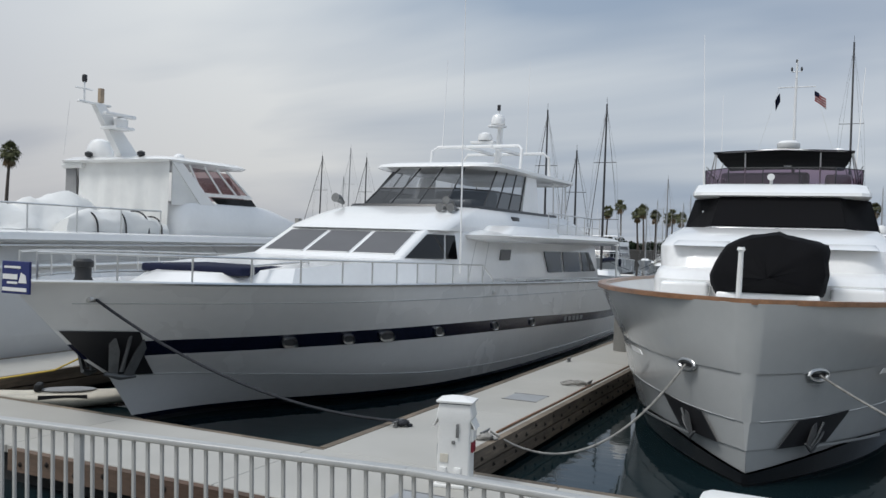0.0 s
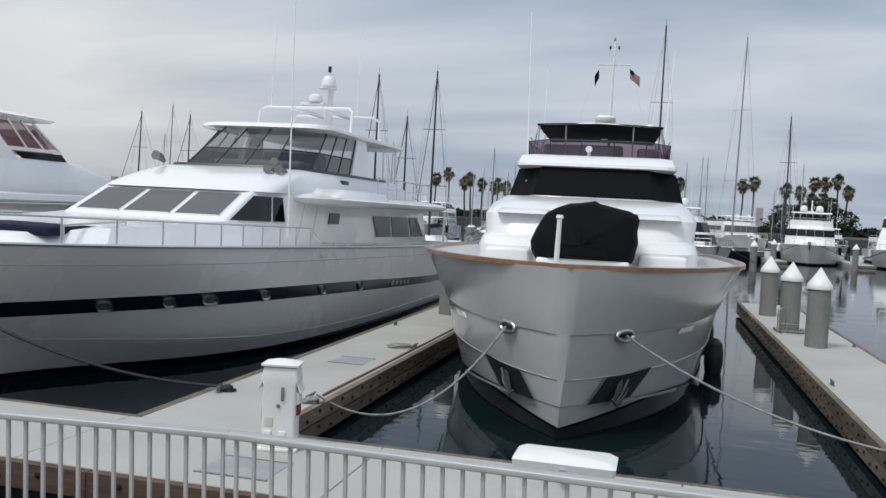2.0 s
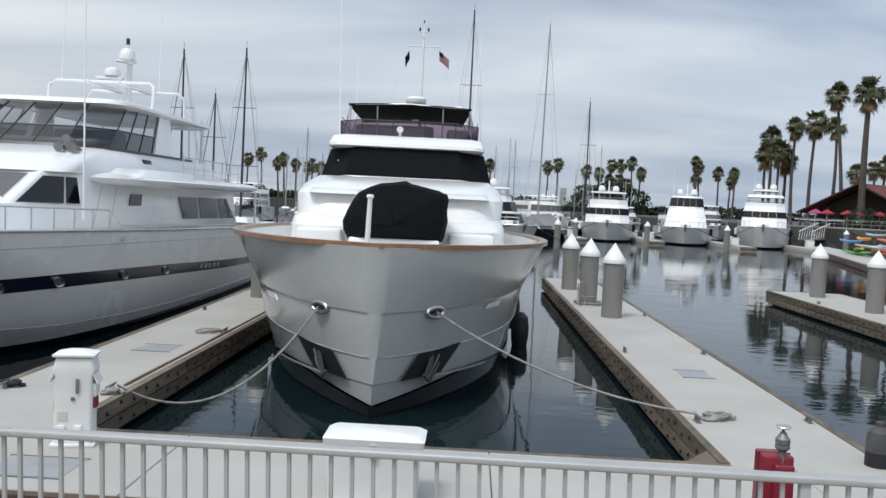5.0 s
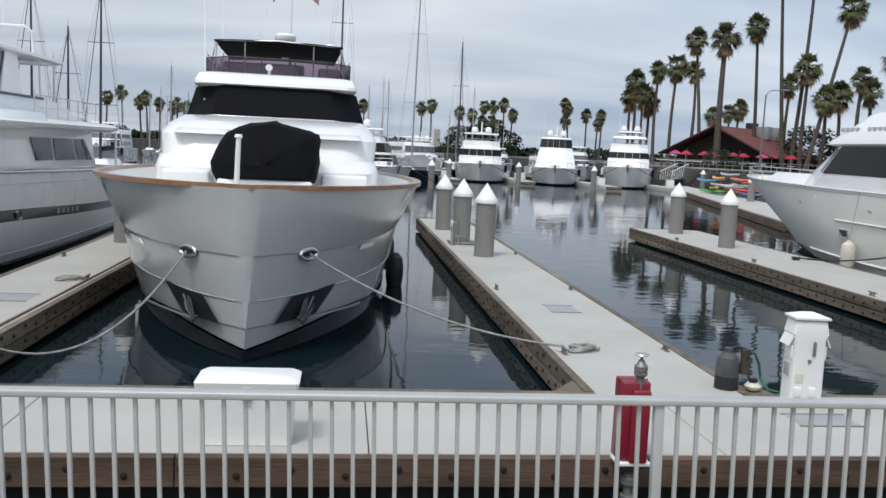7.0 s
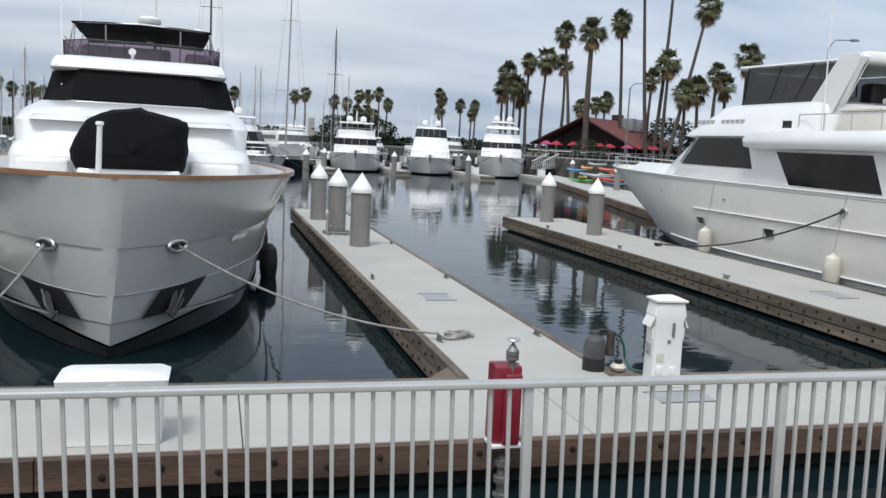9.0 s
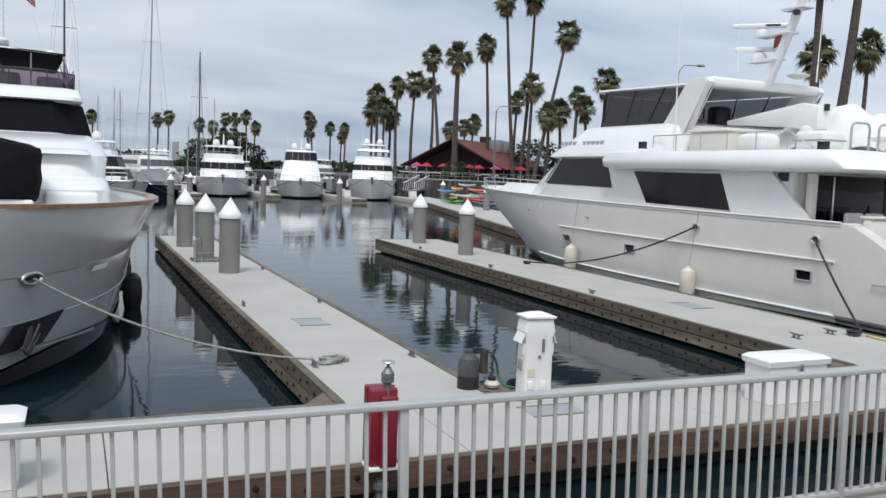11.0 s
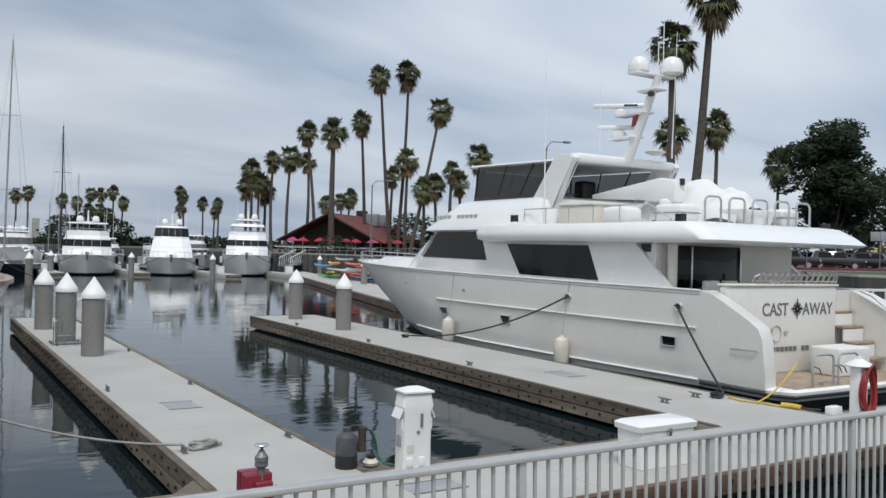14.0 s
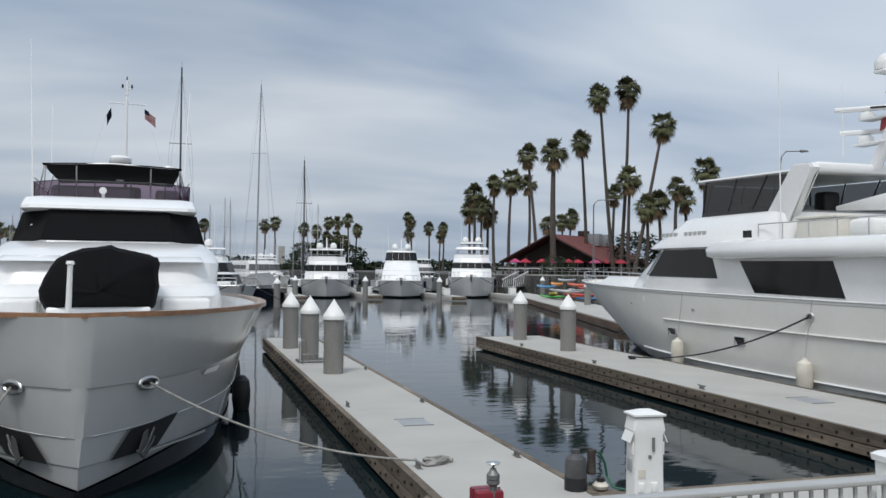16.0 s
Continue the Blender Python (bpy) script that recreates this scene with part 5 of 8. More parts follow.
    for i in range(8):
        a, r_ = math.pi * i / 4, (.26 if i % 2 == 0 else .16)
        d, e = Vector((math.cos(a), 0, math.sin(a))), Vector((-math.sin(a), 0, math.cos(a)))
        slab(star, [Vector((-.03, 12.607, 1.55)) + d * .03 - e * .045, Vector((-.03, 12.607, 1.55)) + d * r_, Vector((-.03, 12.607, 1.55)) + d * .03 + e * .045], .006)
    P("compass_mark", star, FRAME, "dark compass rose between the words")
    P("compass_ring", tube(B(), [(-.03 + .15 * math.cos(q), 12.606, 1.55 + .15 * math.sin(q)) for q in [2 * math.pi * i / 20 for i in range(21)]], .008, 5, False), GALV)
    for i in range(9):
        if i != 6:
            P("port_bar", box(B(), (-.92 + i * .155, 12.604, .56), (-.80 + i * .155, 12.612, .67)), GALV)
    # broad band of the upper deck and its coaming
    P("upper_deck", loft(B(), [rrect(2.85, 12.95, 21.5, 3.02, .25, 5), rrect(2.98, 12.75, 21.8, 3.05, .3, 5), rrect(3.02, 12.65, 22.0, 3.10, .35, 5), rrect(3.02, 12.95, 22.1, 3.30, .4, 5), rrect(2.95, 13.3, 22.0, 3.50, .5, 5), rrect(2.7, 13.5, 21.8, 3.54, .5, 5)]), WHITE, ang=50)
    P("front_visor", loft(B(), [rrect(2.56, 19, 26.0, 3.34, 1.1, 6), rrect(2.66, 19, 26.4, 3.40, 1.2, 6), rrect(2.64, 19, 26.3, 3.50, 1.2, 6), rrect(2.45, 18.9, 25.4, 3.92, 1.1, 6), rrect(2.25, 18.9, 24.8, 4.28, 1.0, 6), rrect(2.15, 19.2, 24.6, 4.36, .9, 6)]), WHITE, ang=50)
    for s in (1, -1):
        for i, x in enumerate((25.0, 24.75, 24.5, 24.25, 23.65, 23.4, 23.15, 22.9, 22.65)):
            zz = 3.78
            P("side_name_bar", box(B(), (s * 2.50 - .02, x - .09, zz), (s * 2.50 + .02, x + .08, zz + .12)), HULLGREY)
        P("side_lamp", box(B(), (s * 2.86, 19.9, 3.62), (s * 2.96, 20.1, 3.78), .02), FRAME)
        P("aft_lamp", box(B(), (s * 2.66, 13.7, 3.5), (s * 2.80, 13.88, 3.68), .02), FRAME)
    gl = [(2.05, 20.1, 4.32), (2.05, 23.4, 4.36), (1.3, 24.4, 4.36), (-1.3, 24.4, 4.36), (-2.05, 23.4, 4.36), (-2.05, 20.1, 4.32)]
    gh = [(1.98, 19.2, 5.38), (1.98, 23.3, 5.48), (1.2, 24.1, 5.48), (-1.2, 24.1, 5.48), (-1.98, 23.3, 5.48), (-1.98, 19.2, 5.38)]
    fb = Cabin(gl, gh)
    for w_, cuts in ((0, (0, .28, .62, 1)), (1, (0, 1)), (2, (0, .5, 1)), (3, (0, 1)), (4, (0, .38, .72, 1))):
        for a, b in zip(cuts, cuts[1:]):
            P("bridge_window", fb.pane(B(), w_, [(a + .012, .12), (b - .012, .12), (b - .012, .97), (a + .012, .97)], .012), SMOKE, "smoked enclosure panel").visible_shadow = False
        for a in cuts:
            P("mullion", tube(B(), [fb.at(w_, a, 0), fb.at(w_, a, 1)], .03, 6), FRAME)
        P("lower_band", fb.pane(B(), w_, [(0, 0), (1, 0), (1, .12), (0, .12)], .02), FRAME)
    P("bridge_console", box(B(), (-1.4, 22.0, 4.3), (1.4, 23.0, 4.75), .1, 3), WHITE)
    for x in (-.8, .5):
        P("bridge_chair", box(B(), (x - .3, 20.6, 4.3), (x + .3, 21.1, 5.05), .12, 3), FRAME)
    P("bridge_roof", loft(B(), [[(x, y, z + (y - 24) * .022) for x, y, z in r_] for r_ in (rrect(2.0, 18.6, 24.2, 5.48, .8, 5), rrect(2.06, 18.6, 24.35, 5.51, .85, 5), rrect(2.04, 18.6, 24.3, 5.56, .85, 5), rrect(1.7, 18.6, 23.9, 5.61, .7, 5))]), WHITE, ang=50)
    for s in (1, -1):
        arch = [(21.0, 3.5), (19.55, 3.5), (18.55, 5.22), (18.35, 5.42), (18.45, 5.55), (19.15, 5.57), (19.3, 5.34), (20.15, 4.32)]
        bm = B()
        loft(bm, [[(s * 2.14, y, z) for y, z in arch], [(s * 1.86, y, z) for y, z in arch]])
        bmesh.ops.bevel(bm, geom=[e for e in bm.edges if abs((e.verts[0].co - e.verts[1].co).x) < .01], offset=.04, segments=2, affect="EDGES")
        P("bridge_arch", bm, WHITE, ang=50)
        pts = [(s * 2.55, 20.0 - i * 1.0, 3.98) for i in range(6)] + [(s * 2.6, 14.7, 3.85), (s * 2.62, 14.2, 3.6)]
        rail(P, pts, [(x, y, 3.5) for x, y, z in pts], .018)
    P("arch_beam", box(B(), (-1.95, 18.38, 5.32), (1.95, 19.2, 5.58), .08, 3), WHITE)
    # mast with domes and scanners
    P("mast", tube(B(), [(0, 18.45, 5.5), (0, 17.95, 6.45), (0, 17.25, 7.85)], [.16, .13, .10], 10), WHITE)
    for z, y, y0, y1 in ((6.16, 18.15, 18.0, 19.1), (6.82, 17.9, 17.6, 18.8), (7.42, 17.6, 17.1, 17.9)):
        P("mast_arm", box(B(), (-.22, y0, z - .03), (.22, y1, z + .03), .02), WHITE)
    P("dome_yoke", box(B(), (-.75, 17.35, 7.82), (.75, 17.75, 7.9), .03), WHITE)
    dome(P, (-.45, 17.6, 7.88), .30)
    dome(P, (.55, 17.3, 7.90), .33)
    for z, y, L in ((7.08, 18.75, .82), (6.44, 18.8, .66)):
        P("scanner_motor", lathe(B(), [(.2, 0), (.22, .08), (.19, .18), (.1, .24), (0, .25)], (0, y, z - .26), 14), WHITE)
        bm = box(B(), (-L, -.09, 0), (L, .09, .13), .045, 3)
        bmesh.ops.rotate(bm, verts=bm.verts, cent=(0, 0, 0), matrix=Matrix.Rotation(radians(-46), 3, "Z"))
        bmesh.ops.translate(bm, verts=bm.verts, vec=(0, y, z))
        bar = P("scanner_bar", bm, WHITE)
        if L > .7:
            bm = box(B(), (.08, -.094, .04), (.48, -.090, .10))
            bmesh.ops.rotate(bm, verts=bm.verts, cent=(0, 0, 0), matrix=Matrix.Rotation(radians(-46), 3, "Z"))
            bmesh.ops.translate(bm, verts=bm.verts, vec=(0, y, z))
            part("scanner_mark", bm, FRAME, bar, "dark lettering bar")
    for x, y in ((-.25, 17.3), (.2, 17.8)):
        P("floodlight", lathe(B(), [(.05, 0), (.1, .03), (.1, .12), (.04, .16), (0, .17)], (x, y, 7.2), 10), FRAME)
    P("satellite_disc", lathe(B(), [(.12, 0), (.3, .06), (.32, .10), (.25, .13), (0, .14)], (1.1, 18.4, 5.74), 16), CREAM)
    P("mast_flag", slab(B(), [(-.05, 17.95, 6.85), (-.05, 18.2, 6.75), (-.05, 18.25, 6.45), (-.05, 18.0, 6.5)], .01), REDHOSE)
    for x, y, z1 in ((-.1, 17.55, 8.9), (.1, 17.4, 8.8), (.25, 17.35, 9.4)):
        P("mast_aerial", cyl(B(), (x, y, 7.85), (x, y, z1), .014, n=5), WHITE)
    P("mast_beacon", cyl(B(), (.05, 17.45, 8.75), (.05, 17.45, 8.95), .05, n=8), FRAME)
    whip(P, (-2.35, 19.3, 3.5), (-2.45, 19.3, 8.3), .02)
    whip(P, (1.8, 18.4, 5.7), (1.9, 18.4, 9.6), .016)
    whip(P, (-1.2, 18.3, 5.7), (-1.25, 18.3, 7.6), .012)
    # gear on the boat deck
    P("deck_chest", box(B(), (-2.2, 17.4, 3.52), (-1.5, 18.9, 4.05), .06, 3), CREAM, "cream fibreglass deck chest")
    P("chest_lid", box(B(), (-2.24, 17.36, 4.05), (-1.46, 18.94, 4.13), .03, 3), CREAM)
    P("covered_chair", box(B(), (-2.2, 16.2, 3.52), (-1.5, 17.1, 3.98), .15, 3), WHITECLOTH)
    bm = loft(B(), [[(-1.0 - w_, y, a), (-1.0 + w_, y, a), (-1.0 + w_, y, b), (-1.0 - w_, y, b)] for y, w_, a, b in ((15.4, .24, 4.10, 4.66), (15.9, .25, 4.12, 4.76), (16.8, .20, 4.22, 4.66), (18.7, .10, 4.32, 4.44))])
    bmesh.ops.bevel(bm, geom=list(bm.edges), offset=.03, segments=2, affect="EDGES", profile=0.5)
    P("crane_boom", bm, WHITE, "white tapered tender crane boom")
    P("crane_post", lathe(B(), [(.36, 3.52), (.34, 3.7), (.31, 4.15), (.25, 4.2), (0, 4.2)], (-1.0, 15.75, 0), 20), WHITE)
    P("crane_hook", box(B(), (-1.06, 15.32, 4.55), (-.94, 15.42, 4.72), .02), FRAME)
    # a slack white cover draped from two ridge points over the tender
    bm = B()
    g = []
    for j in range(29):
        v = j / 28
        y = 13.8 + 3.7 * v
        ridge = catmull([0, .08, .20, .30, .42, .62, .85, 1.0], [3.95, 4.30, 4.48, 4.46, 4.76, 4.68, 4.50, 4.2], v)
        hw = 1.02 * math.sin(math.pi * (.14 + .74 * v)) ** .45
        row = []
        for i in range(25):
            u = i / 12 - 1
            z = 3.72 + (ridge - 3.72) * max(0.0, 1 - abs(u) ** 1.6)
            z += .075 * math.sin(v * 27 + u * 4.0) * abs(u) * (1 - abs(u) * .3) + .11 * noise.noise((u * 3.0, y * 2.6, 7))
            if i in (0, 24):
                z = 3.56 + .13 * abs(math.sin(v * 13))
            row.append(bm.verts.new((-.15 + hw * u + .05 * noise.noise((u * 3, y * 3, 1)), y, z)))
        g.append(row)
    for a, b in zip(g, g[1:]):
        for i in range(24):
            bm.faces.new((a[i], a[i + 1], b[i + 1], b[i]))
    P("tender_cover", bm, WHITECLOTH, "creased white cover draped over a tender", ang=70)
    P("tender_hull", loft(B(), [rrect(.6, 13.7, 17.2, 3.53, .4), rrect(.88, 13.6, 17.4, 3.8, .5), rrect(.9, 13.6, 17.4, 3.9, .5)]), WHITE, ang=50)
    for i in range(5):
        x = -2.12 + i * .84
        hoop(P, 13.62, x, x + .55, 3.5, 4.14, .028, axis="x")
    for x, y in ((-2.0, 14.6), (1.25, 14.2)):
        lr = P("life_raft", box(B(), (x - .33, y - .45, 3.55), (x + .33, y + .45, 3.98), .10, 4), WHITE, "white life raft canister")
        part("raft_seam", box(B(), (x - .345, y - .465, 3.75), (x + .345, y + .465, 3.78), .01), GREYPLASTIC, lr)
    for y, z in ((23.1, .1), (17.35, .06)):
        c = h.between(1, .5, h.t_at(1, y), -1, .24)
        bm = B()
        lathe(bm, [(0, -.42), (.06, -.4), (.17, -.33), (.2, -.2), (.2, .25), (.17, .36), (.07, .43), (.05, .48), (0, .48)], (c.x, y, z + .02), 16)
        P("fender", bm, OLDWHITE, "off-white cylindrical fender")
        P("fender_line", cyl(B(), (c.x, y, z + .45), (h.point(0, h.t_at(0, y), -1).x, y, 1.98), .008, n=5), ROPE)
    return root, h


y3, h3 = stern_yacht()


# the yacht on the far left, seen from its quarter, boat deck with a covered tender
def left_yacht():
    root = thing("motor_yacht", (-18.6, 0, WATER_Z), "large white motor yacht with canvas bridge enclosure and covered tender", "yacht")
    P = maker(root)
    h = Hull(T8, 9.0, [
        (38.0, [0, .8, 1.5, 2.3, 2.8, 3.1, 3.1, 3.0], [2.5, 2.45, 2.4, 2.3, 2.2, 2.05, 1.9, 1.85]),
        (35.5, [0, .5, 1.1, 2.0, 2.6, 3.0, 3.05, 2.95], [.4, .4, .4, .4, .4, .4, .4, .4]),
        (34.8, [0, .4, .9, 1.8, 2.4, 2.9, 2.95, 2.9], [-.3] * 8),
        (34.0, [0, .1, .4, 1.2, 1.8, 2.4, 2.5, 2.4], [-1.0] * 8)])
    P("topside", h.band(B(), 0, 1), HULLWHITE, ang=40)
    P("lower_hull", h.band(B(), 1, 2), HULLWHITE, ang=40)
    P("underbody", h.band(B(), 2, 3), BOOT, ang=40)
    P("deck", h.deck(B(), 0, .1), WHITE)
    for s in (1, -1):
        P("rub_rail", tube(B(), h.line(0, .01, .99, 40, s, .02), .05, 6), WHITE)
    cab = Cabin([(2.5, 11.2, 1.8), (2.5, 25.5, 1.9), (-2.5, 25.5, 1.9), (-2.5, 11.2, 1.8)], [(2.45, 11.2, 2.40), (2.4, 24.2, 2.50), (-2.4, 24.2, 2.50), (-2.45, 11.2, 2.40)])
    P("saloon", cab.build(B(), .05), WHITE)
    for wall, fl in ((0, True), (2, False)):
        q = lambda uv: [((1 - u) if fl else u, v) for u, v in uv]
        # white hull paint on these panes stands in for the glass's pale reflection
        for a, b in ((.45, .62), (.64, .78), (.80, .95), (.22, .42)):
            P("saloon_window", cab.pane(B(), wall, q([(a, .25), (b, .25), (b, .85), (a + .02, .85)])), HULLWHITE, "pale covered window")
    P("boat_deck", loft(B(), [rrect(2.9, 9.8, 23.0, 2.38, .6), rrect(3.0, 9.6, 23.2, 2.45, .7), rrect(2.95, 9.7, 23.1, 2.60, .7), rrect(2.8, 9.9, 23.0, 2.64, .6)]), WHITE, ang=50)
    P("pilot_house", loft(B(), [rrect(2.2, 17.8, 24.6, 2.60, .5), rrect(2.25, 17.8, 24.9, 2.78, .5), rrect(2.05, 17.8, 22.4, 3.50, .6), rrect(2.0, 17.9, 22.0, 3.56, .6)]), WHITE, ang=40)
    fl = [(2.0, 17.75, 3.45), (2.0, 21.5, 3.55), (1.2, 22.2, 3.55), (-1.2, 22.2, 3.55), (-2.0, 21.5, 3.55), (-2.0, 17.75, 3.45)]
    fh = [(2.0, 17.75, 4.66), (1.95, 20.3, 4.55), (1.2, 21.0, 4.55), (-1.2, 21.0, 4.55), (-1.95, 20.3, 4.55), (-2.0, 17.75, 4.66)]
    fb = Cabin(fl, fh)
    for wall, fl_ in ((0, False), (4, True)):
        q = lambda uv: [((1 - u) if fl_ else u, v) for u, v in uv]
        P("bridge_pillar", fb.pane(B(), wall, q([(.30, 0), (.46, 0), (.14, .98), (-.02, .98)]), .05), WHITE)
        P("side_canvas", fb.pane(B(), wall, q([(0, 0), (.31, 0), (0, .96), (0, .5)]), .02), WHITECLOTH)
        for a, b in ((.40, .60), (.62, .80), (.82, .98)):
            P("bridge_window", fb.pane(B(), wall, q([(a, .34), (b, .34), (b - .06, .92), (a - .14, .92)]), .012), MAUVE, "tinted bridge window").visible_shadow = False
        for u in (.36, .61, .81, .99):
            P("window_post", tube(B(), [fb.at(wall, 1 - u if fl_ else u, .28), fb.at(wall, 1 - (u - .1) if fl_ else u - .1, .98)], .035, 6), WHITE)
        P("window_frame", fb.pane(B(), wall, q([(.34, .24), (1, .24), (1, .32), (.32, .32)]), .03), WHITE)
        P("lower_window", fb.pane(B(), wall, q([(.52, .02), (.99, .02), (.99, .22), (.45, .22)]), .012), DARKGLASS)
    # the aft end of the bridge is closed with hanging canvas
    bm = B()
    g = []
    for i in range(33):
        x = -1.45 + 3.45 * i / 32
        g.append([bm.verts.new((x, 17.66 + .05 * math.sin(i * 1.15) * (1 - j / 8) + .03 * noise.noise((x * 2, j * .5, 0)), 2.62 + 2.02 * j / 7)) for j in range(8)])
    for a, b in zip(g, g[1:]):
        for j in range(7):
            bm.faces.new((a[j], a[j + 1], b[j + 1], b[j]))
    P("canvas_curtain", bm, WHITECLOTH, "white canvas curtain across the bridge", ang=70)
    P("side_curtain", slab(B(), [(-2.0, 17.7, 2.62), (-1.5, 17.7, 2.62), (-1.6, 17.7, 4.6), (-2.0, 17.7, 4.6)], .03), GREYCLOTH)
    P("rolled_canvas", tube(B(), [(-2.0, 17.6, 4.55), (-1.2, 17.6, 4.55)], .09, 10), WHITECLOTH)
    P("front_window", fb.pane(B(), 2, [(.02, .2), (.98, .2), (.98, .9), (.02, .9)], .012), MAUVE).visible_shadow = False
    P("bridge_top", loft(B(), [rrect(2.05, 17.5, 20.9, 4.62, .4), rrect(2.12, 17.4, 21.0, 4.68, .4), rrect(1.95, 17.6, 20.8, 4.78, .4)]), WHITE, ang=50)
    P("mast", loft(B(), [[(.12, 17.8, 4.75), (-.12, 17.8, 4.75), (-.12, 18.5, 4.75), (.12, 18.5, 4.75)], [(.08, 16.8, 6.15), (-.08, 16.8, 6.15), (-.08, 17.15, 6.15), (.08, 17.15, 6.15)]]), WHITE)
    P("mast_yard", box(B(), (-.05, 16.3, 6.12), (.05, 17.4, 6.18), .015), WHITE)
    P("yard_post", cyl(B(), (0, 16.5, 6.12), (0, 16.5, 6.7), .03, n=8), WHITE)
    P("top_lamp", lathe(B(), [(.05, 0), (.07, .03), (.07, .17), (.05, .2), (0, .21)], (0, 16.5, 6.68), 10), FRAME)
    P("lamp_bar", cyl(B(), (0, 16.2, 6.5), (0, 16.8, 6.5), .02, n=6), WHITE)
    P("horn_block", box(B(), (-.06, 17.0, 6.2), (.06, 17.14, 6.6), .02), TEAKDECK)
    P("scanner", box(B(), (.25, 16.9, 5.85), (.40, 18.0, 5.95), .03), WHITE)
    P("scanner_motor", lathe(B(), [(.18, 0), (.2, .2), (.1, .26), (0, .26)], (.32, 17.5, 5.58), 12), WHITE)
    P("scanner_shelf", box(B(), (-.05, 17.1, 5.5), (.55, 17.8, 5.58), .02), WHITE)
    P("yard_line", cyl(B(), (-.3, 16.3, 6.15), (-.6, 16.4, 4.7), .008, n=4), WHITE)
    dome(P, (-1.0, 18.0, 4.74), .38)
    dome(P, (.5, 19.6, 4.74), .2)
    for x, y in ((-.9, 17.5), (1.0, 17.6)):
        P("floodlight", lathe(B(), [(.05, 0), (.11, .05), (.11, .13), (.04, .17), (0, .17)], (x, y, 4.76), 10), FRAME)
    # tender and covered gear on the boat deck
    for x, y0, y1, hw, zt, lb, sd in ((1.9, 14.3, 17.5, .55, .60, "wrapped inflatable tender with black straps", 1), (.5, 12.9, 17.0, 1.0, .95, "creased white cover over a tender", 2), (.2, 10.6, 13.2, .9, .9, "creased white cover over deck gear", 3)):
        rings = []
        for j in range(19):
            v = j / 18
            y = y0 + (y1 - y0) * v
            env = math.sin(math.pi * (.06 + .88 * v)) ** .45
            top = zt * env * (1 + .16 * math.sin(v * 9 + sd) * (sd != 1))
            ring = []
            for i in range(15):
                a = math.pi * i / 14
                wv = noise.noise((x + math.cos(a) * 1.4, y * 2.3, sd + math.sin(a) * 1.5)) * (.12 if sd == 1 else .20)
                ring.append((x + hw * env * math.cos(a) + wv, y, 2.62 + max(0.0, top * (math.sin(a) ** .75 if sd == 1 else 1 - abs(math.cos(a)) ** 1.5) + wv)))
            rings.append(ring)
        tc_ = P("tender_cover", loft(B(), rings), WHITECLOTH, lb, ang=45)
        if sd == 1:
            for v in (.2, .45, .7, .88):
                yy = y0 + (y1 - y0) * v
                env = math.sin(math.pi * (.06 + .88 * v)) ** .45
                part("cover_strap", tube(B(), [(x + hw * env * 1.04 * math.cos(q), yy, 2.64 + zt * env * 1.04 * max(0, math.sin(q)) ** .75) for q in [math.pi * i / 12 for i in range(13)]], .022, 5, False), BLACKRUB, tc_)
    for s in (1, -1):
        pts = [(s * 2.85, 10.0 + i * 1.3, 3.22) for i in range(6)]
        rail(P, pts, [(x, y, 2.62) for x, y, z in pts], .022)
        P("deck_rail", tube(B(), [(s * 3.0, 9.2, 2.3), (s * 3.0, 24.0, 2.4)], .02, 6), STEEL)
    P("stern_house", box(B(), (-2.4, 9.4, 1.0), (2.4, 11.4, 2.42), .05), WHITE)
    P("stern_opening", box(B(), (1.2, 9.36, 1.3), (2.42, 10.6, 2.35), .02), DARKGLASS)
    return root


left_yacht()


# ---- things on the docks ----
def piling(at, group="dock piles"):
    root = thing("piling", (*at, WATER_Z - 0.5), "grey concrete pile with a white pointed cap", "piling", group)
    part("shaft", lathe(B(), [(.255, 0), (.255, .5 + W + 1.40)], n=22), PILE, root)
    part("cap", lathe(B(), [(.285, .5 + W + 1.36), (.285, .5 + W + 1.44), (.27, .5 + W + 1.47), (0, .5 + W + 1.88)], n=22), PVCWHITE, root, "white conical cap")
    return root


p = piling((3.68, 28.3))
for x, y in ((3.74, 24.2), (3.95, 21.4), (12.5, 30.0), (12.42, 25.6), (-5.05, 21.9), (7.2, 67.5), (16.8, 80), (23.3, 77), (29.5, 58.5), (38.6, 88), (33.6, 66.0), (10.5, 83.0)):
    copy_thing(p, pose(x, y, WATER_Z - 0.5))

# pile guide hoops
for x, y in ((3.74, 24.2),):
    g = thing("pile_guide", (x, y, 0), "galvanised pile guide frame bolted to the dock", "pile guide")
    part("bracket", tube(B(), [(-.3, -.8, .02), (-.3, -.8, .28), (.1, -.8, .28), (.1, -.3, .28)], .022, 6), GALV, g)
    part("hoop", tube(B(), [(-.34, .2, .04), (-.34, -.36, .04), (.34, -.36, .04), (.34, .2, .04)], .04, 6), GALV, g)
    part("rail", tube(B(), [(-.35, -.5, 0), (-.35, -.5, .62), (-.15, -.5, .7), (-.15, -.5, 0)], .016, 6), STEEL, g)


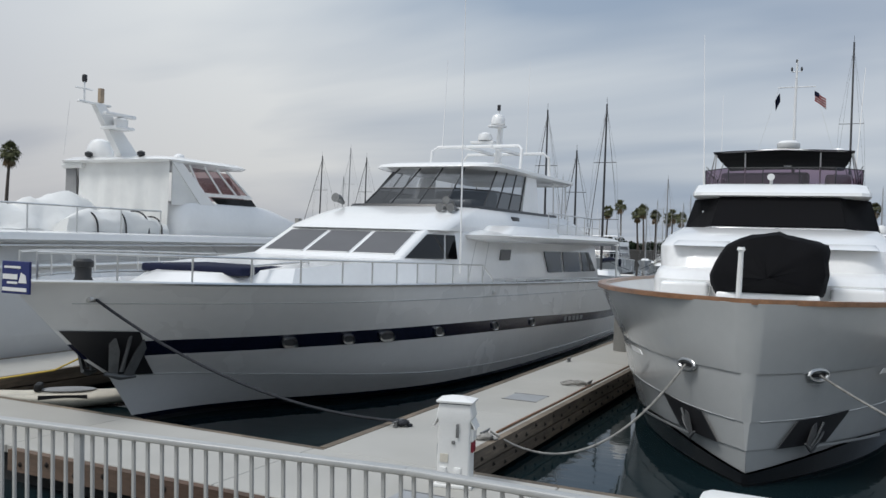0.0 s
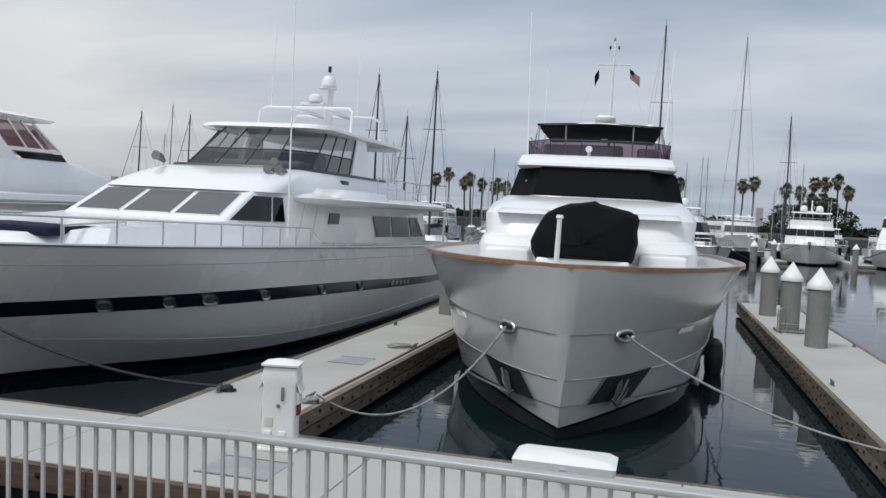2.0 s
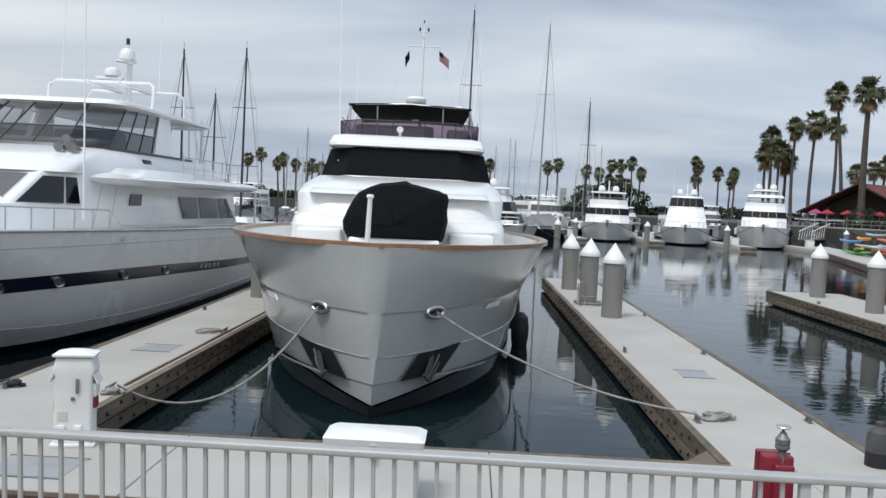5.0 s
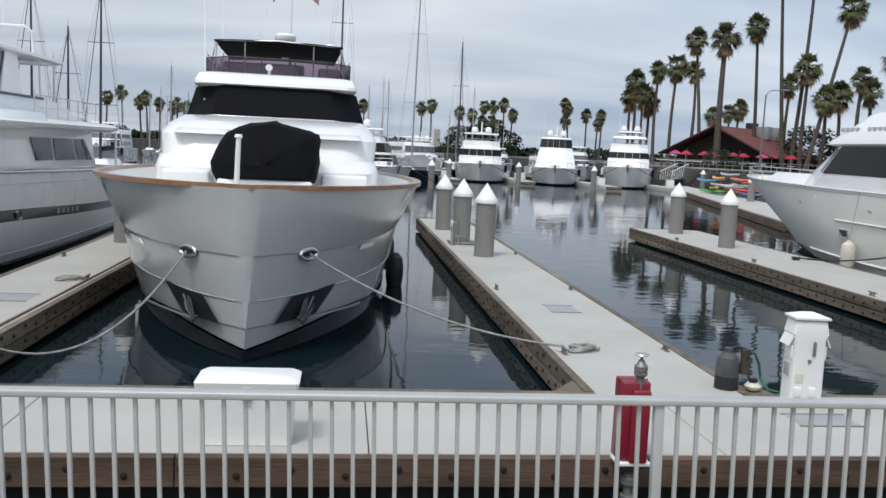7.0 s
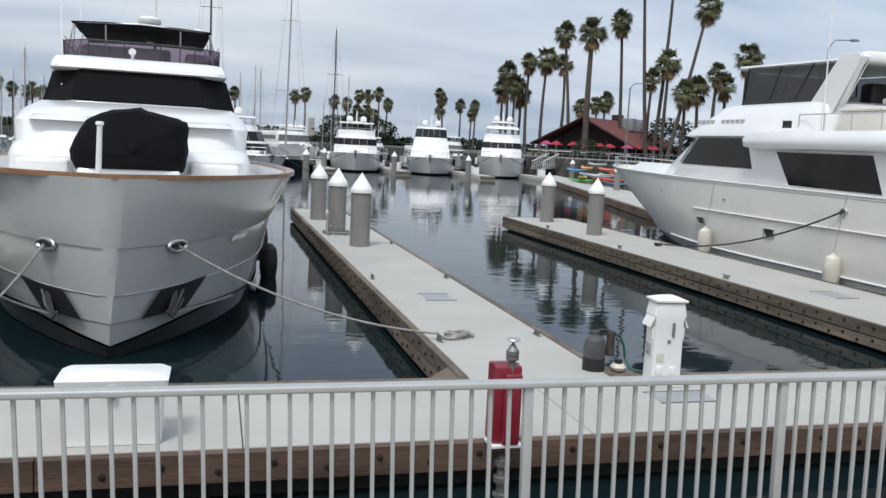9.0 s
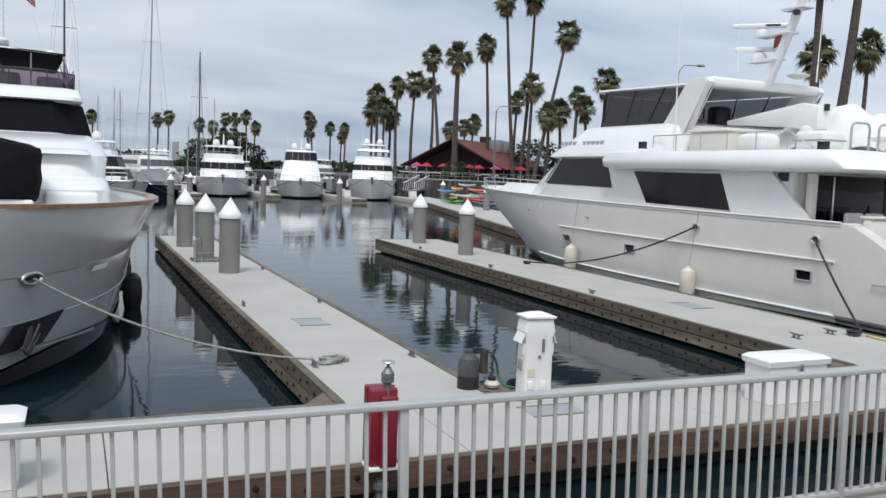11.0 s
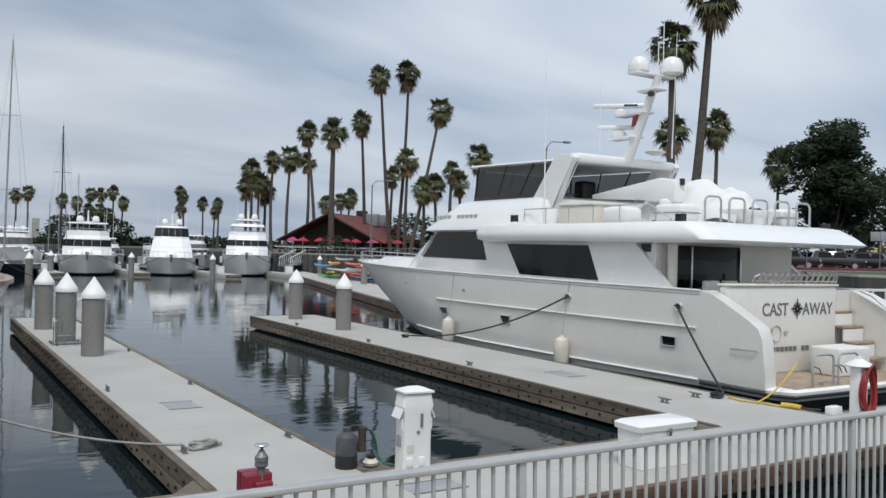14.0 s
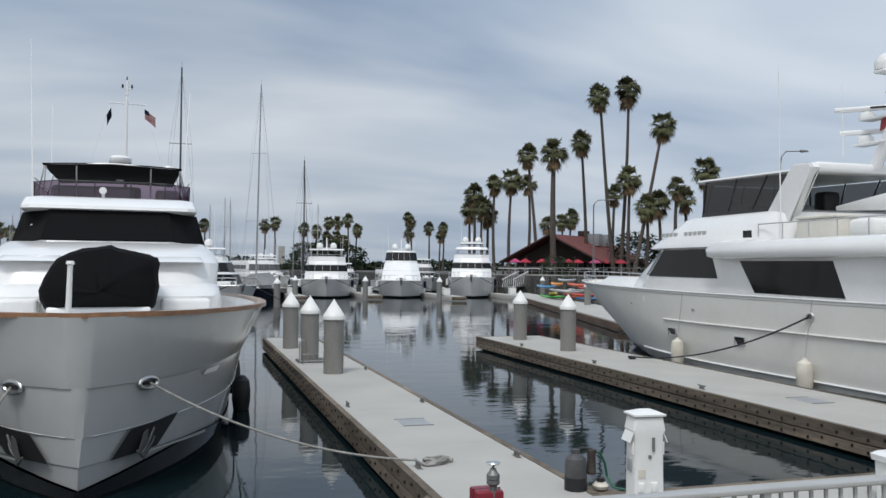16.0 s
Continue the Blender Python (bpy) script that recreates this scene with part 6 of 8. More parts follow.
def pedestal(at, rz):
    """White power pedestal: flared body, hood, lids, sockets."""
    root = thing("power_pedestal", (*at, 0), "white plastic dock power pedestal with sloped hood", "pedestal", "dock pedestals", rz=rz)
    part("foot", box(B(), (-.24, -.17, 0), (.24, .17, .04), .01), PVCWHITE, root)
    part("column", loft(B(), [rrect(.205, -.15, .15, .03, .03), rrect(.20, -.145, .145, .78, .03), rrect(.225, -.16, .16, .84, .03), rrect(.20, -.14, .14, .98, .03)]), PVCWHITE, root)
    part("hood", loft(B(), [rrect(.225, -.17, .17, 1.0, .015), rrect(.228, -.173, .173, 1.022, .015), rrect(.08, -.05, .05, 1.065, .02)]), PVCWHITE, root)
    part("lens", box(B(), (-.19, -.135, .975), (.19, .135, 1.0)), GREYPLASTIC, root, "grey light band under the hood")
    for s in (1, -1):
        part("flap", slab(B(), [(s * .205, -.13, .82), (s * .205, .13, .82), (s * .265, .13, .70), (s * .265, -.13, .70)], .012), PVCWHITE, root)
        part("side_lid", box(B(), (s * .20 - .015, -.1, .55), (s * .20 + .035, .1, .7), .012), PVCWHITE, root)
    part("handle", box(B(), (.03, -.175, .60), (.065, -.145, .76), .008), GALV, root)
    part("lock", box(B(), (-.02, -.165, .52), (.02, -.145, .56), .004), GALV, root)
    for x in (-.12, .06):
        sk = part("socket_lid", box(B(), (x - .045, -.175, .14), (x + .045, -.145, .25), .012), PVCWHITE, root)
    part("meter", box(B(), (-.225, -.06, .36), (-.2, .06, .5), .005), GREYPLASTIC, root)
    part("notice", box(B(), (-.16, -.157, .3), (-.06, -.149, .4)), OLDWHITE, root, "small pale notice")
    return root


pd1 = pedestal((-3.66, 8.58), 12)
pd1.scale = (.90, .92, .93)
copy_thing(pd1, pose(5.47, 8.74, 0, 0, 0, -5)).scale = (.88, .9, 1)
copy_thing(pd1, pose(-12.4, 8.5, 0, 0, 0, 6))
part("red_tag", box(B(), (.20, -.08, .42), (.235, .06, .54), .006), RED, pd1, "red plug cover")


def dock_box(at, w, d, hgt, rz=0):
    root = thing("dock_box", (*at, 0), "white fibreglass dock storage box with sloped lid", "dock box", "dock boxes", rz=rz)
    part("body", loft(B(), [rrect(w / 2 - .05, -d / 2 + .03, d / 2 - .03, .005, .03), rrect(w / 2 - .03, -d / 2 + .02, d / 2 - .02, hgt - .10, .03)]), PVCWHITE, root)
    part("lid", loft(B(), [rrect(w / 2, -d / 2, d / 2, hgt - .12, .03), rrect(w / 2 + .01, -d / 2 - .01, d / 2 + .01, hgt - .05, .03), rrect(w / 2 - .05, -d / 2 + .06, d / 2 - .03, hgt - .015, .04)]), PVCWHITE, root)
    part("hasp", box(B(), (-.03, -d / 2 - .02, hgt - .2), (.03, -d / 2 + .01, hgt - .09), .004), STEEL, root)
    return root


dock_box((-.44, 7.54), .88, .44, .62)
dock_box((8.60, 7.86), 1.02, .48, .60)

# standpipe with a red hose cabinet on the dock edge
hy = thing("hose_cabinet", (2.92, 7.1, -.48), "red steel fire hose cabinet with a grey standpipe valve", "hose cabinet")
z0 = .48
part("cabinet", box(B(), (-.135, -.17, z0 + .03), (.115, .06, z0 + .74), .02, 3), RED, hy)
part("cabinet_rib", box(B(), (-.055, -.225, z0 + .03), (.105, -.165, z0 + .68), .02, 3), RED, hy)
part("cabinet_seam", box(B(), (-.138, -.06, z0 + .04), (.118, -.052, z0 + .742)), FRAME, hy)
part("bottom_shelf", box(B(), (-.15, -.21, z0), (.15, .02, z0 + .03), .006), PVCWHITE, hy)
part("standpipe", cyl(B(), (0.02, -.14, z0 + .66), (0.02, -.14, z0 + .88), .032, n=12), GALV, hy)
part("valve", lathe(B(), [(.035, 0), (.058, .02), (.058, .05), (.048, .055), (.058, .06), (.058, .10), (.04, .12), (.025, .15), (.012, .16), (.012, .20), (0, .20)], (0.02, -.14, z0 + .78), 14), GALV, hy)
part("valve_wheel", lathe(B(), [(0, 0), (.058, 0), (.064, .008), (.058, .016), (0, .016)], (0.02, -.14, z0 + .97), 14), STEEL, hy)
part("feed_pipe", tube(B(), [(0, -.10, z0 - .9), (0, -.10, z0 - .10)], .045, 12), GALV, hy)
for z in (-.2, -.36, -.52):
    part("pipe_collar", lathe(B(), [(.045, 0), (.075, .01), (.075, .06), (.045, .07)], (0, -.10, z0 + z), 14), GALV, hy)

# water filter cylinder with its fittings
CYLGREY = mat("scuffed_grey_cylinder", (0.07, 0.07, 0.072), 0.55, var=0.2, scale=6, bump=0.002)
tk = thing("filter_tank", (4.92, 9.42, 0), "dark grey water filter cylinder standing on the finger", "tank")
part("tank", lathe(B(), [(.12, 0), (.135, .02), (.135, .30), (.12, .38), (.07, .43), (.05, .44), (.05, .49), (0, .5)], n=18), CYLGREY, tk)
part("band", lathe(B(), [(.138, .0), (.138, .16)], n=18), BLACKRUB, tk)
part("canister", lathe(B(), [(.05, .18), (.055, .2), (.05, .42), (.06, .44), (.06, .48), (0, .49)], (.20, -.02, 0), 12), TRUNK, tk)
part("pipe", tube(B(), [(.0, 0, .48), (.1, 0, .5), (.2, -.02, .48)], .02, 6), BLACKRUB, tk)
part("hose", tube(B(), [(.22, 0, .46), (.34, .02, .42), (.42, .05, .28), (.45, .05, .12), (.47, -.1, .02), (.58, -.25, .015), (.66, -.3, .02)], .016, 6), GREENHOSE, tk)
bk = thing("hose_fitting", (5.22, 9.35, 0), "small yellow and black hose fitting on the dock", "fitting")
part("bowl", lathe(B(), [(0, 0), (.08, .01), (.1, .05), (.07, .09), (0, .10)], n=12), OLDWHITE, bk)
part("knob", lathe(B(), [(0, .09), (.05, .1), (.05, .14), (0, .15)], n=10), BLACKRUB, bk)


def vault(x0, y0, x1, y1):
    root = thing("utility_hatch", ((x0 + x1) / 2, (y0 + y1) / 2, 0), "grey utility hatch set into the dock deck", "hatch", "dock hatches", "structure")
    dx, dy = (x1 - x0) / 2, (y1 - y0) / 2
    part("plate", box(B(), (-dx, -dy, -.02), (dx, dy, .006), .004, 1), GREYPLASTIC, root)
    for s in (1, -1):
        part("hatch_edge", box(B(), (-dx - .02, s * dy - .012, -.02), (dx + .02, s * dy + .012, .010)), GALV, root)


vault(3.92, 13.95, 4.42, 14.6)
vault(12.55, 14.3, 13.05, 15.1)
vault(5.1, 8.02, 5.78, 8.42)
vault(-4.05, 7.5, -3.3, 8.1)
vault(-5.15, 13.75, -4.55, 14.4)


def cleat(at, rz):
    root = thing("cleat", (*at, 0.0), "galvanised horn cleat bolted to the dock", "cleat", "dock cleats", rz=rz)
    part("horn", tube(B(), [(0, -.16, .085), (0, -.08, .075), (0, .08, .075), (0, .16, .085)], [.012, .02, .02, .012], 8), GALV, root)
    for y in (-.05, .05):
        part("leg", box(B(), (-.02, y - .018, 0), (.02, y + .018, .075), .006), GALV, root)
    part("base", box(B(), (-.03, -.1, 0), (.03, .1, .014), .004), GALV, root)
    return root


c0 = cleat((3.36, 16.2), 0)
for x, y in ((4.9, 11.3), (4.9, 16.4), (4.9, 22.0), (3.36, 11.0), (11.55, 16.7), (12.16, 11.1), (11.55, 22.0), (13.2, 22.8), (13.2, 11.3), (-4.25, 16.0), (-4.28, 10.9), (-5.6, 10.8), (-5.6, 19.0), (11.55, 27.5)):
    copy_thing(c0, pose(x, y, 0))


# ---- lines and cables ----
def sagging(p0, p1, sag, n=18):
    a, b = Vector(p0), Vector(p1)
    return [a.lerp(b, i / n) - Vector((0, 0, sag * 4 * (i / n) * (1 - i / n))) for i in range(n + 1)]


def line(name, pts, r, m, label, cat="rope", seg=6):
    # the line lies on the dock where it would sink into it
    ob = part(name, tube(B(), pts, r, seg), m)
    return tagged(ob, label, cat)


def world_of(root, p):
    return root.matrix_world @ (Vector(p) + Vector((0, 0, W)))


bpy.context.view_layer.update()
f1 = world_of(y1, h1.point(1, .030, 1, .06) + Vector((0, 0, .06)))
line("mooring_line", sagging(f1, (-5.62, 10.8, .08), .36), .022, ROPEDARK, "dark mooring line from the bow to a dock cleat")
cl = world_of(y2, h2.between(1, .06, h2.t_at(1, .60), -1, .04))
cr = world_of(y2, h2.between(1, .06, h2.t_at(1, .60), 1, .04))
line("mooring_line", sagging(cl, (-4.2, 10.9, .09), .72), .017, ROPE, "pale grey mooring line from the bow to the dock")
line("mooring_line", sagging(cr, (3.36, 11.05, .09), .24), .017, ROPE, "pale grey mooring line from the bow to the dock")


def coil(at, r, turns, m, label, sx=1.5, rope_r=.022):
    pts = []
    for i in range(turns * 14 + 1):
        a = 2 * math.pi * i / 14
        k = r * (.75 + .25 * math.sin(i * .9)) * (1 - .10 * (i // 14))
        pts.append((at[0] + k * math.cos(a) * sx + .05 * math.sin(i * .37), at[1] + k * math.sin(a), rope_r + .016 * (i / 14) + .01 * math.sin(i * 1.9)))
    line("rope_coil", pts, rope_r, m, label, "rope")


coil((3.66, 11.15), .16, 4, ROPE, "loose coil of pale rope on the finger dock", 1.7)
coil((-4.5, 15.9), .20, 3, ROPE, "loose coil of pale rope on the finger dock", 1.6)
coil((-5.55, 10.85), .10, 4, ROPEDARK, "dark rope wrapped round a cleat", 1.2)
coil((-4.2, 10.75), .11, 3, ROPE, "pale rope wrapped round a cleat", 1.3)
line("hose_on_dock", [(-4.22, 11.2 + i * .55, .02 + .004 * math.sin(i)) for i in range(17)], .018, TEAK, "brown hose lying along the dock edge", "hose")
c3 = lambda y, k, f, out=.05: world_of(y3, h3.between(k, f, h3.t_at(k, y), -1, out))
line("mooring_line", sagging(c3(17.54, 0, .48), (13.22, 22.7, .08), .35), .024, ROPEDARK, "dark mooring line from the hull to the dock")
line("mooring_line", sagging(c3(13.55, 0, .48), (13.80, 11.12, .05), .06), .026, ROPEDARK, "dark stern mooring line to the dock")
coil((13.2, 22.8), .12, 4, ROPEDARK, "dark rope wrapped round a dock cleat", 1.2)
coil((13.6, 11.12), .20, 4, ROPEDARK, "flat dark coil of rope on the dock", 1.2, .02)
line("shore_cable", [(13.72, 10.95, .02), (13.65, 10.6, .02), (13.78, 10.2, .02), (13.84, 9.85, .02)], .018, YELLOW, "yellow shore power cable on the dock", "cable")
line("shore_cable", sagging((16.0, 11.1, .55), (13.72, 10.3, .02), .12), .018, YELLOW, "yellow shore power cable to the boat", "cable")
line("cable_plug", [(13.84, 9.85, .05), (13.88, 9.68, .06), (13.92, 9.5, .05)], .045, YELLOW, "yellow shore power plug", "plug", 10)
line("cable_tail", [(13.92, 9.5, .05), (13.96, 9.35, .04), (14.05, 9.2, .05)], .022, BLACKRUB, "black power cable tail on the dock", "cable")
ob = part("junction_box", box(B(), (13.98, 8.92, 0), (14.26, 9.08, .15), .02), PVCWHITE)
tagged(ob, "small white junction box on the dock", "box")

# hose post with red hose
hp = thing("hose_post", (14.45, 8.75, 0), "white dock post with a coiled red hose", "hose post")
part("post", box(B(), (-.12, -.10, 0), (.12, .10, .86), .02), PVCWHITE, hp)
part("cap", lathe(B(), [(.22, .86), (.24, .88), (.2, .92), (.1, .97), (.06, 1.0), (.06, 1.03), (0, 1.04)], n=16), PVCWHITE, hp)
for i in range(9):
    a = .26 + .02 * math.sin(i * 2.1)
    pts = [(a * .62 * math.cos(q) + .012 * math.sin(i + q), -.13 - .014 * i + .02 * math.sin(q * 2 + i), .46 + (.36 + .012 * i) * math.sin(q)) for q in [2 * math.pi * k / 20 for k in range(21)]]
    part("hose_turn", tube(B(), pts, .016, 6, False), REDHOSE, hp, "turn of red hose" if i == 0 else "")

# kayak afloat by the left dock
ky = thing("kayak", (-12.4, 10.9, WATER_Z), "beige plastic kayak floating beside the dock", "kayak", rz=43)
rings = []
for i in range(15):
    v = i / 14 * 2 - 1
    w_ = .34 * (1 - abs(v) ** 2.2) + .02
    up_ = .10 * v * v
    rings.append([(v * 1.45, w_ * math.cos(a), .16 + up_ + (.13 if math.sin(a) > 0 else .20) * math.sin(a) * (1 - .4 * abs(v))) for a in [2 * math.pi * k / 14 for k in range(14)]])
part("hull", loft(B(), rings), OLDWHITE, ky, ang=60)
part("seat_well", lathe(B(), [(0, .285), (.28, .285), (.30, .30), (.27, .315)], n=18, sx=1.6, sy=.75), GREYPLASTIC, ky)
part("side_mark", box(B(), (-.45, -.335, .17), (.35, -.325, .25)), BLACKRUB, ky)
part("seat_back", box(B(), (-.55, -.16, .28), (-.42, .16, .42), .04), BLACKRUB, ky)
line("stern_line", sagging((-15.4, 11.6, 1.9), (-13.6, 9.6, .03), .08), .02, ROPEDARK, "dark mooring line from a stern to the dock")
line("loose_line", [(-13.55, 9.7, .02), (-13.1, 9.9, .05), (-12.4, 10.6, .2), (-11.8, 11.1, .6)], .018, YELLOW, "tan line lying across the dock")


# ---- land and distance ----
LAND_Z = 1.9
LANDMAT = mat("asphalt_and_earth", (0.075, 0.072, 0.068), 0.95, var=0.2, scale=0.05, fine=4, bump=0.01, stain=(0.10, 0.095, 0.085), stain_amt=0.5, stain_scale=0.02)
SEAWALL = mat("grey_sea_wall", (0.38, 0.37, 0.345), 0.9, var=0.12, scale=0.5, fine=10, bump=0.01, stain=(0.22, 0.21, 0.19), stain_amt=0.5)
GRASS = mat("mown_grass", (0.06, 0.085, 0.025), 0.9, var=0.3, scale=0.6, fine=20, bump=0.02)
shore = [(34.5, 97.5), (42.0, 91.0), (49.0, 72.0), (47.0, 42.0), (42.5, 26.5), (47.0, 15.0), (62.0, 6.0), (900, 6.0), (900, 2600), (-1600, 2600), (-1600, 230), (-140, 205), (20, 200), (32.0, 120.0)]
bm = B()
loft(bm, [[(x, y, -2.0) for x, y in shore], [(x, y, LAND_Z) for x, y in shore]])
tagged(part("ground", bm, LANDMAT), "flat harbour land with asphalt and earth", "ground", kind="structure")
for (a, b) in (((34.5, 97.5), (42.0, 91.0)), ((42.0, 91.0), (49.0, 72.0)), ((49.0, 72.0), (47.0, 42.0)), ((47.0, 42.0), (42.5, 26.5)), ((42.5, 26.5), (47.0, 15.0))):
    d = (Vector(b) - Vector(a)).normalized()
    nx = Vector((-d.y, d.x)) * -.25
    bm = B()
    loft(bm, [[(a[0], a[1], -1.2), (b[0], b[1], -1.2), (b[0], b[1], LAND_Z + .14), (a[0], a[1], LAND_Z + .14)], [(a[0] - nx.x, a[1] - nx.y, -1.2), (b[0] - nx.x, b[1] - nx.y, -1.2), (b[0] - nx.x, b[1] - nx.y, LAND_Z + .14), (a[0] - nx.x, a[1] - nx.y, LAND_Z + .14)]])
    tagged(part("wall_sea", bm, SEAWALL), "grey concrete sea wall", "sea wall", kind="structure")
bm = B()
box(bm, (43.5, 27.5, LAND_Z + .004), (120, 37, LAND_Z + .06), .02)
tagged(part("grass_strip", bm, GRASS), "mown grass verge beside the road", "grass", kind="structure")
bm = B()
box(bm, (46, 41.6, LAND_Z + .004), (130, 41.75, LAND_Z + .012))
tagged(part("road_line", bm, PVCWHITE), "white painted line on the road", "road marking", kind="structure")
bm = B()
box(bm, (56, 47.0, LAND_Z + .0), (80, 49.5, LAND_Z + .16), .03)
tagged(part("kerb_island", bm, RED), "red painted kerb round a planted island", "kerb", kind="structure")

# ---- palms ----
rng = random.Random(4)


def frond_mesh(bm, base, direction, length, droop, rr, ribs=12):
    """A fan leaf: a stalk and a fan of drooping blades."""
    d = direction.normalized()
    side = d.cross(Vector((0, 0, 1)))
    side = side.normalized() if side.length > .05 else Vector((1, 0, 0))
    upv = side.cross(d)
    hub = base + d * length * .45 + Vector((0, 0, -droop * .10))
    w = side * .018
    q = [bm.verts.new(v) for v in (base - w, base + w, hub + w, hub - w)]
    bm.faces.new(q)
    for i in range(ribs):
        a = (i / (ribs - 1) - .5) * 2.5
        dd = (d * math.cos(a) + side * math.sin(a) + upv * .12 * math.cos(a)).normalized()
        L = length * .60 * (1 - .16 * abs(a)) * rr.uniform(.8, 1.12)
        m1 = hub + dd * L * .55 + Vector((0, 0, -droop * .10))
        tip = hub + dd * L * .92 + Vector((0, 0, -droop * .55 * rr.uniform(.6, 1.4)))
        s = dd.cross(upv).normalized() * length * .042
        v = [bm.verts.new(x) for x in (hub, m1 - s, tip, m1 + s)]
        bm.faces.new(v)


def palm_kind(seed, crown=1.85, n=66, skirt=52):
    rr = random.Random(seed)
    cr, sk = B(), B()
    for i in range(n):
        az = rr.uniform(0, 2 * math.pi)
        el = rr.uniform(-.75, 1.35)
        d = Vector((math.cos(az) * math.cos(el), math.sin(az) * math.cos(el), math.sin(el)))
        frond_mesh(cr, Vector((0, 0, rr.uniform(-.25, .15))), d, crown * rr.uniform(.8, 1.12), .7 * crown * (.45 if el > .6 else .8), rr)
    for i in range(skirt):
        az = rr.uniform(0, 2 * math.pi)
        el = rr.uniform(-1.35, -.8)
        d = Vector((math.cos(az) * math.cos(el), math.sin(az) * math.cos(el), math.sin(el)))
        frond_mesh(sk, Vector((0, 0, -.3 - rr.uniform(0, .5))), d, crown * rr.uniform(.5, .95), .8, rr, 8)
    out = []
    for bm, nm, m in ((cr, "crown", FROND), (sk, "skirt", SKIRT)):
        me = bpy.data.meshes.new(nm)
        bm.to_mesh(me)
        bm.free()
        me.materials.append(m)
        out.append(me)
    return out


KINDS = [palm_kind(s) for s in range(5)]


def palm(x, y, top, size=1.0, lean=0.0, thick=.24, seed=0, curve=0.0):
    """A tall fan palm with a slender, slightly bent trunk."""
    root = thing("palm_tree", (x, y, LAND_Z), "tall fan palm with a slender bare trunk", "palm tree", "harbour palms")
    hgt = top - LAND_Z
    pts, rs = [], []
    for i in range(9):
        v = i / 8
        pts.append((-lean * (1 - v) + curve * math.sin(math.pi * v), .15 * math.sin(v * 4 + seed), hgt * v))
        rs.append(thick * (1.35 - .5 * v if v < .12 else 1.1 - .45 * v))
    part("trunk", tube(B(), pts, rs, 9), TRUNK, root, ang=60)
    cm, sm = KINDS[seed % 5]
    for nm, me in (("crown", cm), ("skirt", sm)):
        o = new(nm, me)
        o.parent = root
        o.matrix_basis = Matrix.Translation((0, 0, hgt)) @ Matrix.Rotation(seed * 1.3, 4, "Z") @ Matrix.Scale(size, 4)
    return root


NEAR = [(51.7, 100, 25.5, 1.05, -2.2), (57, 102, 27, 1.2, 1.0), (58.1, 95, 21.3, 1.1, 4.0), (47.6, 105, 18.6, 1.2, 0), (46.7, 112, 19.1, 1.0, -1.5), (53.1, 108, 20.7, 1.05, -.8),
        (46.5, 125, 16.1, .95, 0), (48.1, 122, 16.6, 1.15, .3), (50.1, 120, 15.8, .9, 0), (44.8, 130, 14.9, 1.1, 0), (44.9, 126, 12.6, 1.1, 0), (45.8, 135, 12.5, 1.1, 0), (46.4, 128, 11.6, 1.1, .3),
        (56.1, 100, 14.9, 1.1, 0), (59.3, 110, 13.7, .9, 0), (55.8, 95, 10.8, 1.0, 0), (59.3, 98, 11.6, 1.1, 0), (57.7, 85, 14.4, 1.05, 0), (55.8, 88, 12.6, .8, 0), (59.4, 92, 11.7, .9, 0),
        (70.1, 60, 16.4, 1.1, 0), (66, 62, 15.6, 1.15, .2), (49.0, 46, 19.0, 1.2, .2), (51.0, 44, 22.5, 1.25, 2.6), (100.4, 75, 15.9, 1.5, 0), (71.5, 150, 12.8, 1.1, 0), (66.5, 150, 11.4, 1.0, 0), (74, 160, 12.7, 1.0, 0)]
for i, (x, y, z, s, ln) in enumerate(NEAR):
    palm(x, y, z, s, ln, .42 if i in (3,) else (.36 if i in (22, 23) else .25), i, .25 * math.sin(i * 1.7))
FAR = [(20.3, 13.3), (18.6, 12.9), (27.8, 12.2), (30.6, 11.7), (32.8, 10.1), (34.2, 14.1), (36.2, 14.0), (38.4, 14.6), (40.4, 12.1), (52.7, 15.2), (55.1, 14.4), (54.2, 11.5), (58.8, 13.0), (62.0, 12.9), (63.5, 11.2),
       (-55.2, 11.6), (-51.5, 12.8), (-46.8, 10.7), (-45.0, 11.6), (-43.5, 10.6), (-39.9, 10.0), (-38.6, 10.6), (-36.2, 9.8), (-34.4, 9.4), (4.4, 12.7), (35.6, 10.4), (37.2, 9.2)]
for i, (x, z) in enumerate(FAR):
    palm(x, 203 + (i * 7) % 9, z, .95, .4 * math.sin(i), .24, i + 2, .2 * math.sin(i * 2.1))
for i, (x, z) in enumerate(((-138.9, 8.6), (-136.6, 9.2), (-131.1, 9.5), (-126.4, 9.8))):
    palm(x, 215, z, 1.5, 0, .4, i)
palm(-282, 214, 31, 2.6, 1.5, .7, 3)


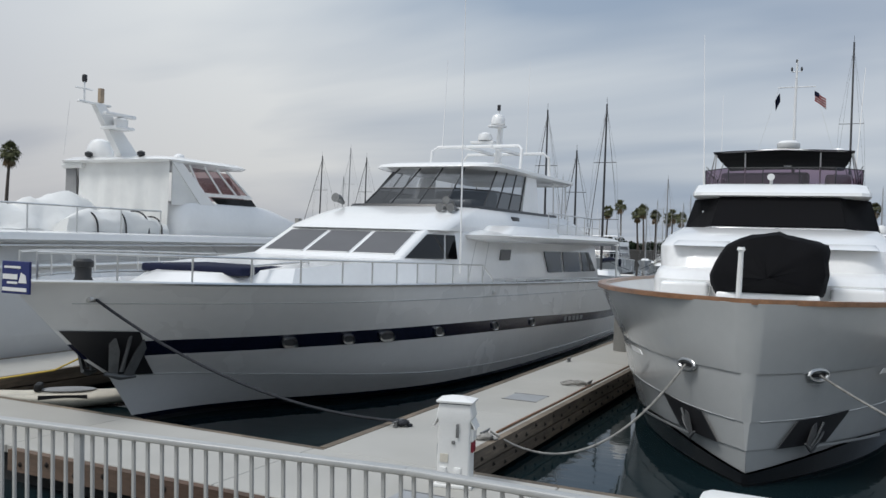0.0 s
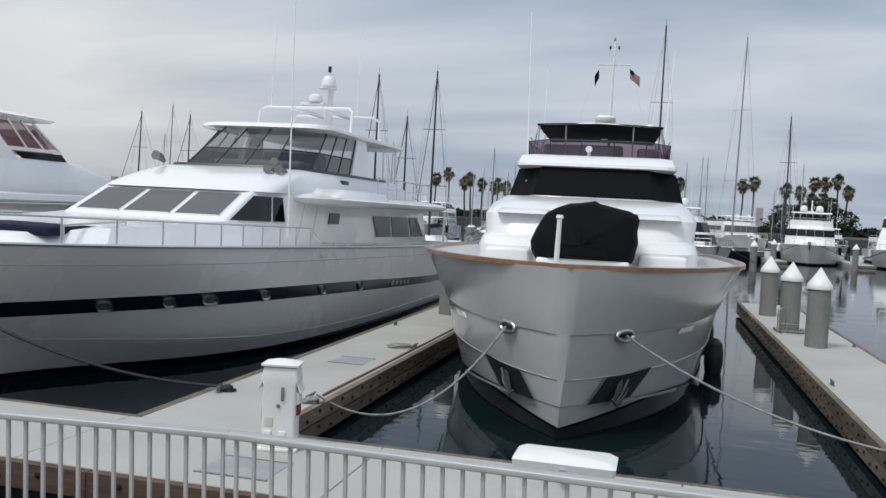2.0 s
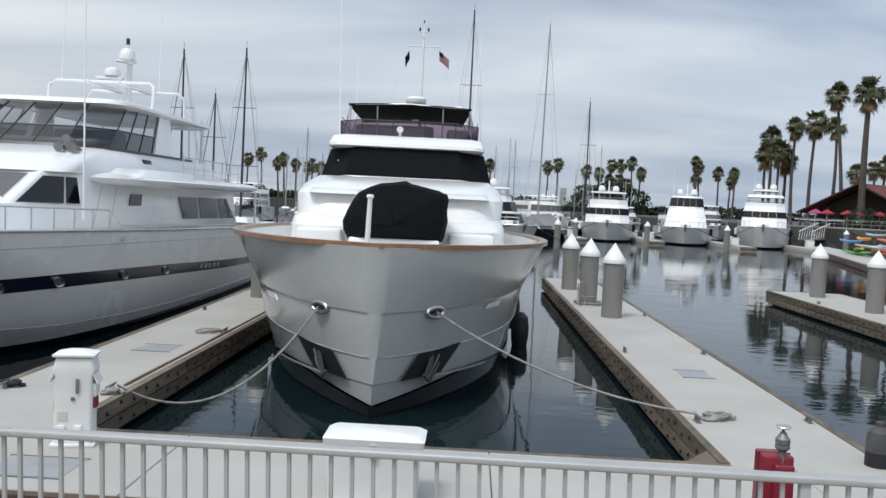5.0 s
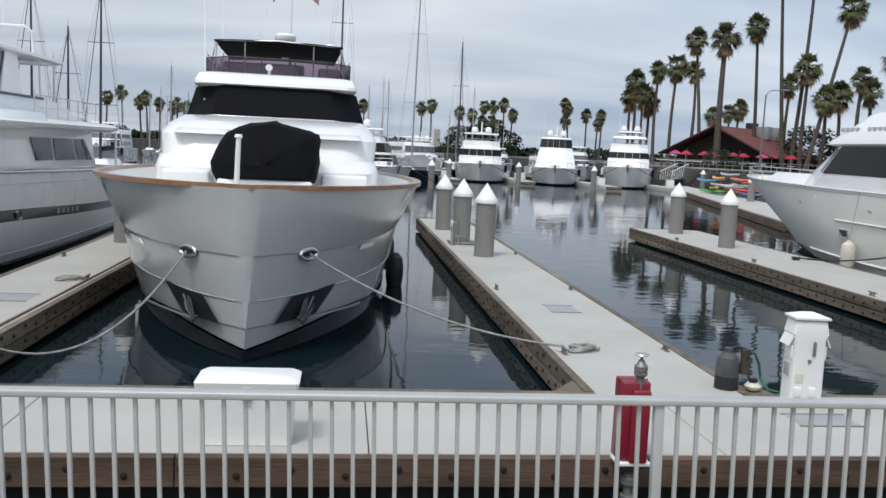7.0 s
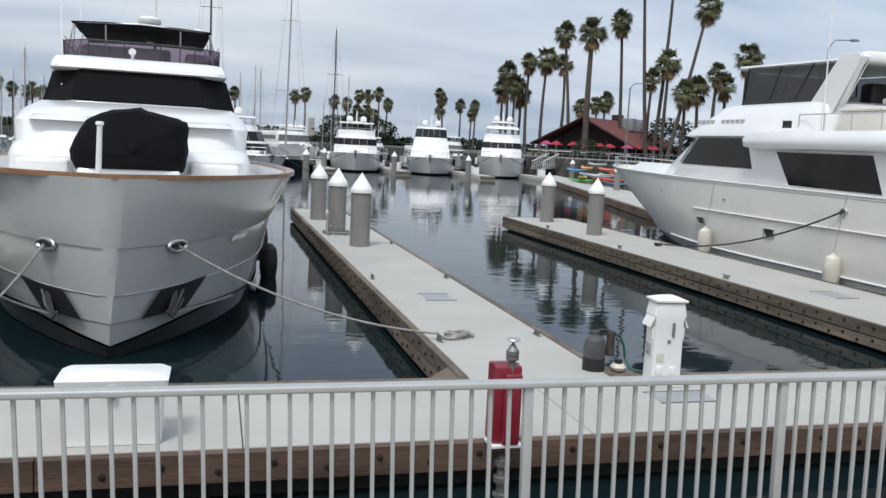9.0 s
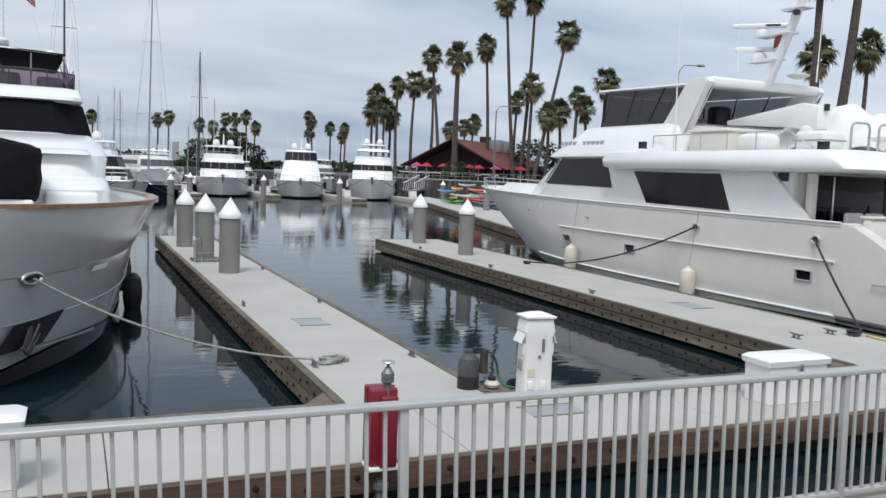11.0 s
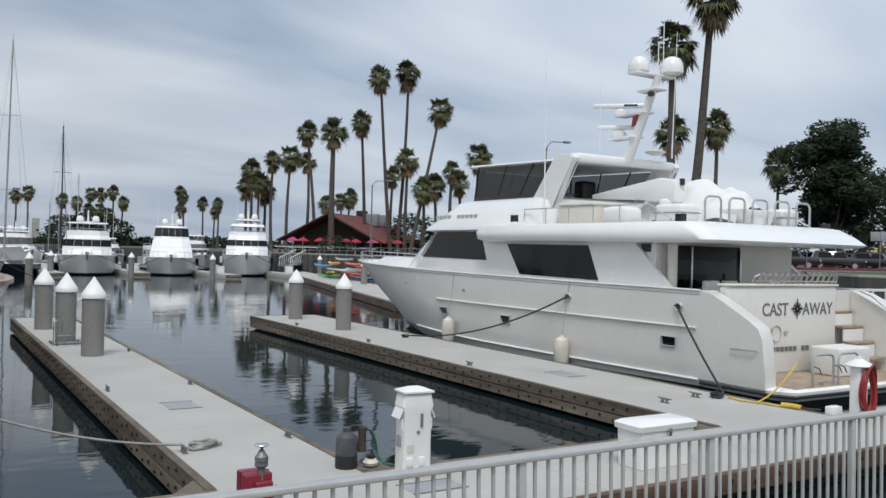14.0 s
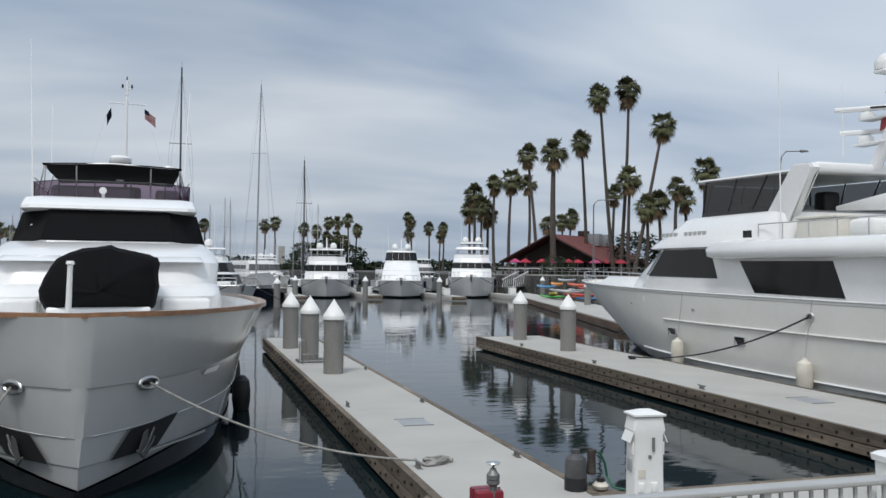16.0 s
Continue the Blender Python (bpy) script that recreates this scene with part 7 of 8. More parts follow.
# ---- broad-leaved trees, hedges and far woods ----
def leafy(name, at, blobs, n, leaf, label, cat, trunk=None, seed=1, kind="", parent_label=""):
    rr = random.Random(seed)
    root = thing(name, at, label, cat, kind=kind)
    bm = B()
    for (cx_, cy_, cz_, rx_, ry_, rz_) in blobs:
        vol = rx_ * ry_ * rz_
        k = int(n * vol / sum(b[3] * b[4] * b[5] for b in blobs))
        for _ in range(k):
            u = Vector((rr.gauss(0, 1), rr.gauss(0, 1), rr.gauss(0, 1))).normalized() * (rr.uniform(.45, 1.0) ** .5)
            wob = 1 + .35 * noise.noise((u.x * 2 + cx_, u.y * 2, u.z * 2 + seed))
            p_ = Vector((cx_ + u.x * rx_ * wob, cy_ + u.y * ry_ * wob, cz_ + u.z * rz_ * wob))
            a = Vector((rr.gauss(0, 1), rr.gauss(0, 1), rr.gauss(0, .6))).normalized()
            b = a.orthogonal().normalized()
            s = leaf * rr.uniform(.6, 1.3)
            vs = [bm.verts.new(p_ + v) for v in (a * s, b * s * .5, -a * s, -b * s * .5)]
            bm.faces.new(vs)
    me = bpy.data.meshes.new("crown")
    bm.to_mesh(me)
    bm.free()
    me.materials.append(LEAF)
    o = new("crown", me)
    o.parent = root
    if trunk:
        part("trunk", tube(B(), trunk[0], trunk[1], 10), TRUNK, root)
        for limb in trunk[2]:
            part("limb", tube(B(), limb, [.22, .14, .05], 7), TRUNK, root)
    return root


rr = random.Random(31)
clumps = []
for _ in range(58):
    a_, h_ = rr.uniform(0, 2 * math.pi), rr.uniform(4.8, 15.0)
    reach = 5.5 * math.sqrt(max(.05, 1 - ((h_ - 8.6) / 7.2) ** 2)) * rr.uniform(.35, 1.0)
    q_ = rr.uniform(1.0, 1.9)
    clumps.append((reach * math.cos(a_) * 1.15, reach * math.sin(a_) * .8, h_, q_ * 1.15, q_, q_ * .8))
leafy("shade_tree", (84, 56, LAND_Z), clumps, 24000, .25, "dark evergreen shade tree with pale forking limbs", "tree",
      ([(0, 0, 0), (.1, 0, 2.0), (.2, 0, 5)], [.55, .42, .3], [[(.1, 0, 2), (-1.5, .3, 4.5), (-3.2, .5, 8)], [(.1, 0, 2.4), (1.8, 0, 5), (3.8, 0, 8.5)], [(.2, 0, 4.5), (.4, .2, 8), (.5, 0, 12)], [(.1, -.2, 3), (-.6, -1.2, 6), (-1.0, -2.2, 9)]]), 3)
leafy("shade_tree", (106, 66, LAND_Z), [(b[0] * 1.1 + 2, b[1], b[2] * .8, b[3], b[4], b[5]) for b in clumps[::2]], 6000, .3, "dark evergreen tree behind the parked cars", "tree", ([(0, 0, 0), (0, 0, 6)], [.5, .3], [[(0, 0, 3), (-1.5, 0, 5), (-3, 0, 7)], [(0, 0, 3), (1.5, 0, 5), (3.2, 0, 7)]]), 5)
leafy("shade_tree", (99, 55, LAND_Z), [(0, 0, 9, 4.5, 4, 3.5), (-2, 0, 6.5, 2.6, 2.6, 2.2)], 3500, .30, "dark evergreen tree beside the car park", "tree", ([(0, 0, 0), (0, 0, 6)], [.4, .25], [[(0, 0, 4), (-1, 0, 5.5), (-2, 0, 7)]]), 5)
leafy("hedge", (104, 84, LAND_Z), [(i * 7.0 - 24, -3.2 * i + 8 + 2 * math.sin(i * 2.3), 2.6 + 1.1 * math.sin(i * 1.7), 5.0, 3.0, 2.8 + math.sin(i * 2.9)) for i in range(9)], 9000, .32, "dark uneven hedge and shrubs behind the car park", "hedge", None, 14)
leafy("shade_tree", (60, 105, LAND_Z), [(0, 0, 3.2, 4, 3, 3), (5, -2, 3, 3.6, 3, 2.6), (9, -6, 3.5, 4, 3, 3)], 4200, .28, "dark leafy trees beside the restaurant", "tree", ([(0, 0, 0), (0, 0, 3)], [.3, .2], [[(0, 0, 1.5), (1.5, -.8, 2.4), (3.5, -1.5, 3)]]), 6)
leafy("shrub", (45.5, 99.5, LAND_Z), [(0, 0, 1.0, 2.4, 1.2, 1.4)], 1100, .16, "brownish shrub by the sea wall", "shrub", None, 8)
leafy("shade_tree", (33, 205, LAND_Z), [(-4, 0, 3, 6, 4, 3.6), (4, 0, 3.4, 6, 4, 3.4), (0, 0, 5, 5, 4, 2.6)], 4200, .4, "rounded dark tree behind the moored boats", "tree", ([(0, 0, 0), (0, 0, 3)], [.5, .3], []), 9)
wood = thing("far_woods", (0, 240, LAND_Z), "low belt of dark trees along the far shore", "trees", kind="stuff")
rr = random.Random(12)
bm = B()
for _ in range(15000):
    x = rr.uniform(-330, 330)
    h_ = 2.6 + 1.6 * noise.noise((x * .05, 0, 0)) + 1.8 * noise.noise((x * .21, 3, 0))
    p_ = Vector((x, rr.uniform(-4, 4), rr.uniform(0, max(1.0, h_))))
    a = Vector((rr.gauss(0, 1), rr.gauss(0, 1), rr.gauss(0, 1))).normalized()
    b = a.orthogonal().normalized()
    s = rr.uniform(.5, 1.2)
    bm.faces.new([bm.verts.new(p_ + v) for v in (a * s, b * s * .6, -a * s, -b * s * .6)])
me = bpy.data.meshes.new("leaves")
bm.to_mesh(me)
bm.free()
me.materials.append(LEAF)
o = new("leaves", me)
o.parent = wood

# ---- restaurant ----
BROWN = mat("dark_brown_boards", (0.035, 0.022, 0.018), 0.8, var=0.25, scale=2, fine=20, bump=0.01, stretch=(4, 4, .4))
ROOFRED = mat("red_roof_tiles", (0.15, 0.038, 0.030), 0.8, var=0.22, scale=1.2, fine=9, bump=0.02, stain=(0.16, 0.05, 0.04), stain_amt=0.5)
CANVASRED = mat("red_umbrella_cloth", (0.35, 0.02, 0.04), 0.8, var=0.1, bump=0.0)
CANVASPINK = mat("pink_umbrella_cloth", (0.38, 0.05, 0.14), 0.8, var=0.1, bump=0.0)
rs_ = thing("restaurant", (52.5, 110, LAND_Z), "dark timber restaurant with a broad red pitched roof", "building", rz=-50)
rs_.scale = (.80, .82, .94)
part("wall", loft(B(), [[(-7.5, -6, 0), (7.5, -6, 0), (7.5, 12, 0), (-7.5, 12, 0)], [(-7.5, -6, 2.3), (7.5, -6, 2.3), (7.5, 12, 2.3), (-7.5, 12, 2.3)]]), BROWN, rs_)
part("gable", loft(B(), [[(-7.5, -5.9, 2.3), (7.5, -5.9, 2.3), (0, -5.9, 5.4)], [(-7.5, 12, 2.3), (7.5, 12, 2.3), (0, 12, 5.4)]]), BROWN, rs_)
for s in (1, -1):
    part("roof", slab(B(), [(s * 9.6, -8.5, 1.75), (s * 9.6, 13, 1.75), (0, 13, 5.75), (0, -8.5, 5.75)] if s > 0 else [(0, -8.5, 5.75), (0, 13, 5.75), (-9.6, 13, 1.75), (-9.6, -8.5, 1.75)], .18), ROOFRED, rs_)
    part("barge_board", tube(B(), [(s * 9.6, -8.5, 1.75), (0, -8.5, 5.75)], .12, 6), BROWN, rs_)
for x in (-5.2, -2.6, 0, 2.6, 5.2):
    w_ = part("window", box(B(), (x - .95, -6.08, .5), (x + .95, -5.98, 1.9)), DARKGLASS, rs_)
    part("window_frame", box(B(), (x - 1.03, -6.12, 1.9), (x + 1.03, -6.02, 2.0)), RED, w_)
for y in (-3, 1, 5, 9):
    part("window", box(B(), (7.48, y - 1.2, .6), (7.58, y + 1.2, 1.9)), DARKGLASS, rs_)
for x in (-9, -4.5, 0, 4.5, 9):
    part("porch_post", box(B(), (x - .12, -8.3, 0), (x + .12, -8.06, 2.0 + (1 - abs(x) / 9.6) * 1.2)), BROWN, rs_)
part("porch_rail", box(B(), (-9.3, -9.5, .85), (9.3, -9.42, .95)), PVCWHITE, rs_)
for y in (2, 6):
    part("roof_unit", box(B(), (2.0, y, 4.4), (4.4, y + 1.6, 6.2), .05), GREYPLASTIC, rs_)
part("chimney", box(B(), (-1, 5, 5), (.6, 6.6, 6.8), .03), BROWN, rs_)
for i in range(9):
    a = thing("parasol", (40.6 + i * 1.75, 101.3 - .25 * i + (i % 2) * 1.2, LAND_Z), "closed-weave red or pink terrace parasol", "parasol", "terrace parasols")
    part("canopy", lathe(B(), [(.85, 1.6), (.83, 1.66), (.45, 1.92), (.05, 2.1), (0, 2.12)], n=8), CANVASRED if i % 3 else CANVASPINK, a)
    part("pole", cyl(B(), (0, 0, 0), (0, 0, 2.1), .03, n=6), STEEL, a)
    part("table", lathe(B(), [(.06, 0), (.06, .7), (.5, .72), (.5, .76), (0, .76)], n=10), PVCWHITE, a)
fz = thing("terrace_railing", (36, 99.2, LAND_Z), "grey metal railing along the terrace", "railing")
for i in range(24):
    part("post", box(B(), (i * .9 - .03, -i * .25 - .03, 0), (i * .9 + .03, -i * .25 + .03, 1.0)), GALV, fz)
for z in (.5, .98):
    part("rail", tube(B(), [(0, 0, z), (20.7, -5.75, z)], .03, 6), GALV, fz)


def street_lamp(x, y, top, arm, lean=1):
    root = thing("street_lamp", (x, y, LAND_Z), "grey curved-arm street lamp", "street lamp", "street lamps")
    hgt = top - LAND_Z
    part("pole", tube(B(), [(0, 0, 0), (0, 0, hgt * .94)], [.12, .07], 10), GALV, root)
    part("arm", tube(B(), [(0, 0, hgt * .90), (.15, 0, hgt * .96), (.6, 0, hgt), (arm, 0, hgt + .1)], [.06, .05, .045, .04], 8), GALV, root)
    part("lamp_head", loft(B(), [rrect(.12, -.12, .12, hgt + .0, .05, cx=arm + .1), rrect(.42, -.17, .17, hgt + .06, .1, cx=arm + .3), rrect(.36, -.12, .12, hgt + .20, .08, cx=arm + .25)]), GALV, root, ang=50)


street_lamp(45.9, 90, 10.8, 2.0)
street_lamp(49.6, 62, 13.1, 2.2)


# ---- parked cars ----
def car(x, y, rz, m, suv=True, tag="dark parked sport utility car"):
    root = thing("car", (x, y, LAND_Z), tag, "car", "parked cars", rz=rz)
    hb = .95 if suv else .85
    part("body", loft(B(), [rrect(.82, -2.25, 2.25, .32, .25), rrect(.92, -2.38, 2.38, .5, .3), rrect(.93, -2.4, 2.38, .82, .3), rrect(.86, -2.3, 2.34, hb + .05, .3)]), m, root, ang=40)
    part("cabin", loft(B(), [rrect(.84, -1.15, 2.15, hb, .25), rrect(.70, -.45, 1.85, hb + .62, .25), rrect(.62, -.3, 1.7, hb + .68, .25)]), m, root, ang=40)
    for s in (1, -1):
        for y0, y1 in ((-.62, .35), (.45, 1.6)):
            part("side_window", slab(B(), [(s * .845, y0 - .2, hb + .08), (s * .845, y1, hb + .08), (s * .735, y1 - .08, hb + .55), (s * .735, y0 + .12, hb + .55)], .012), DARKGLASS, root)
        for yy in (-1.45, 1.45):
            wb = B()
            tube(wb, [(s * .70, yy, .34), (s * .93, yy, .34)], .34, 18)
            w_ = part("wheel", wb, BLACKRUB, root)
            part("rim", tube(B(), [(s * .925, yy, .34), (s * .945, yy, .34)], .21, 12), STEEL, w_)
        part("headlight", box(B(), (s * .62 - .18, -2.40, .66), (s * .62 + .18, -2.28, .82), .03), PVCWHITE, root)
    part("windscreen", slab(B(), [(-.66, -1.02, hb + .10), (.66, -1.02, hb + .10), (.58, -.48, hb + .57), (-.58, -.48, hb + .57)], .02), DARKGLASS, root)
    part("grille", box(B(), (-.4, -2.42, .55), (.4, -2.36, .78), .02), FRAME, root)
    return root


CARBLACK = mat("black_car_paint", (0.012, 0.012, 0.014), 0.18, var=0.05, bump=0.0, coat=1.0)
CARGREY = mat("grey_car_paint", (0.10, 0.11, 0.13), 0.22, var=0.05, bump=0.0, coat=1.0)
for x, y, rz, m, sv in ((69, 50, 35, CARBLACK, True), (73.5, 53, 30, CARGREY, False), (77.5, 51, 40, CARBLACK, True), (82.5, 50, 28, CARBLACK, True), (87, 48, 24, CARGREY, True), (91, 47, 22, CARBLACK, True), (64, 52, 30, CARGREY, False), (78, 60, 30, CARBLACK, True), (86, 60, 30, CARGREY, True), (95, 60, 25, CARBLACK, False), (103, 61, 20, CARGREY, True)):
    car(x, y, rz, m, sv).scale = (1.08, 1.08, 1.12)

# signs, low houses behind the car park
for x, y, z, w_ in ((70.0, 42.0, 3.4, 1.5), (61.5, 43.0, 3.0, 1.4)):
    sg = thing("road_sign", (x, y, LAND_Z), "grey sign board seen from behind on a post", "sign", rz=-55)
    part("post", cyl(B(), (0, 0, 0), (0, 0, z), .045, n=8), GALV, sg)
    part("board", box(B(), (-w_ / 2, -.03, z - .8), (w_ / 2, .0, z), .01), GREYPLASTIC, sg)
OCHRE = mat("ochre_plaster", (0.45, 0.32, 0.14), 0.9, var=0.12, bump=0.004)
hs = thing("low_house", (196, 112, LAND_Z), "low ochre house with a shallow pitched roof", "house", rz=-55)
part("wall", box(B(), (-7, -4, 0), (7, 4, 3.2)), OCHRE, hs)
part("roof", loft(B(), [[(-7.6, -4.6, 3.2), (7.6, -4.6, 3.2), (7.6, 4.6, 3.2), (-7.6, 4.6, 3.2)], [(-6, -.1, 5.0), (6, -.1, 5.0), (6, .1, 5.0), (-6, .1, 5.0)]]), OCHRE, hs)
for x in (-4, 0, 4):
    w_ = part("window", box(B(), (x - .7, -4.06, 1.0), (x + .7, -3.98, 2.2)), DARKGLASS, hs)
    part("window_sill", box(B(), (x - .8, -4.14, .92), (x + .8, -4.0, 1.0)), PVCWHITE, w_)

# gangway with mesh sides near the stern yacht
gw = thing("gangway", (36.2, 22.4, 0), "white metal gangway with mesh sides", "gangway", rz=-16)
part("floor", box(B(), (-6, -.7, .25), (9, .7, .35)), GALV, gw)
for y in (-.7, .7):
    for z in (.45, .95, 1.45):
        part("rail", box(B(), (-6, y - .03, z - .03), (9, y + .03, z + .03)), PVCWHITE, gw)
    for i in range(16):
        part("post", box(B(), (-6 + i - .03, y - .03, .3), (-6 + i + .03, y + .03, 1.5)), PVCWHITE, gw)
    mb = B()
    for i in range(120):
        box(mb, (-6 + i * .125 - .008, y - .008, .45), (-6 + i * .125 + .008, y + .008, .95))
    tagged(part("mesh", mb, PVCWHITE, gw), kind="stuff")


# ---- boats across the basin ----
def cruiser(x, y, beam, length, hw, tiers, hull_m=None, rz=0.0, label="white motor cruiser moored bow out", domes=True, cover=None, rake=1.0):
    """A motor boat that shows its bow: hull, house, windows, flybridge."""
    root = thing("cruiser", (x, y, WATER_Z), label, "boat", "moored boats", rz=rz)
    P = maker(root)
    b = beam / 2
    f = hw
    h = Hull([0, .03, .08, .16, .3, .6, 1.0], length, [
        (0, [.05, .45 * b, .72 * b, .9 * b, b, b, .95 * b], [f, f, f * .98, f * .96, f * .92, f * .86, f * .82]),
        (.3 * rake, [.03, .38 * b, .65 * b, .85 * b, .97 * b, .98 * b, .94 * b], [.5 * f, .5 * f, .49 * f, .48 * f, .45 * f, .4 * f, .4 * f]),
        (.7 * rake, [.02, .29 * b, .54 * b, .77 * b, .92 * b, .95 * b, .92 * b], [-.30] * 7),
        (1.2 * rake, [.02, .1 * b, .2 * b, .4 * b, .6 * b, .7 * b, .7 * b], [-.9] * 7)], 24)
    P("topside", h.band(B(), 0, 2), hull_m or HULLWHITE, ang=40)
    P("boot", h.band(B(), 2, 3, out=.01), BOOT, ang=40)
    P("deck", h.deck(B(), 0, .06), WHITE)
    P("anchor", tube(B(), [(0, -.25, f + .02), (0, -.1, f - .25), (0, .05, f - .5)], [.05, .09, .03], 8), GALV)
    P("anchor_roller", box(B(), (-.12, -.35, f - .02), (.12, .6, f + .10), .03), GALV)
    P("windlass", lathe(B(), [(.16, 0), (.14, .15), (.18, .22), (.15, .32), (0, .34)], (0, 1.6, f - .05), 10), GALV)
    for s in (1, -1):
        P("bow_line", tube(B(), [h.point(0, .02, s, .03), h.point(0, .05, s, .5) + Vector((s * .5, -.2, -f * .5)), h.point(0, .07, s, .9) + Vector((s * 1.2, .3, -f * .86))], .03, 5), ROPEDARK)
        P("hull_port", hull_plate(h, ((.52, .17), (.52, .20)), ((.66, .17), (.66, .20)), s, .01, 2, 2), DARKGLASS)
        P("house_fender", lathe(B(), [(0, -.4), (.14, -.34), (.16, 0), (.14, .34), (0, .4)], h.between(0, .6, .22, s, .2), 10), NAVYCLOTH if s > 0 else WHITECLOTH)
    P("rub_rail", tube(B(), h.line(0, .9, 0, 20, -1, .02)[:-1] + h.line(0, 0, .9, 20, 1, .02), .05, 6), WHITE)
    for s in (1, -1):
        ts = [.01, .04, .08, .13, .19, .26, .34]
        foot = [h.point(0, t, s, -.08) for t in ts]
        rail(P, [q + Vector((0, 0, .55)) for q in foot], foot, .022)
    z = f - .1
    y0, hx = length * .22, b * .86
    for i, (dz, dy, win, shrink) in enumerate(tiers):
        low = [(hx, length * .85, z), (hx, y0 + .8, z), (hx * .55, y0, z), (-hx * .55, y0, z), (-hx, y0 + .8, z), (-hx, length * .85, z)]
        hx2 = hx * shrink
        high = [(hx2, length * .84, z + dz), (hx2, y0 + dy + .8, z + dz), (hx2 * .55, y0 + dy, z + dz), (-hx2 * .55, y0 + dy, z + dz), (-hx2, y0 + dy + .8, z + dz), (-hx2, length * .84, z + dz)]
        cb = Cabin(low, high)
        if win != "open":
            P("house", cb.build(B(), .06), WHITE)
        if win == "dark" or win == "grey":
            m = DARKGLASS if win == "dark" else GREYMESH
            for w_ in (1, 2, 3):
                nn = 3 if w_ == 2 else 1
                for k in range(nn):
                    P("window", cb.pane(B(), w_, [((k + .015) / nn, .16), ((k + .985) / nn, .16), ((k + .985) / nn, .96), ((k + .015) / nn, .96)]), m)
                P("brow", tube(B(), [cb.at(w_, 0, 1.0), cb.at(w_, 1, 1.0)], .07, 6), WHITE)
            for w_ in (0, 4):
                P("window", cb.pane(B(), w_, [(.15, .35), (.9, .35), (.9, .85), (.15, .85)]), m)
        if win == "open":
            for w_ in (0, 1, 2, 3, 4):
                P("fly_screen", cb.pane(B(), w_, [(0, 0), (1, 0), (1, .42), (0, .42)], .02), WHITE)
                P("fly_rail", tube(B(), [cb.at(w_, 0, .6), cb.at(w_, 1, .6)], .025, 5), STEEL)
            for s in (1, -1):
                for yy in (y0 + dy + 1, y0 + dy + 4):
                    P("top_post", cyl(B(), (s * hx2 * .9, yy, z), (s * hx2 * .85, yy, z + dz), .035, n=6), WHITE)
            P("fly_top", loft(B(), [rrect(hx2, y0 + dy + .3, y0 + dy + 4.5, z + dz, .4), rrect(hx2 * .96, y0 + dy + .4, y0 + dy + 4.4, z + dz + .12, .4)]), cover or WHITE, ang=50)
            P("fly_seat", box(B(), (-hx * .5, y0 + 1.6, z), (hx * .5, y0 + 2.4, z + dz * .5), .1), cover or WHITECLOTH)
        z += dz
        y0 += dy + (.5 if win != "open" else .2)
        hx = hx2
    if domes:
        dome(P, (-.75, y0 + 1.6, z + .25), .36)
        dome(P, (.75, y0 + 1.6, z + .25), .36)
        P("mast", tube(B(), [(0, y0 + 2, z), (0, y0 + 2.4, z + 1.4)], [.08, .05], 8), WHITE)
        P("radar_shelf", box(B(), (-1.1, y0 + 1.4, z + .18), (1.1, y0 + 1.8, z + .26), .02), WHITE)
    for s in (1, -1):
        whip(P, (s * hx * .9, y0 + 2.2, z - .4), (s * hx * .95, y0 + 2.6, z + 3.2), .02)
    P("anchor_roller", box(B(), (-.18, -.25, f - .02), (.18, .3, f + .08), .03), STEEL)
    P("foredeck_hatch", box(B(), (-.6, length * .13, f - .08), (.6, length * .13 + 1.2, f + .28), .1, 3), WHITE)
    return root


cruiser(14.0, 86.0, 5.4, 15, 1.45, [(.75, .5, "plain", .98), (.85, .35, "dark", .95), (.35, .2, "plain", .95), (1.25, .1, "open", .95)], rz=-9)
cr2 = cruiser(21.8, 86.0, 5.1, 16, 1.35, [(1.1, 1.4, "plain", .93), (.95, 1.2, "plain", .9), (1.15, .8, "dark", .92), (.2, .1, "plain", .98)], rz=-14, label="white sport fishing boat with dark bridge canvas")
cruiser(29.5, 86.0, 5.3, 17, 1.75, [(.9, .6, "plain", .98), (.8, .5, "dark", .96), (.5, .3, "plain", .95), (1.0, .1, "open", .95), (.7, .4, "open", .7)], rz=-19, label="tall white motor yacht moored bow out")
cruiser(10.0, 93, 4.4, 14, 1.7, [(.5, .4, "plain", .98), (.9, .1, "grey", .95), (.9, .2, "open", .9)], rz=14, label="white trawler with a high rounded bow", domes=False)
cruiser(18.4, 98, 3.8, 12, 1.4, [(.8, .5, "dark", .95), (1.0, .3, "open", .9)], label="cream cruiser with a yellow buoy at the rail", domes=False, hull_m=CREAM)
cruiser(26.0, 101, 3.6, 12, 1.2, [(.9, .4, "dark", .95), (1.1, .3, "open", .9)], label="small cruiser under a navy canvas top", domes=False, cover=NAVYCLOTH)
cruiser(4.2, 62, 5.0, 16, 1.3, [(.9, .6, "dark", .95), (.9, .5, "dark", .93), (1.0, .2, "open", .9)], rz=22, label="white motor yacht with louvred upper deck")
for x, y, b_, rz in ((-2, 92, 4.2, 8), (-8, 84, 4.2, -4), (-13, 78, 4.6, 4), (-18, 96, 4.4, 0), (-25, 90, 4.4, 3), (-31, 101, 4.2, 0), (3, 108, 4.2, 0), (21, 118, 4.2, 0), (12, 120, 4.2, 4), (-7, 112, 4.4, 0), (31, 106, 3.6, 0)):
    cruiser(x, y, b_, 13, 1.4, [(.8, .5, "dark", .96), (.7, .3, "grey", .94), (1.0, .2, "open", .9)], rz=rz, domes=(x % 2 == 0))


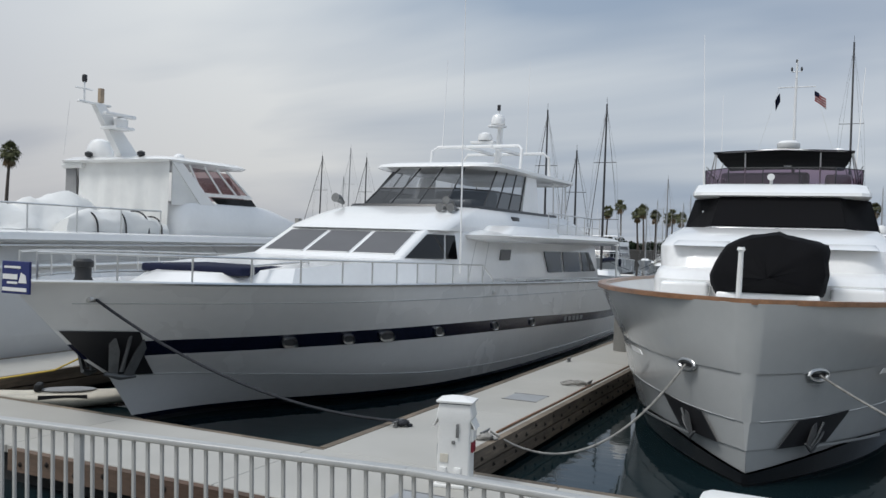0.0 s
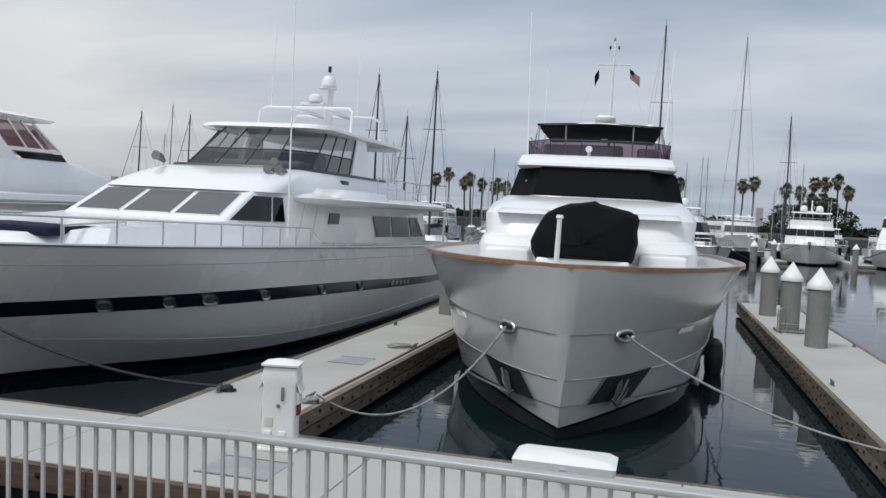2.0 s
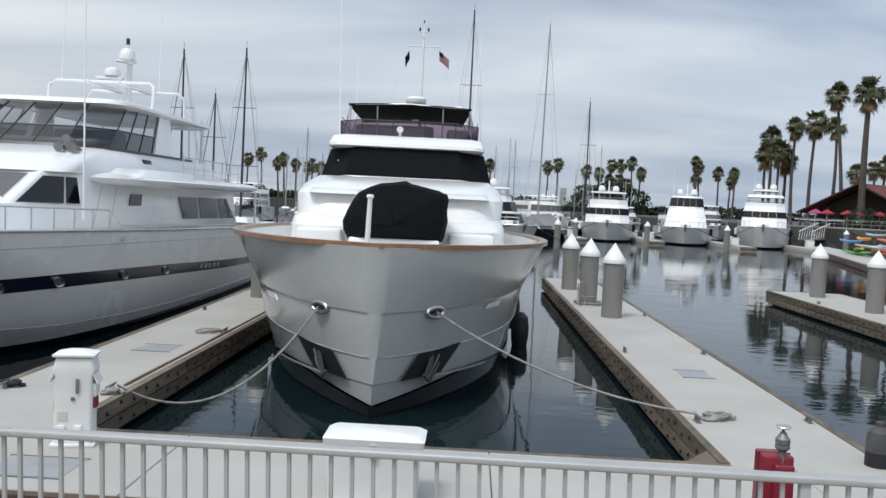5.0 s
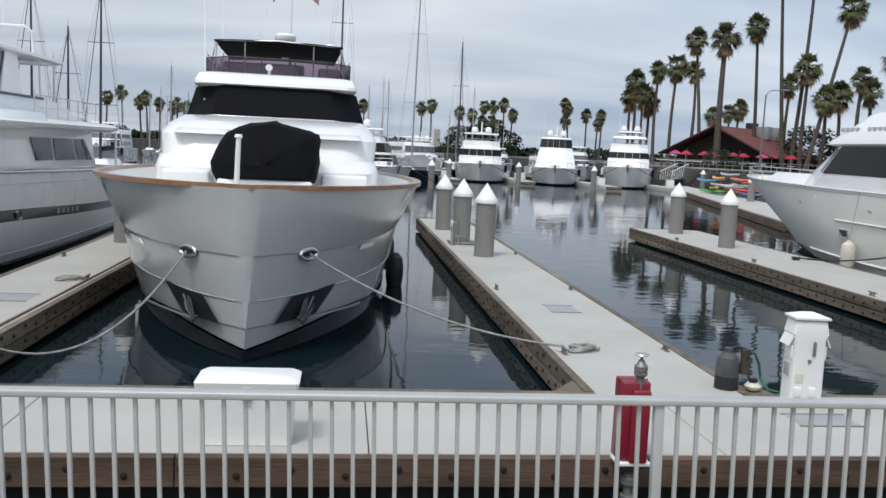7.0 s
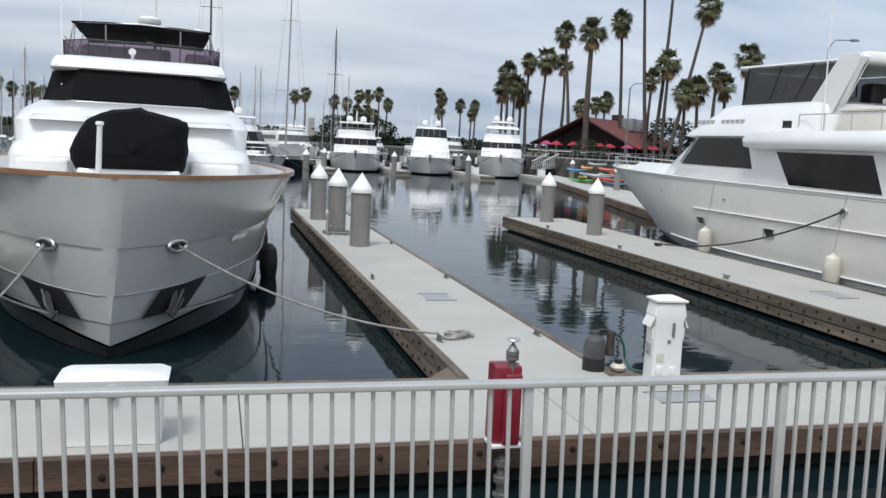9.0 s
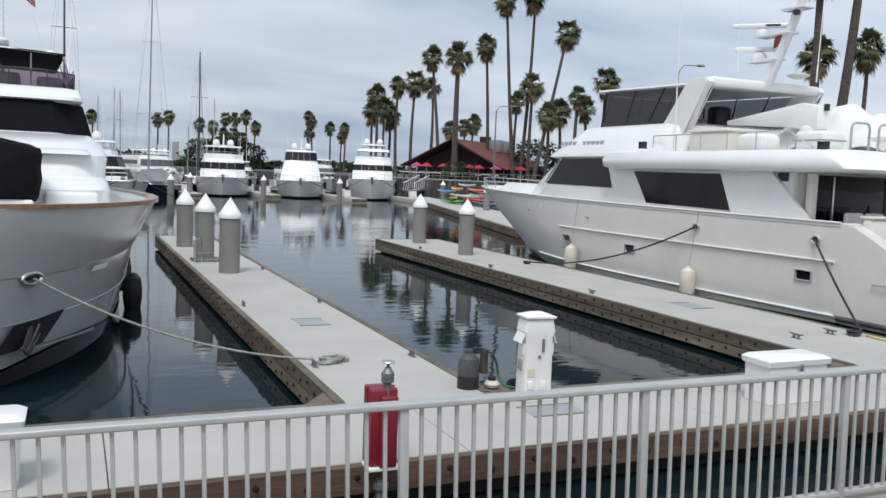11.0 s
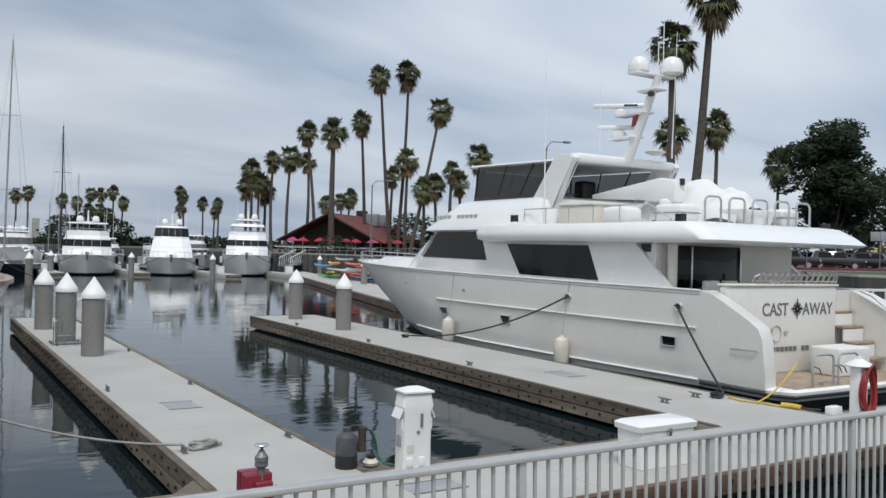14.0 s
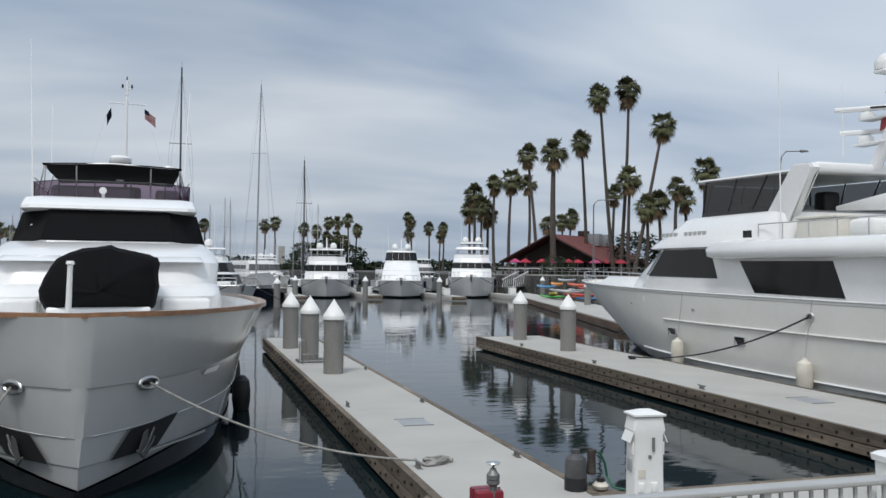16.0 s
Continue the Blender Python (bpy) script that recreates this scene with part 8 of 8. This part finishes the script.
def sailboat(x, y, mast, hull_m, dark=False, rz=0.0, tent=False, length=11.0, rake=.4):
    root = thing("sailboat", (x, y, WATER_Z), "moored sailing boat with a tall bare mast", "sailboat", "moored sailboats", rz=rz)
    P = maker(root)
    h = Hull([0, .1, .25, .5, .8, 1.0], length, [
        (0, [.02, .55, 1.15, 1.6, 1.5, 1.0], [.75, .70, .62, .55, .52, .52]),
        (.7, [.02, .4, .95, 1.45, 1.35, .8], [.05] * 6),
        (1.3, [.02, .25, .7, 1.15, 1.0, .4], [-.55] * 6)], 20)
    P("hull", h.band(B(), 0, 2), hull_m, ang=40)
    P("deck", h.deck(B(), 0, .02), CREAM)
    P("coachroof", loft(B(), [rrect(.95, 3, 7.2, .5, .4), rrect(.75, 3.4, 7.0, .95, .4)]), WHITE, ang=50)
    m = MASTDARK if dark else MASTMETAL
    P("mast", tube(B(), [(0, 4.6, .5), (0, 4.6 + rake, mast)], [.10, .06], 8), m)
    for v, w_ in ((.33, 1.15), (.66, .85)):
        zz = .5 + (mast - .5) * v
        P("spreader", cyl(B(), (-w_, 4.6 + rake * v, zz), (w_, 4.6 + rake * v, zz), .025, n=5), m)
        for s in (1, -1):
            P("shroud", cyl(B(), (s * 1.4, 4.8, .55), (s * w_, 4.6 + rake * v, zz), .006, n=4), m)
            P("shroud", cyl(B(), (s * w_, 4.6 + rake * v, zz), (0, 4.6 + rake, mast * .98), .006, n=4), m)
    P("forestay", cyl(B(), (0, .1, .8), (0, 4.6 + rake, mast * .97), .03 if dark else .014, n=5), m)
    P("backstay", cyl(B(), (0, length - .2, .6), (0, 4.6 + rake, mast), .012, n=4), m)
    P("boom", cyl(B(), (0, 4.7, 1.5), (0, 9.2, 1.6), .06, n=8), m)
    P("sail_cover", tube(B(), [(0, 4.8, 1.66), (0, 7, 1.72), (0, 9.0, 1.68)], [.16, .14, .07], 10), NAVYCLOTH)
    if tent:
        P("boat_tent", loft(B(), [[(-1.3, 3.2, .9), (0, 3.2, 2.0), (1.3, 3.2, .9)], [(-1.4, 8.5, .9), (0, 8.5, 2.1), (1.4, 8.5, .9)]]), GREYCLOTH)
    P("masthead", cyl(B(), (0, 4.6 + rake, mast), (0, 4.6 + rake, mast + .5), .012, n=4), m)
    return root


sailboat(4.9, 80.0, 20.6, NAVY, tent=True, rz=-25, length=12, rake=.8)
sailboat(12.9, 90.5, 14.6, NAVY, True)
sailboat(-.2, 66, 18.6, WHITE, True)
sailboat(-16.2, 56, 13.0, WHITE, True, rake=.2)
sailboat(-20.6, 56, 12.7, WHITE, True, rake=-.1)
sailboat(-19.2, 59, 10.0, WHITE, True, rake=0)
sailboat(-54.3, 76, 11.9, WHITE, True)
sailboat(-60.6, 92, 14.7, WHITE)
sailboat(-48.3, 76, 11.6, WHITE, True, rake=.1)
sailboat(5.4, 115, 12.0, WHITE, rake=1.2)
sailboat(-18.7, 92, 10.4, WHITE)
proto = sailboat(-40, 120, 13.0, WHITE)
rr = random.Random(21)
for i in range(34):
    x = rr.uniform(-85, 34)
    y = rr.uniform(118, 185)
    c = copy_thing(proto, pose(x, y, WATER_Z, 0, 0, rr.uniform(-12, 12)))
    s = rr.uniform(.6, 1.05)
    c.scale = (s, s, s)

# docks across the basin
for x, y0, y1, w_ in ((10.6, 80, 100, 1.4), (18.2, 82, 100, 1.4), (25.6, 78, 98, 1.4), (33.0, 80, 98, 1.4)):
    d = thing("far_dock", (x, 0, WATER_Z), "narrow grey finger dock across the basin", "dock", kind="structure")
    part("slab", box(B(), (-w_ / 2, y0, -.1), (w_ / 2, y1, .45), .03), CONC, d)
    part("edge", box(B(), (-w_ / 2 - .06, y0 - .06, .15), (w_ / 2 + .06, y0, .43), .02), WALEGREY, d)
for i, (x, y) in enumerate(((17.6, 84), (18.8, 88), (25.2, 81), (26.1, 86), (10.2, 84), (33.4, 84), (18.0, 93), (25.7, 92))):
    b_ = thing("dock_locker", (x, y, 0), "pale dock locker and fenders on a far dock", "dock box", "far dock lockers")
    part("body", box(B(), (-.35, -.3, -.03), (.35, .3, .6), .04), PVCWHITE, b_)
    part("lid", box(B(), (-.38, -.33, .6), (.38, .33, .68), .03), PVCWHITE, b_)
# the kayak dock to the right of the basin
kd = thing("kayak_dock", (0, 0, WATER_Z), "long pale dock with brown timber edge and kayak racks", "dock", kind="structure")
quad = [(34.6, 88.5), (37.0, 88.5), (26.4, 40.5), (21.4, 38.6)]
part("slab", loft(B(), [[(x, y, -.1) for x, y in quad], [(x, y, .48) for x, y in quad]]), CONC, kd)
for a, b in ((quad[0], quad[3]), (quad[3], quad[2])):
    d = (Vector(b) - Vector(a)).normalized()
    nn = Vector((-d.y, d.x)) * .1
    if nn.x > 0 and a is quad[0]:
        nn = -nn
    if nn.y > 0 and a is quad[3]:
        nn = -nn
    part("edge_board", loft(B(), [[(a[0], a[1], .05), (b[0], b[1], .05), (b[0], b[1], .42), (a[0], a[1], .42)], [(a[0] + nn.x, a[1] + nn.y, .05), (b[0] + nn.x, b[1] + nn.y, .05), (b[0] + nn.x, b[1] + nn.y, .42), (a[0] + nn.x, a[1] + nn.y, .42)]]), WALE, kd)
KCOL = [(0.55, 0.06, 0.03), (0.75, 0.30, 0.03), (0.10, 0.45, 0.10), (0.08, 0.25, 0.50), (0.62, 0.50, 0.08), (0.5, 0.5, 0.48), (0.35, 0.40, 0.42), (0.60, 0.12, 0.06)]
KM = [mat("kayak_plastic", c, .4, var=.06, bump=0.0) for c in KCOL]
rr = random.Random(5)
for i in range(36):
    k = thing("kayak", (31.0 + rr.uniform(0, 4.5) + (i % 4) * .3, 60 + rr.uniform(0, 11), .02 + .30 * (i % 6)), ("bright plastic kayak stacked on the dock", "grey kayak stacked on the dock")[i % 3 == 2], "kayak", "stacked kayaks", rz=rr.uniform(55, 140))
    rings = []
    for q in range(9):
        v = q / 8 * 2 - 1
        w_ = .34 * (1 - abs(v) ** 2.2) + .02
        rings.append([(v * 1.5, w_ * math.cos(a), .16 + .1 * v * v + .14 * math.sin(a) * (1 - .4 * abs(v))) for a in [2 * math.pi * e / 10 for e in range(10)]])
    part("hull", loft(B(), rings), KM[5 + i % 2] if i % 3 == 2 else KM[i % 5 if i % 7 else 7], k, ang=60)
    part("cockpit", lathe(B(), [(0, .285), (.28, .285), (.30, .30), (.27, .31)], n=10, sx=1.5, sy=.7), BLACKRUB, k)
gb = thing("gangway", (37.4, 92.5, 0), "white metal gangway down to the kayak dock", "gangway", rz=58)
part("floor", box(B(), (-6, -.6, .6), (4, .6, .7)), GALV, gb)
for y in (-.6, .6):
    part("rail", tube(B(), [(-6, y, 1.5), (4, y, 2.4)], .05, 6), PVCWHITE, gb)
    for i in range(8):
        part("brace", cyl(B(), (-6 + i * 1.3, y, .65 + .05 * i), (-5.3 + i * 1.3, y, 1.55 + .12 * i), .03, n=5), PVCWHITE, gb)
# towers far away
for x, hh in ((-20, 16), (-14, 18), (4, 15), (-160, 14), (24, 13)):
    t_ = thing("far_tower", (x * 4, 900, LAND_Z), "hazy office tower far across the harbour", "building", "far towers")
    part("wall", box(B(), (-3, -3, 0), (3, 3, hh * 1.7)), SEAWALL, t_)
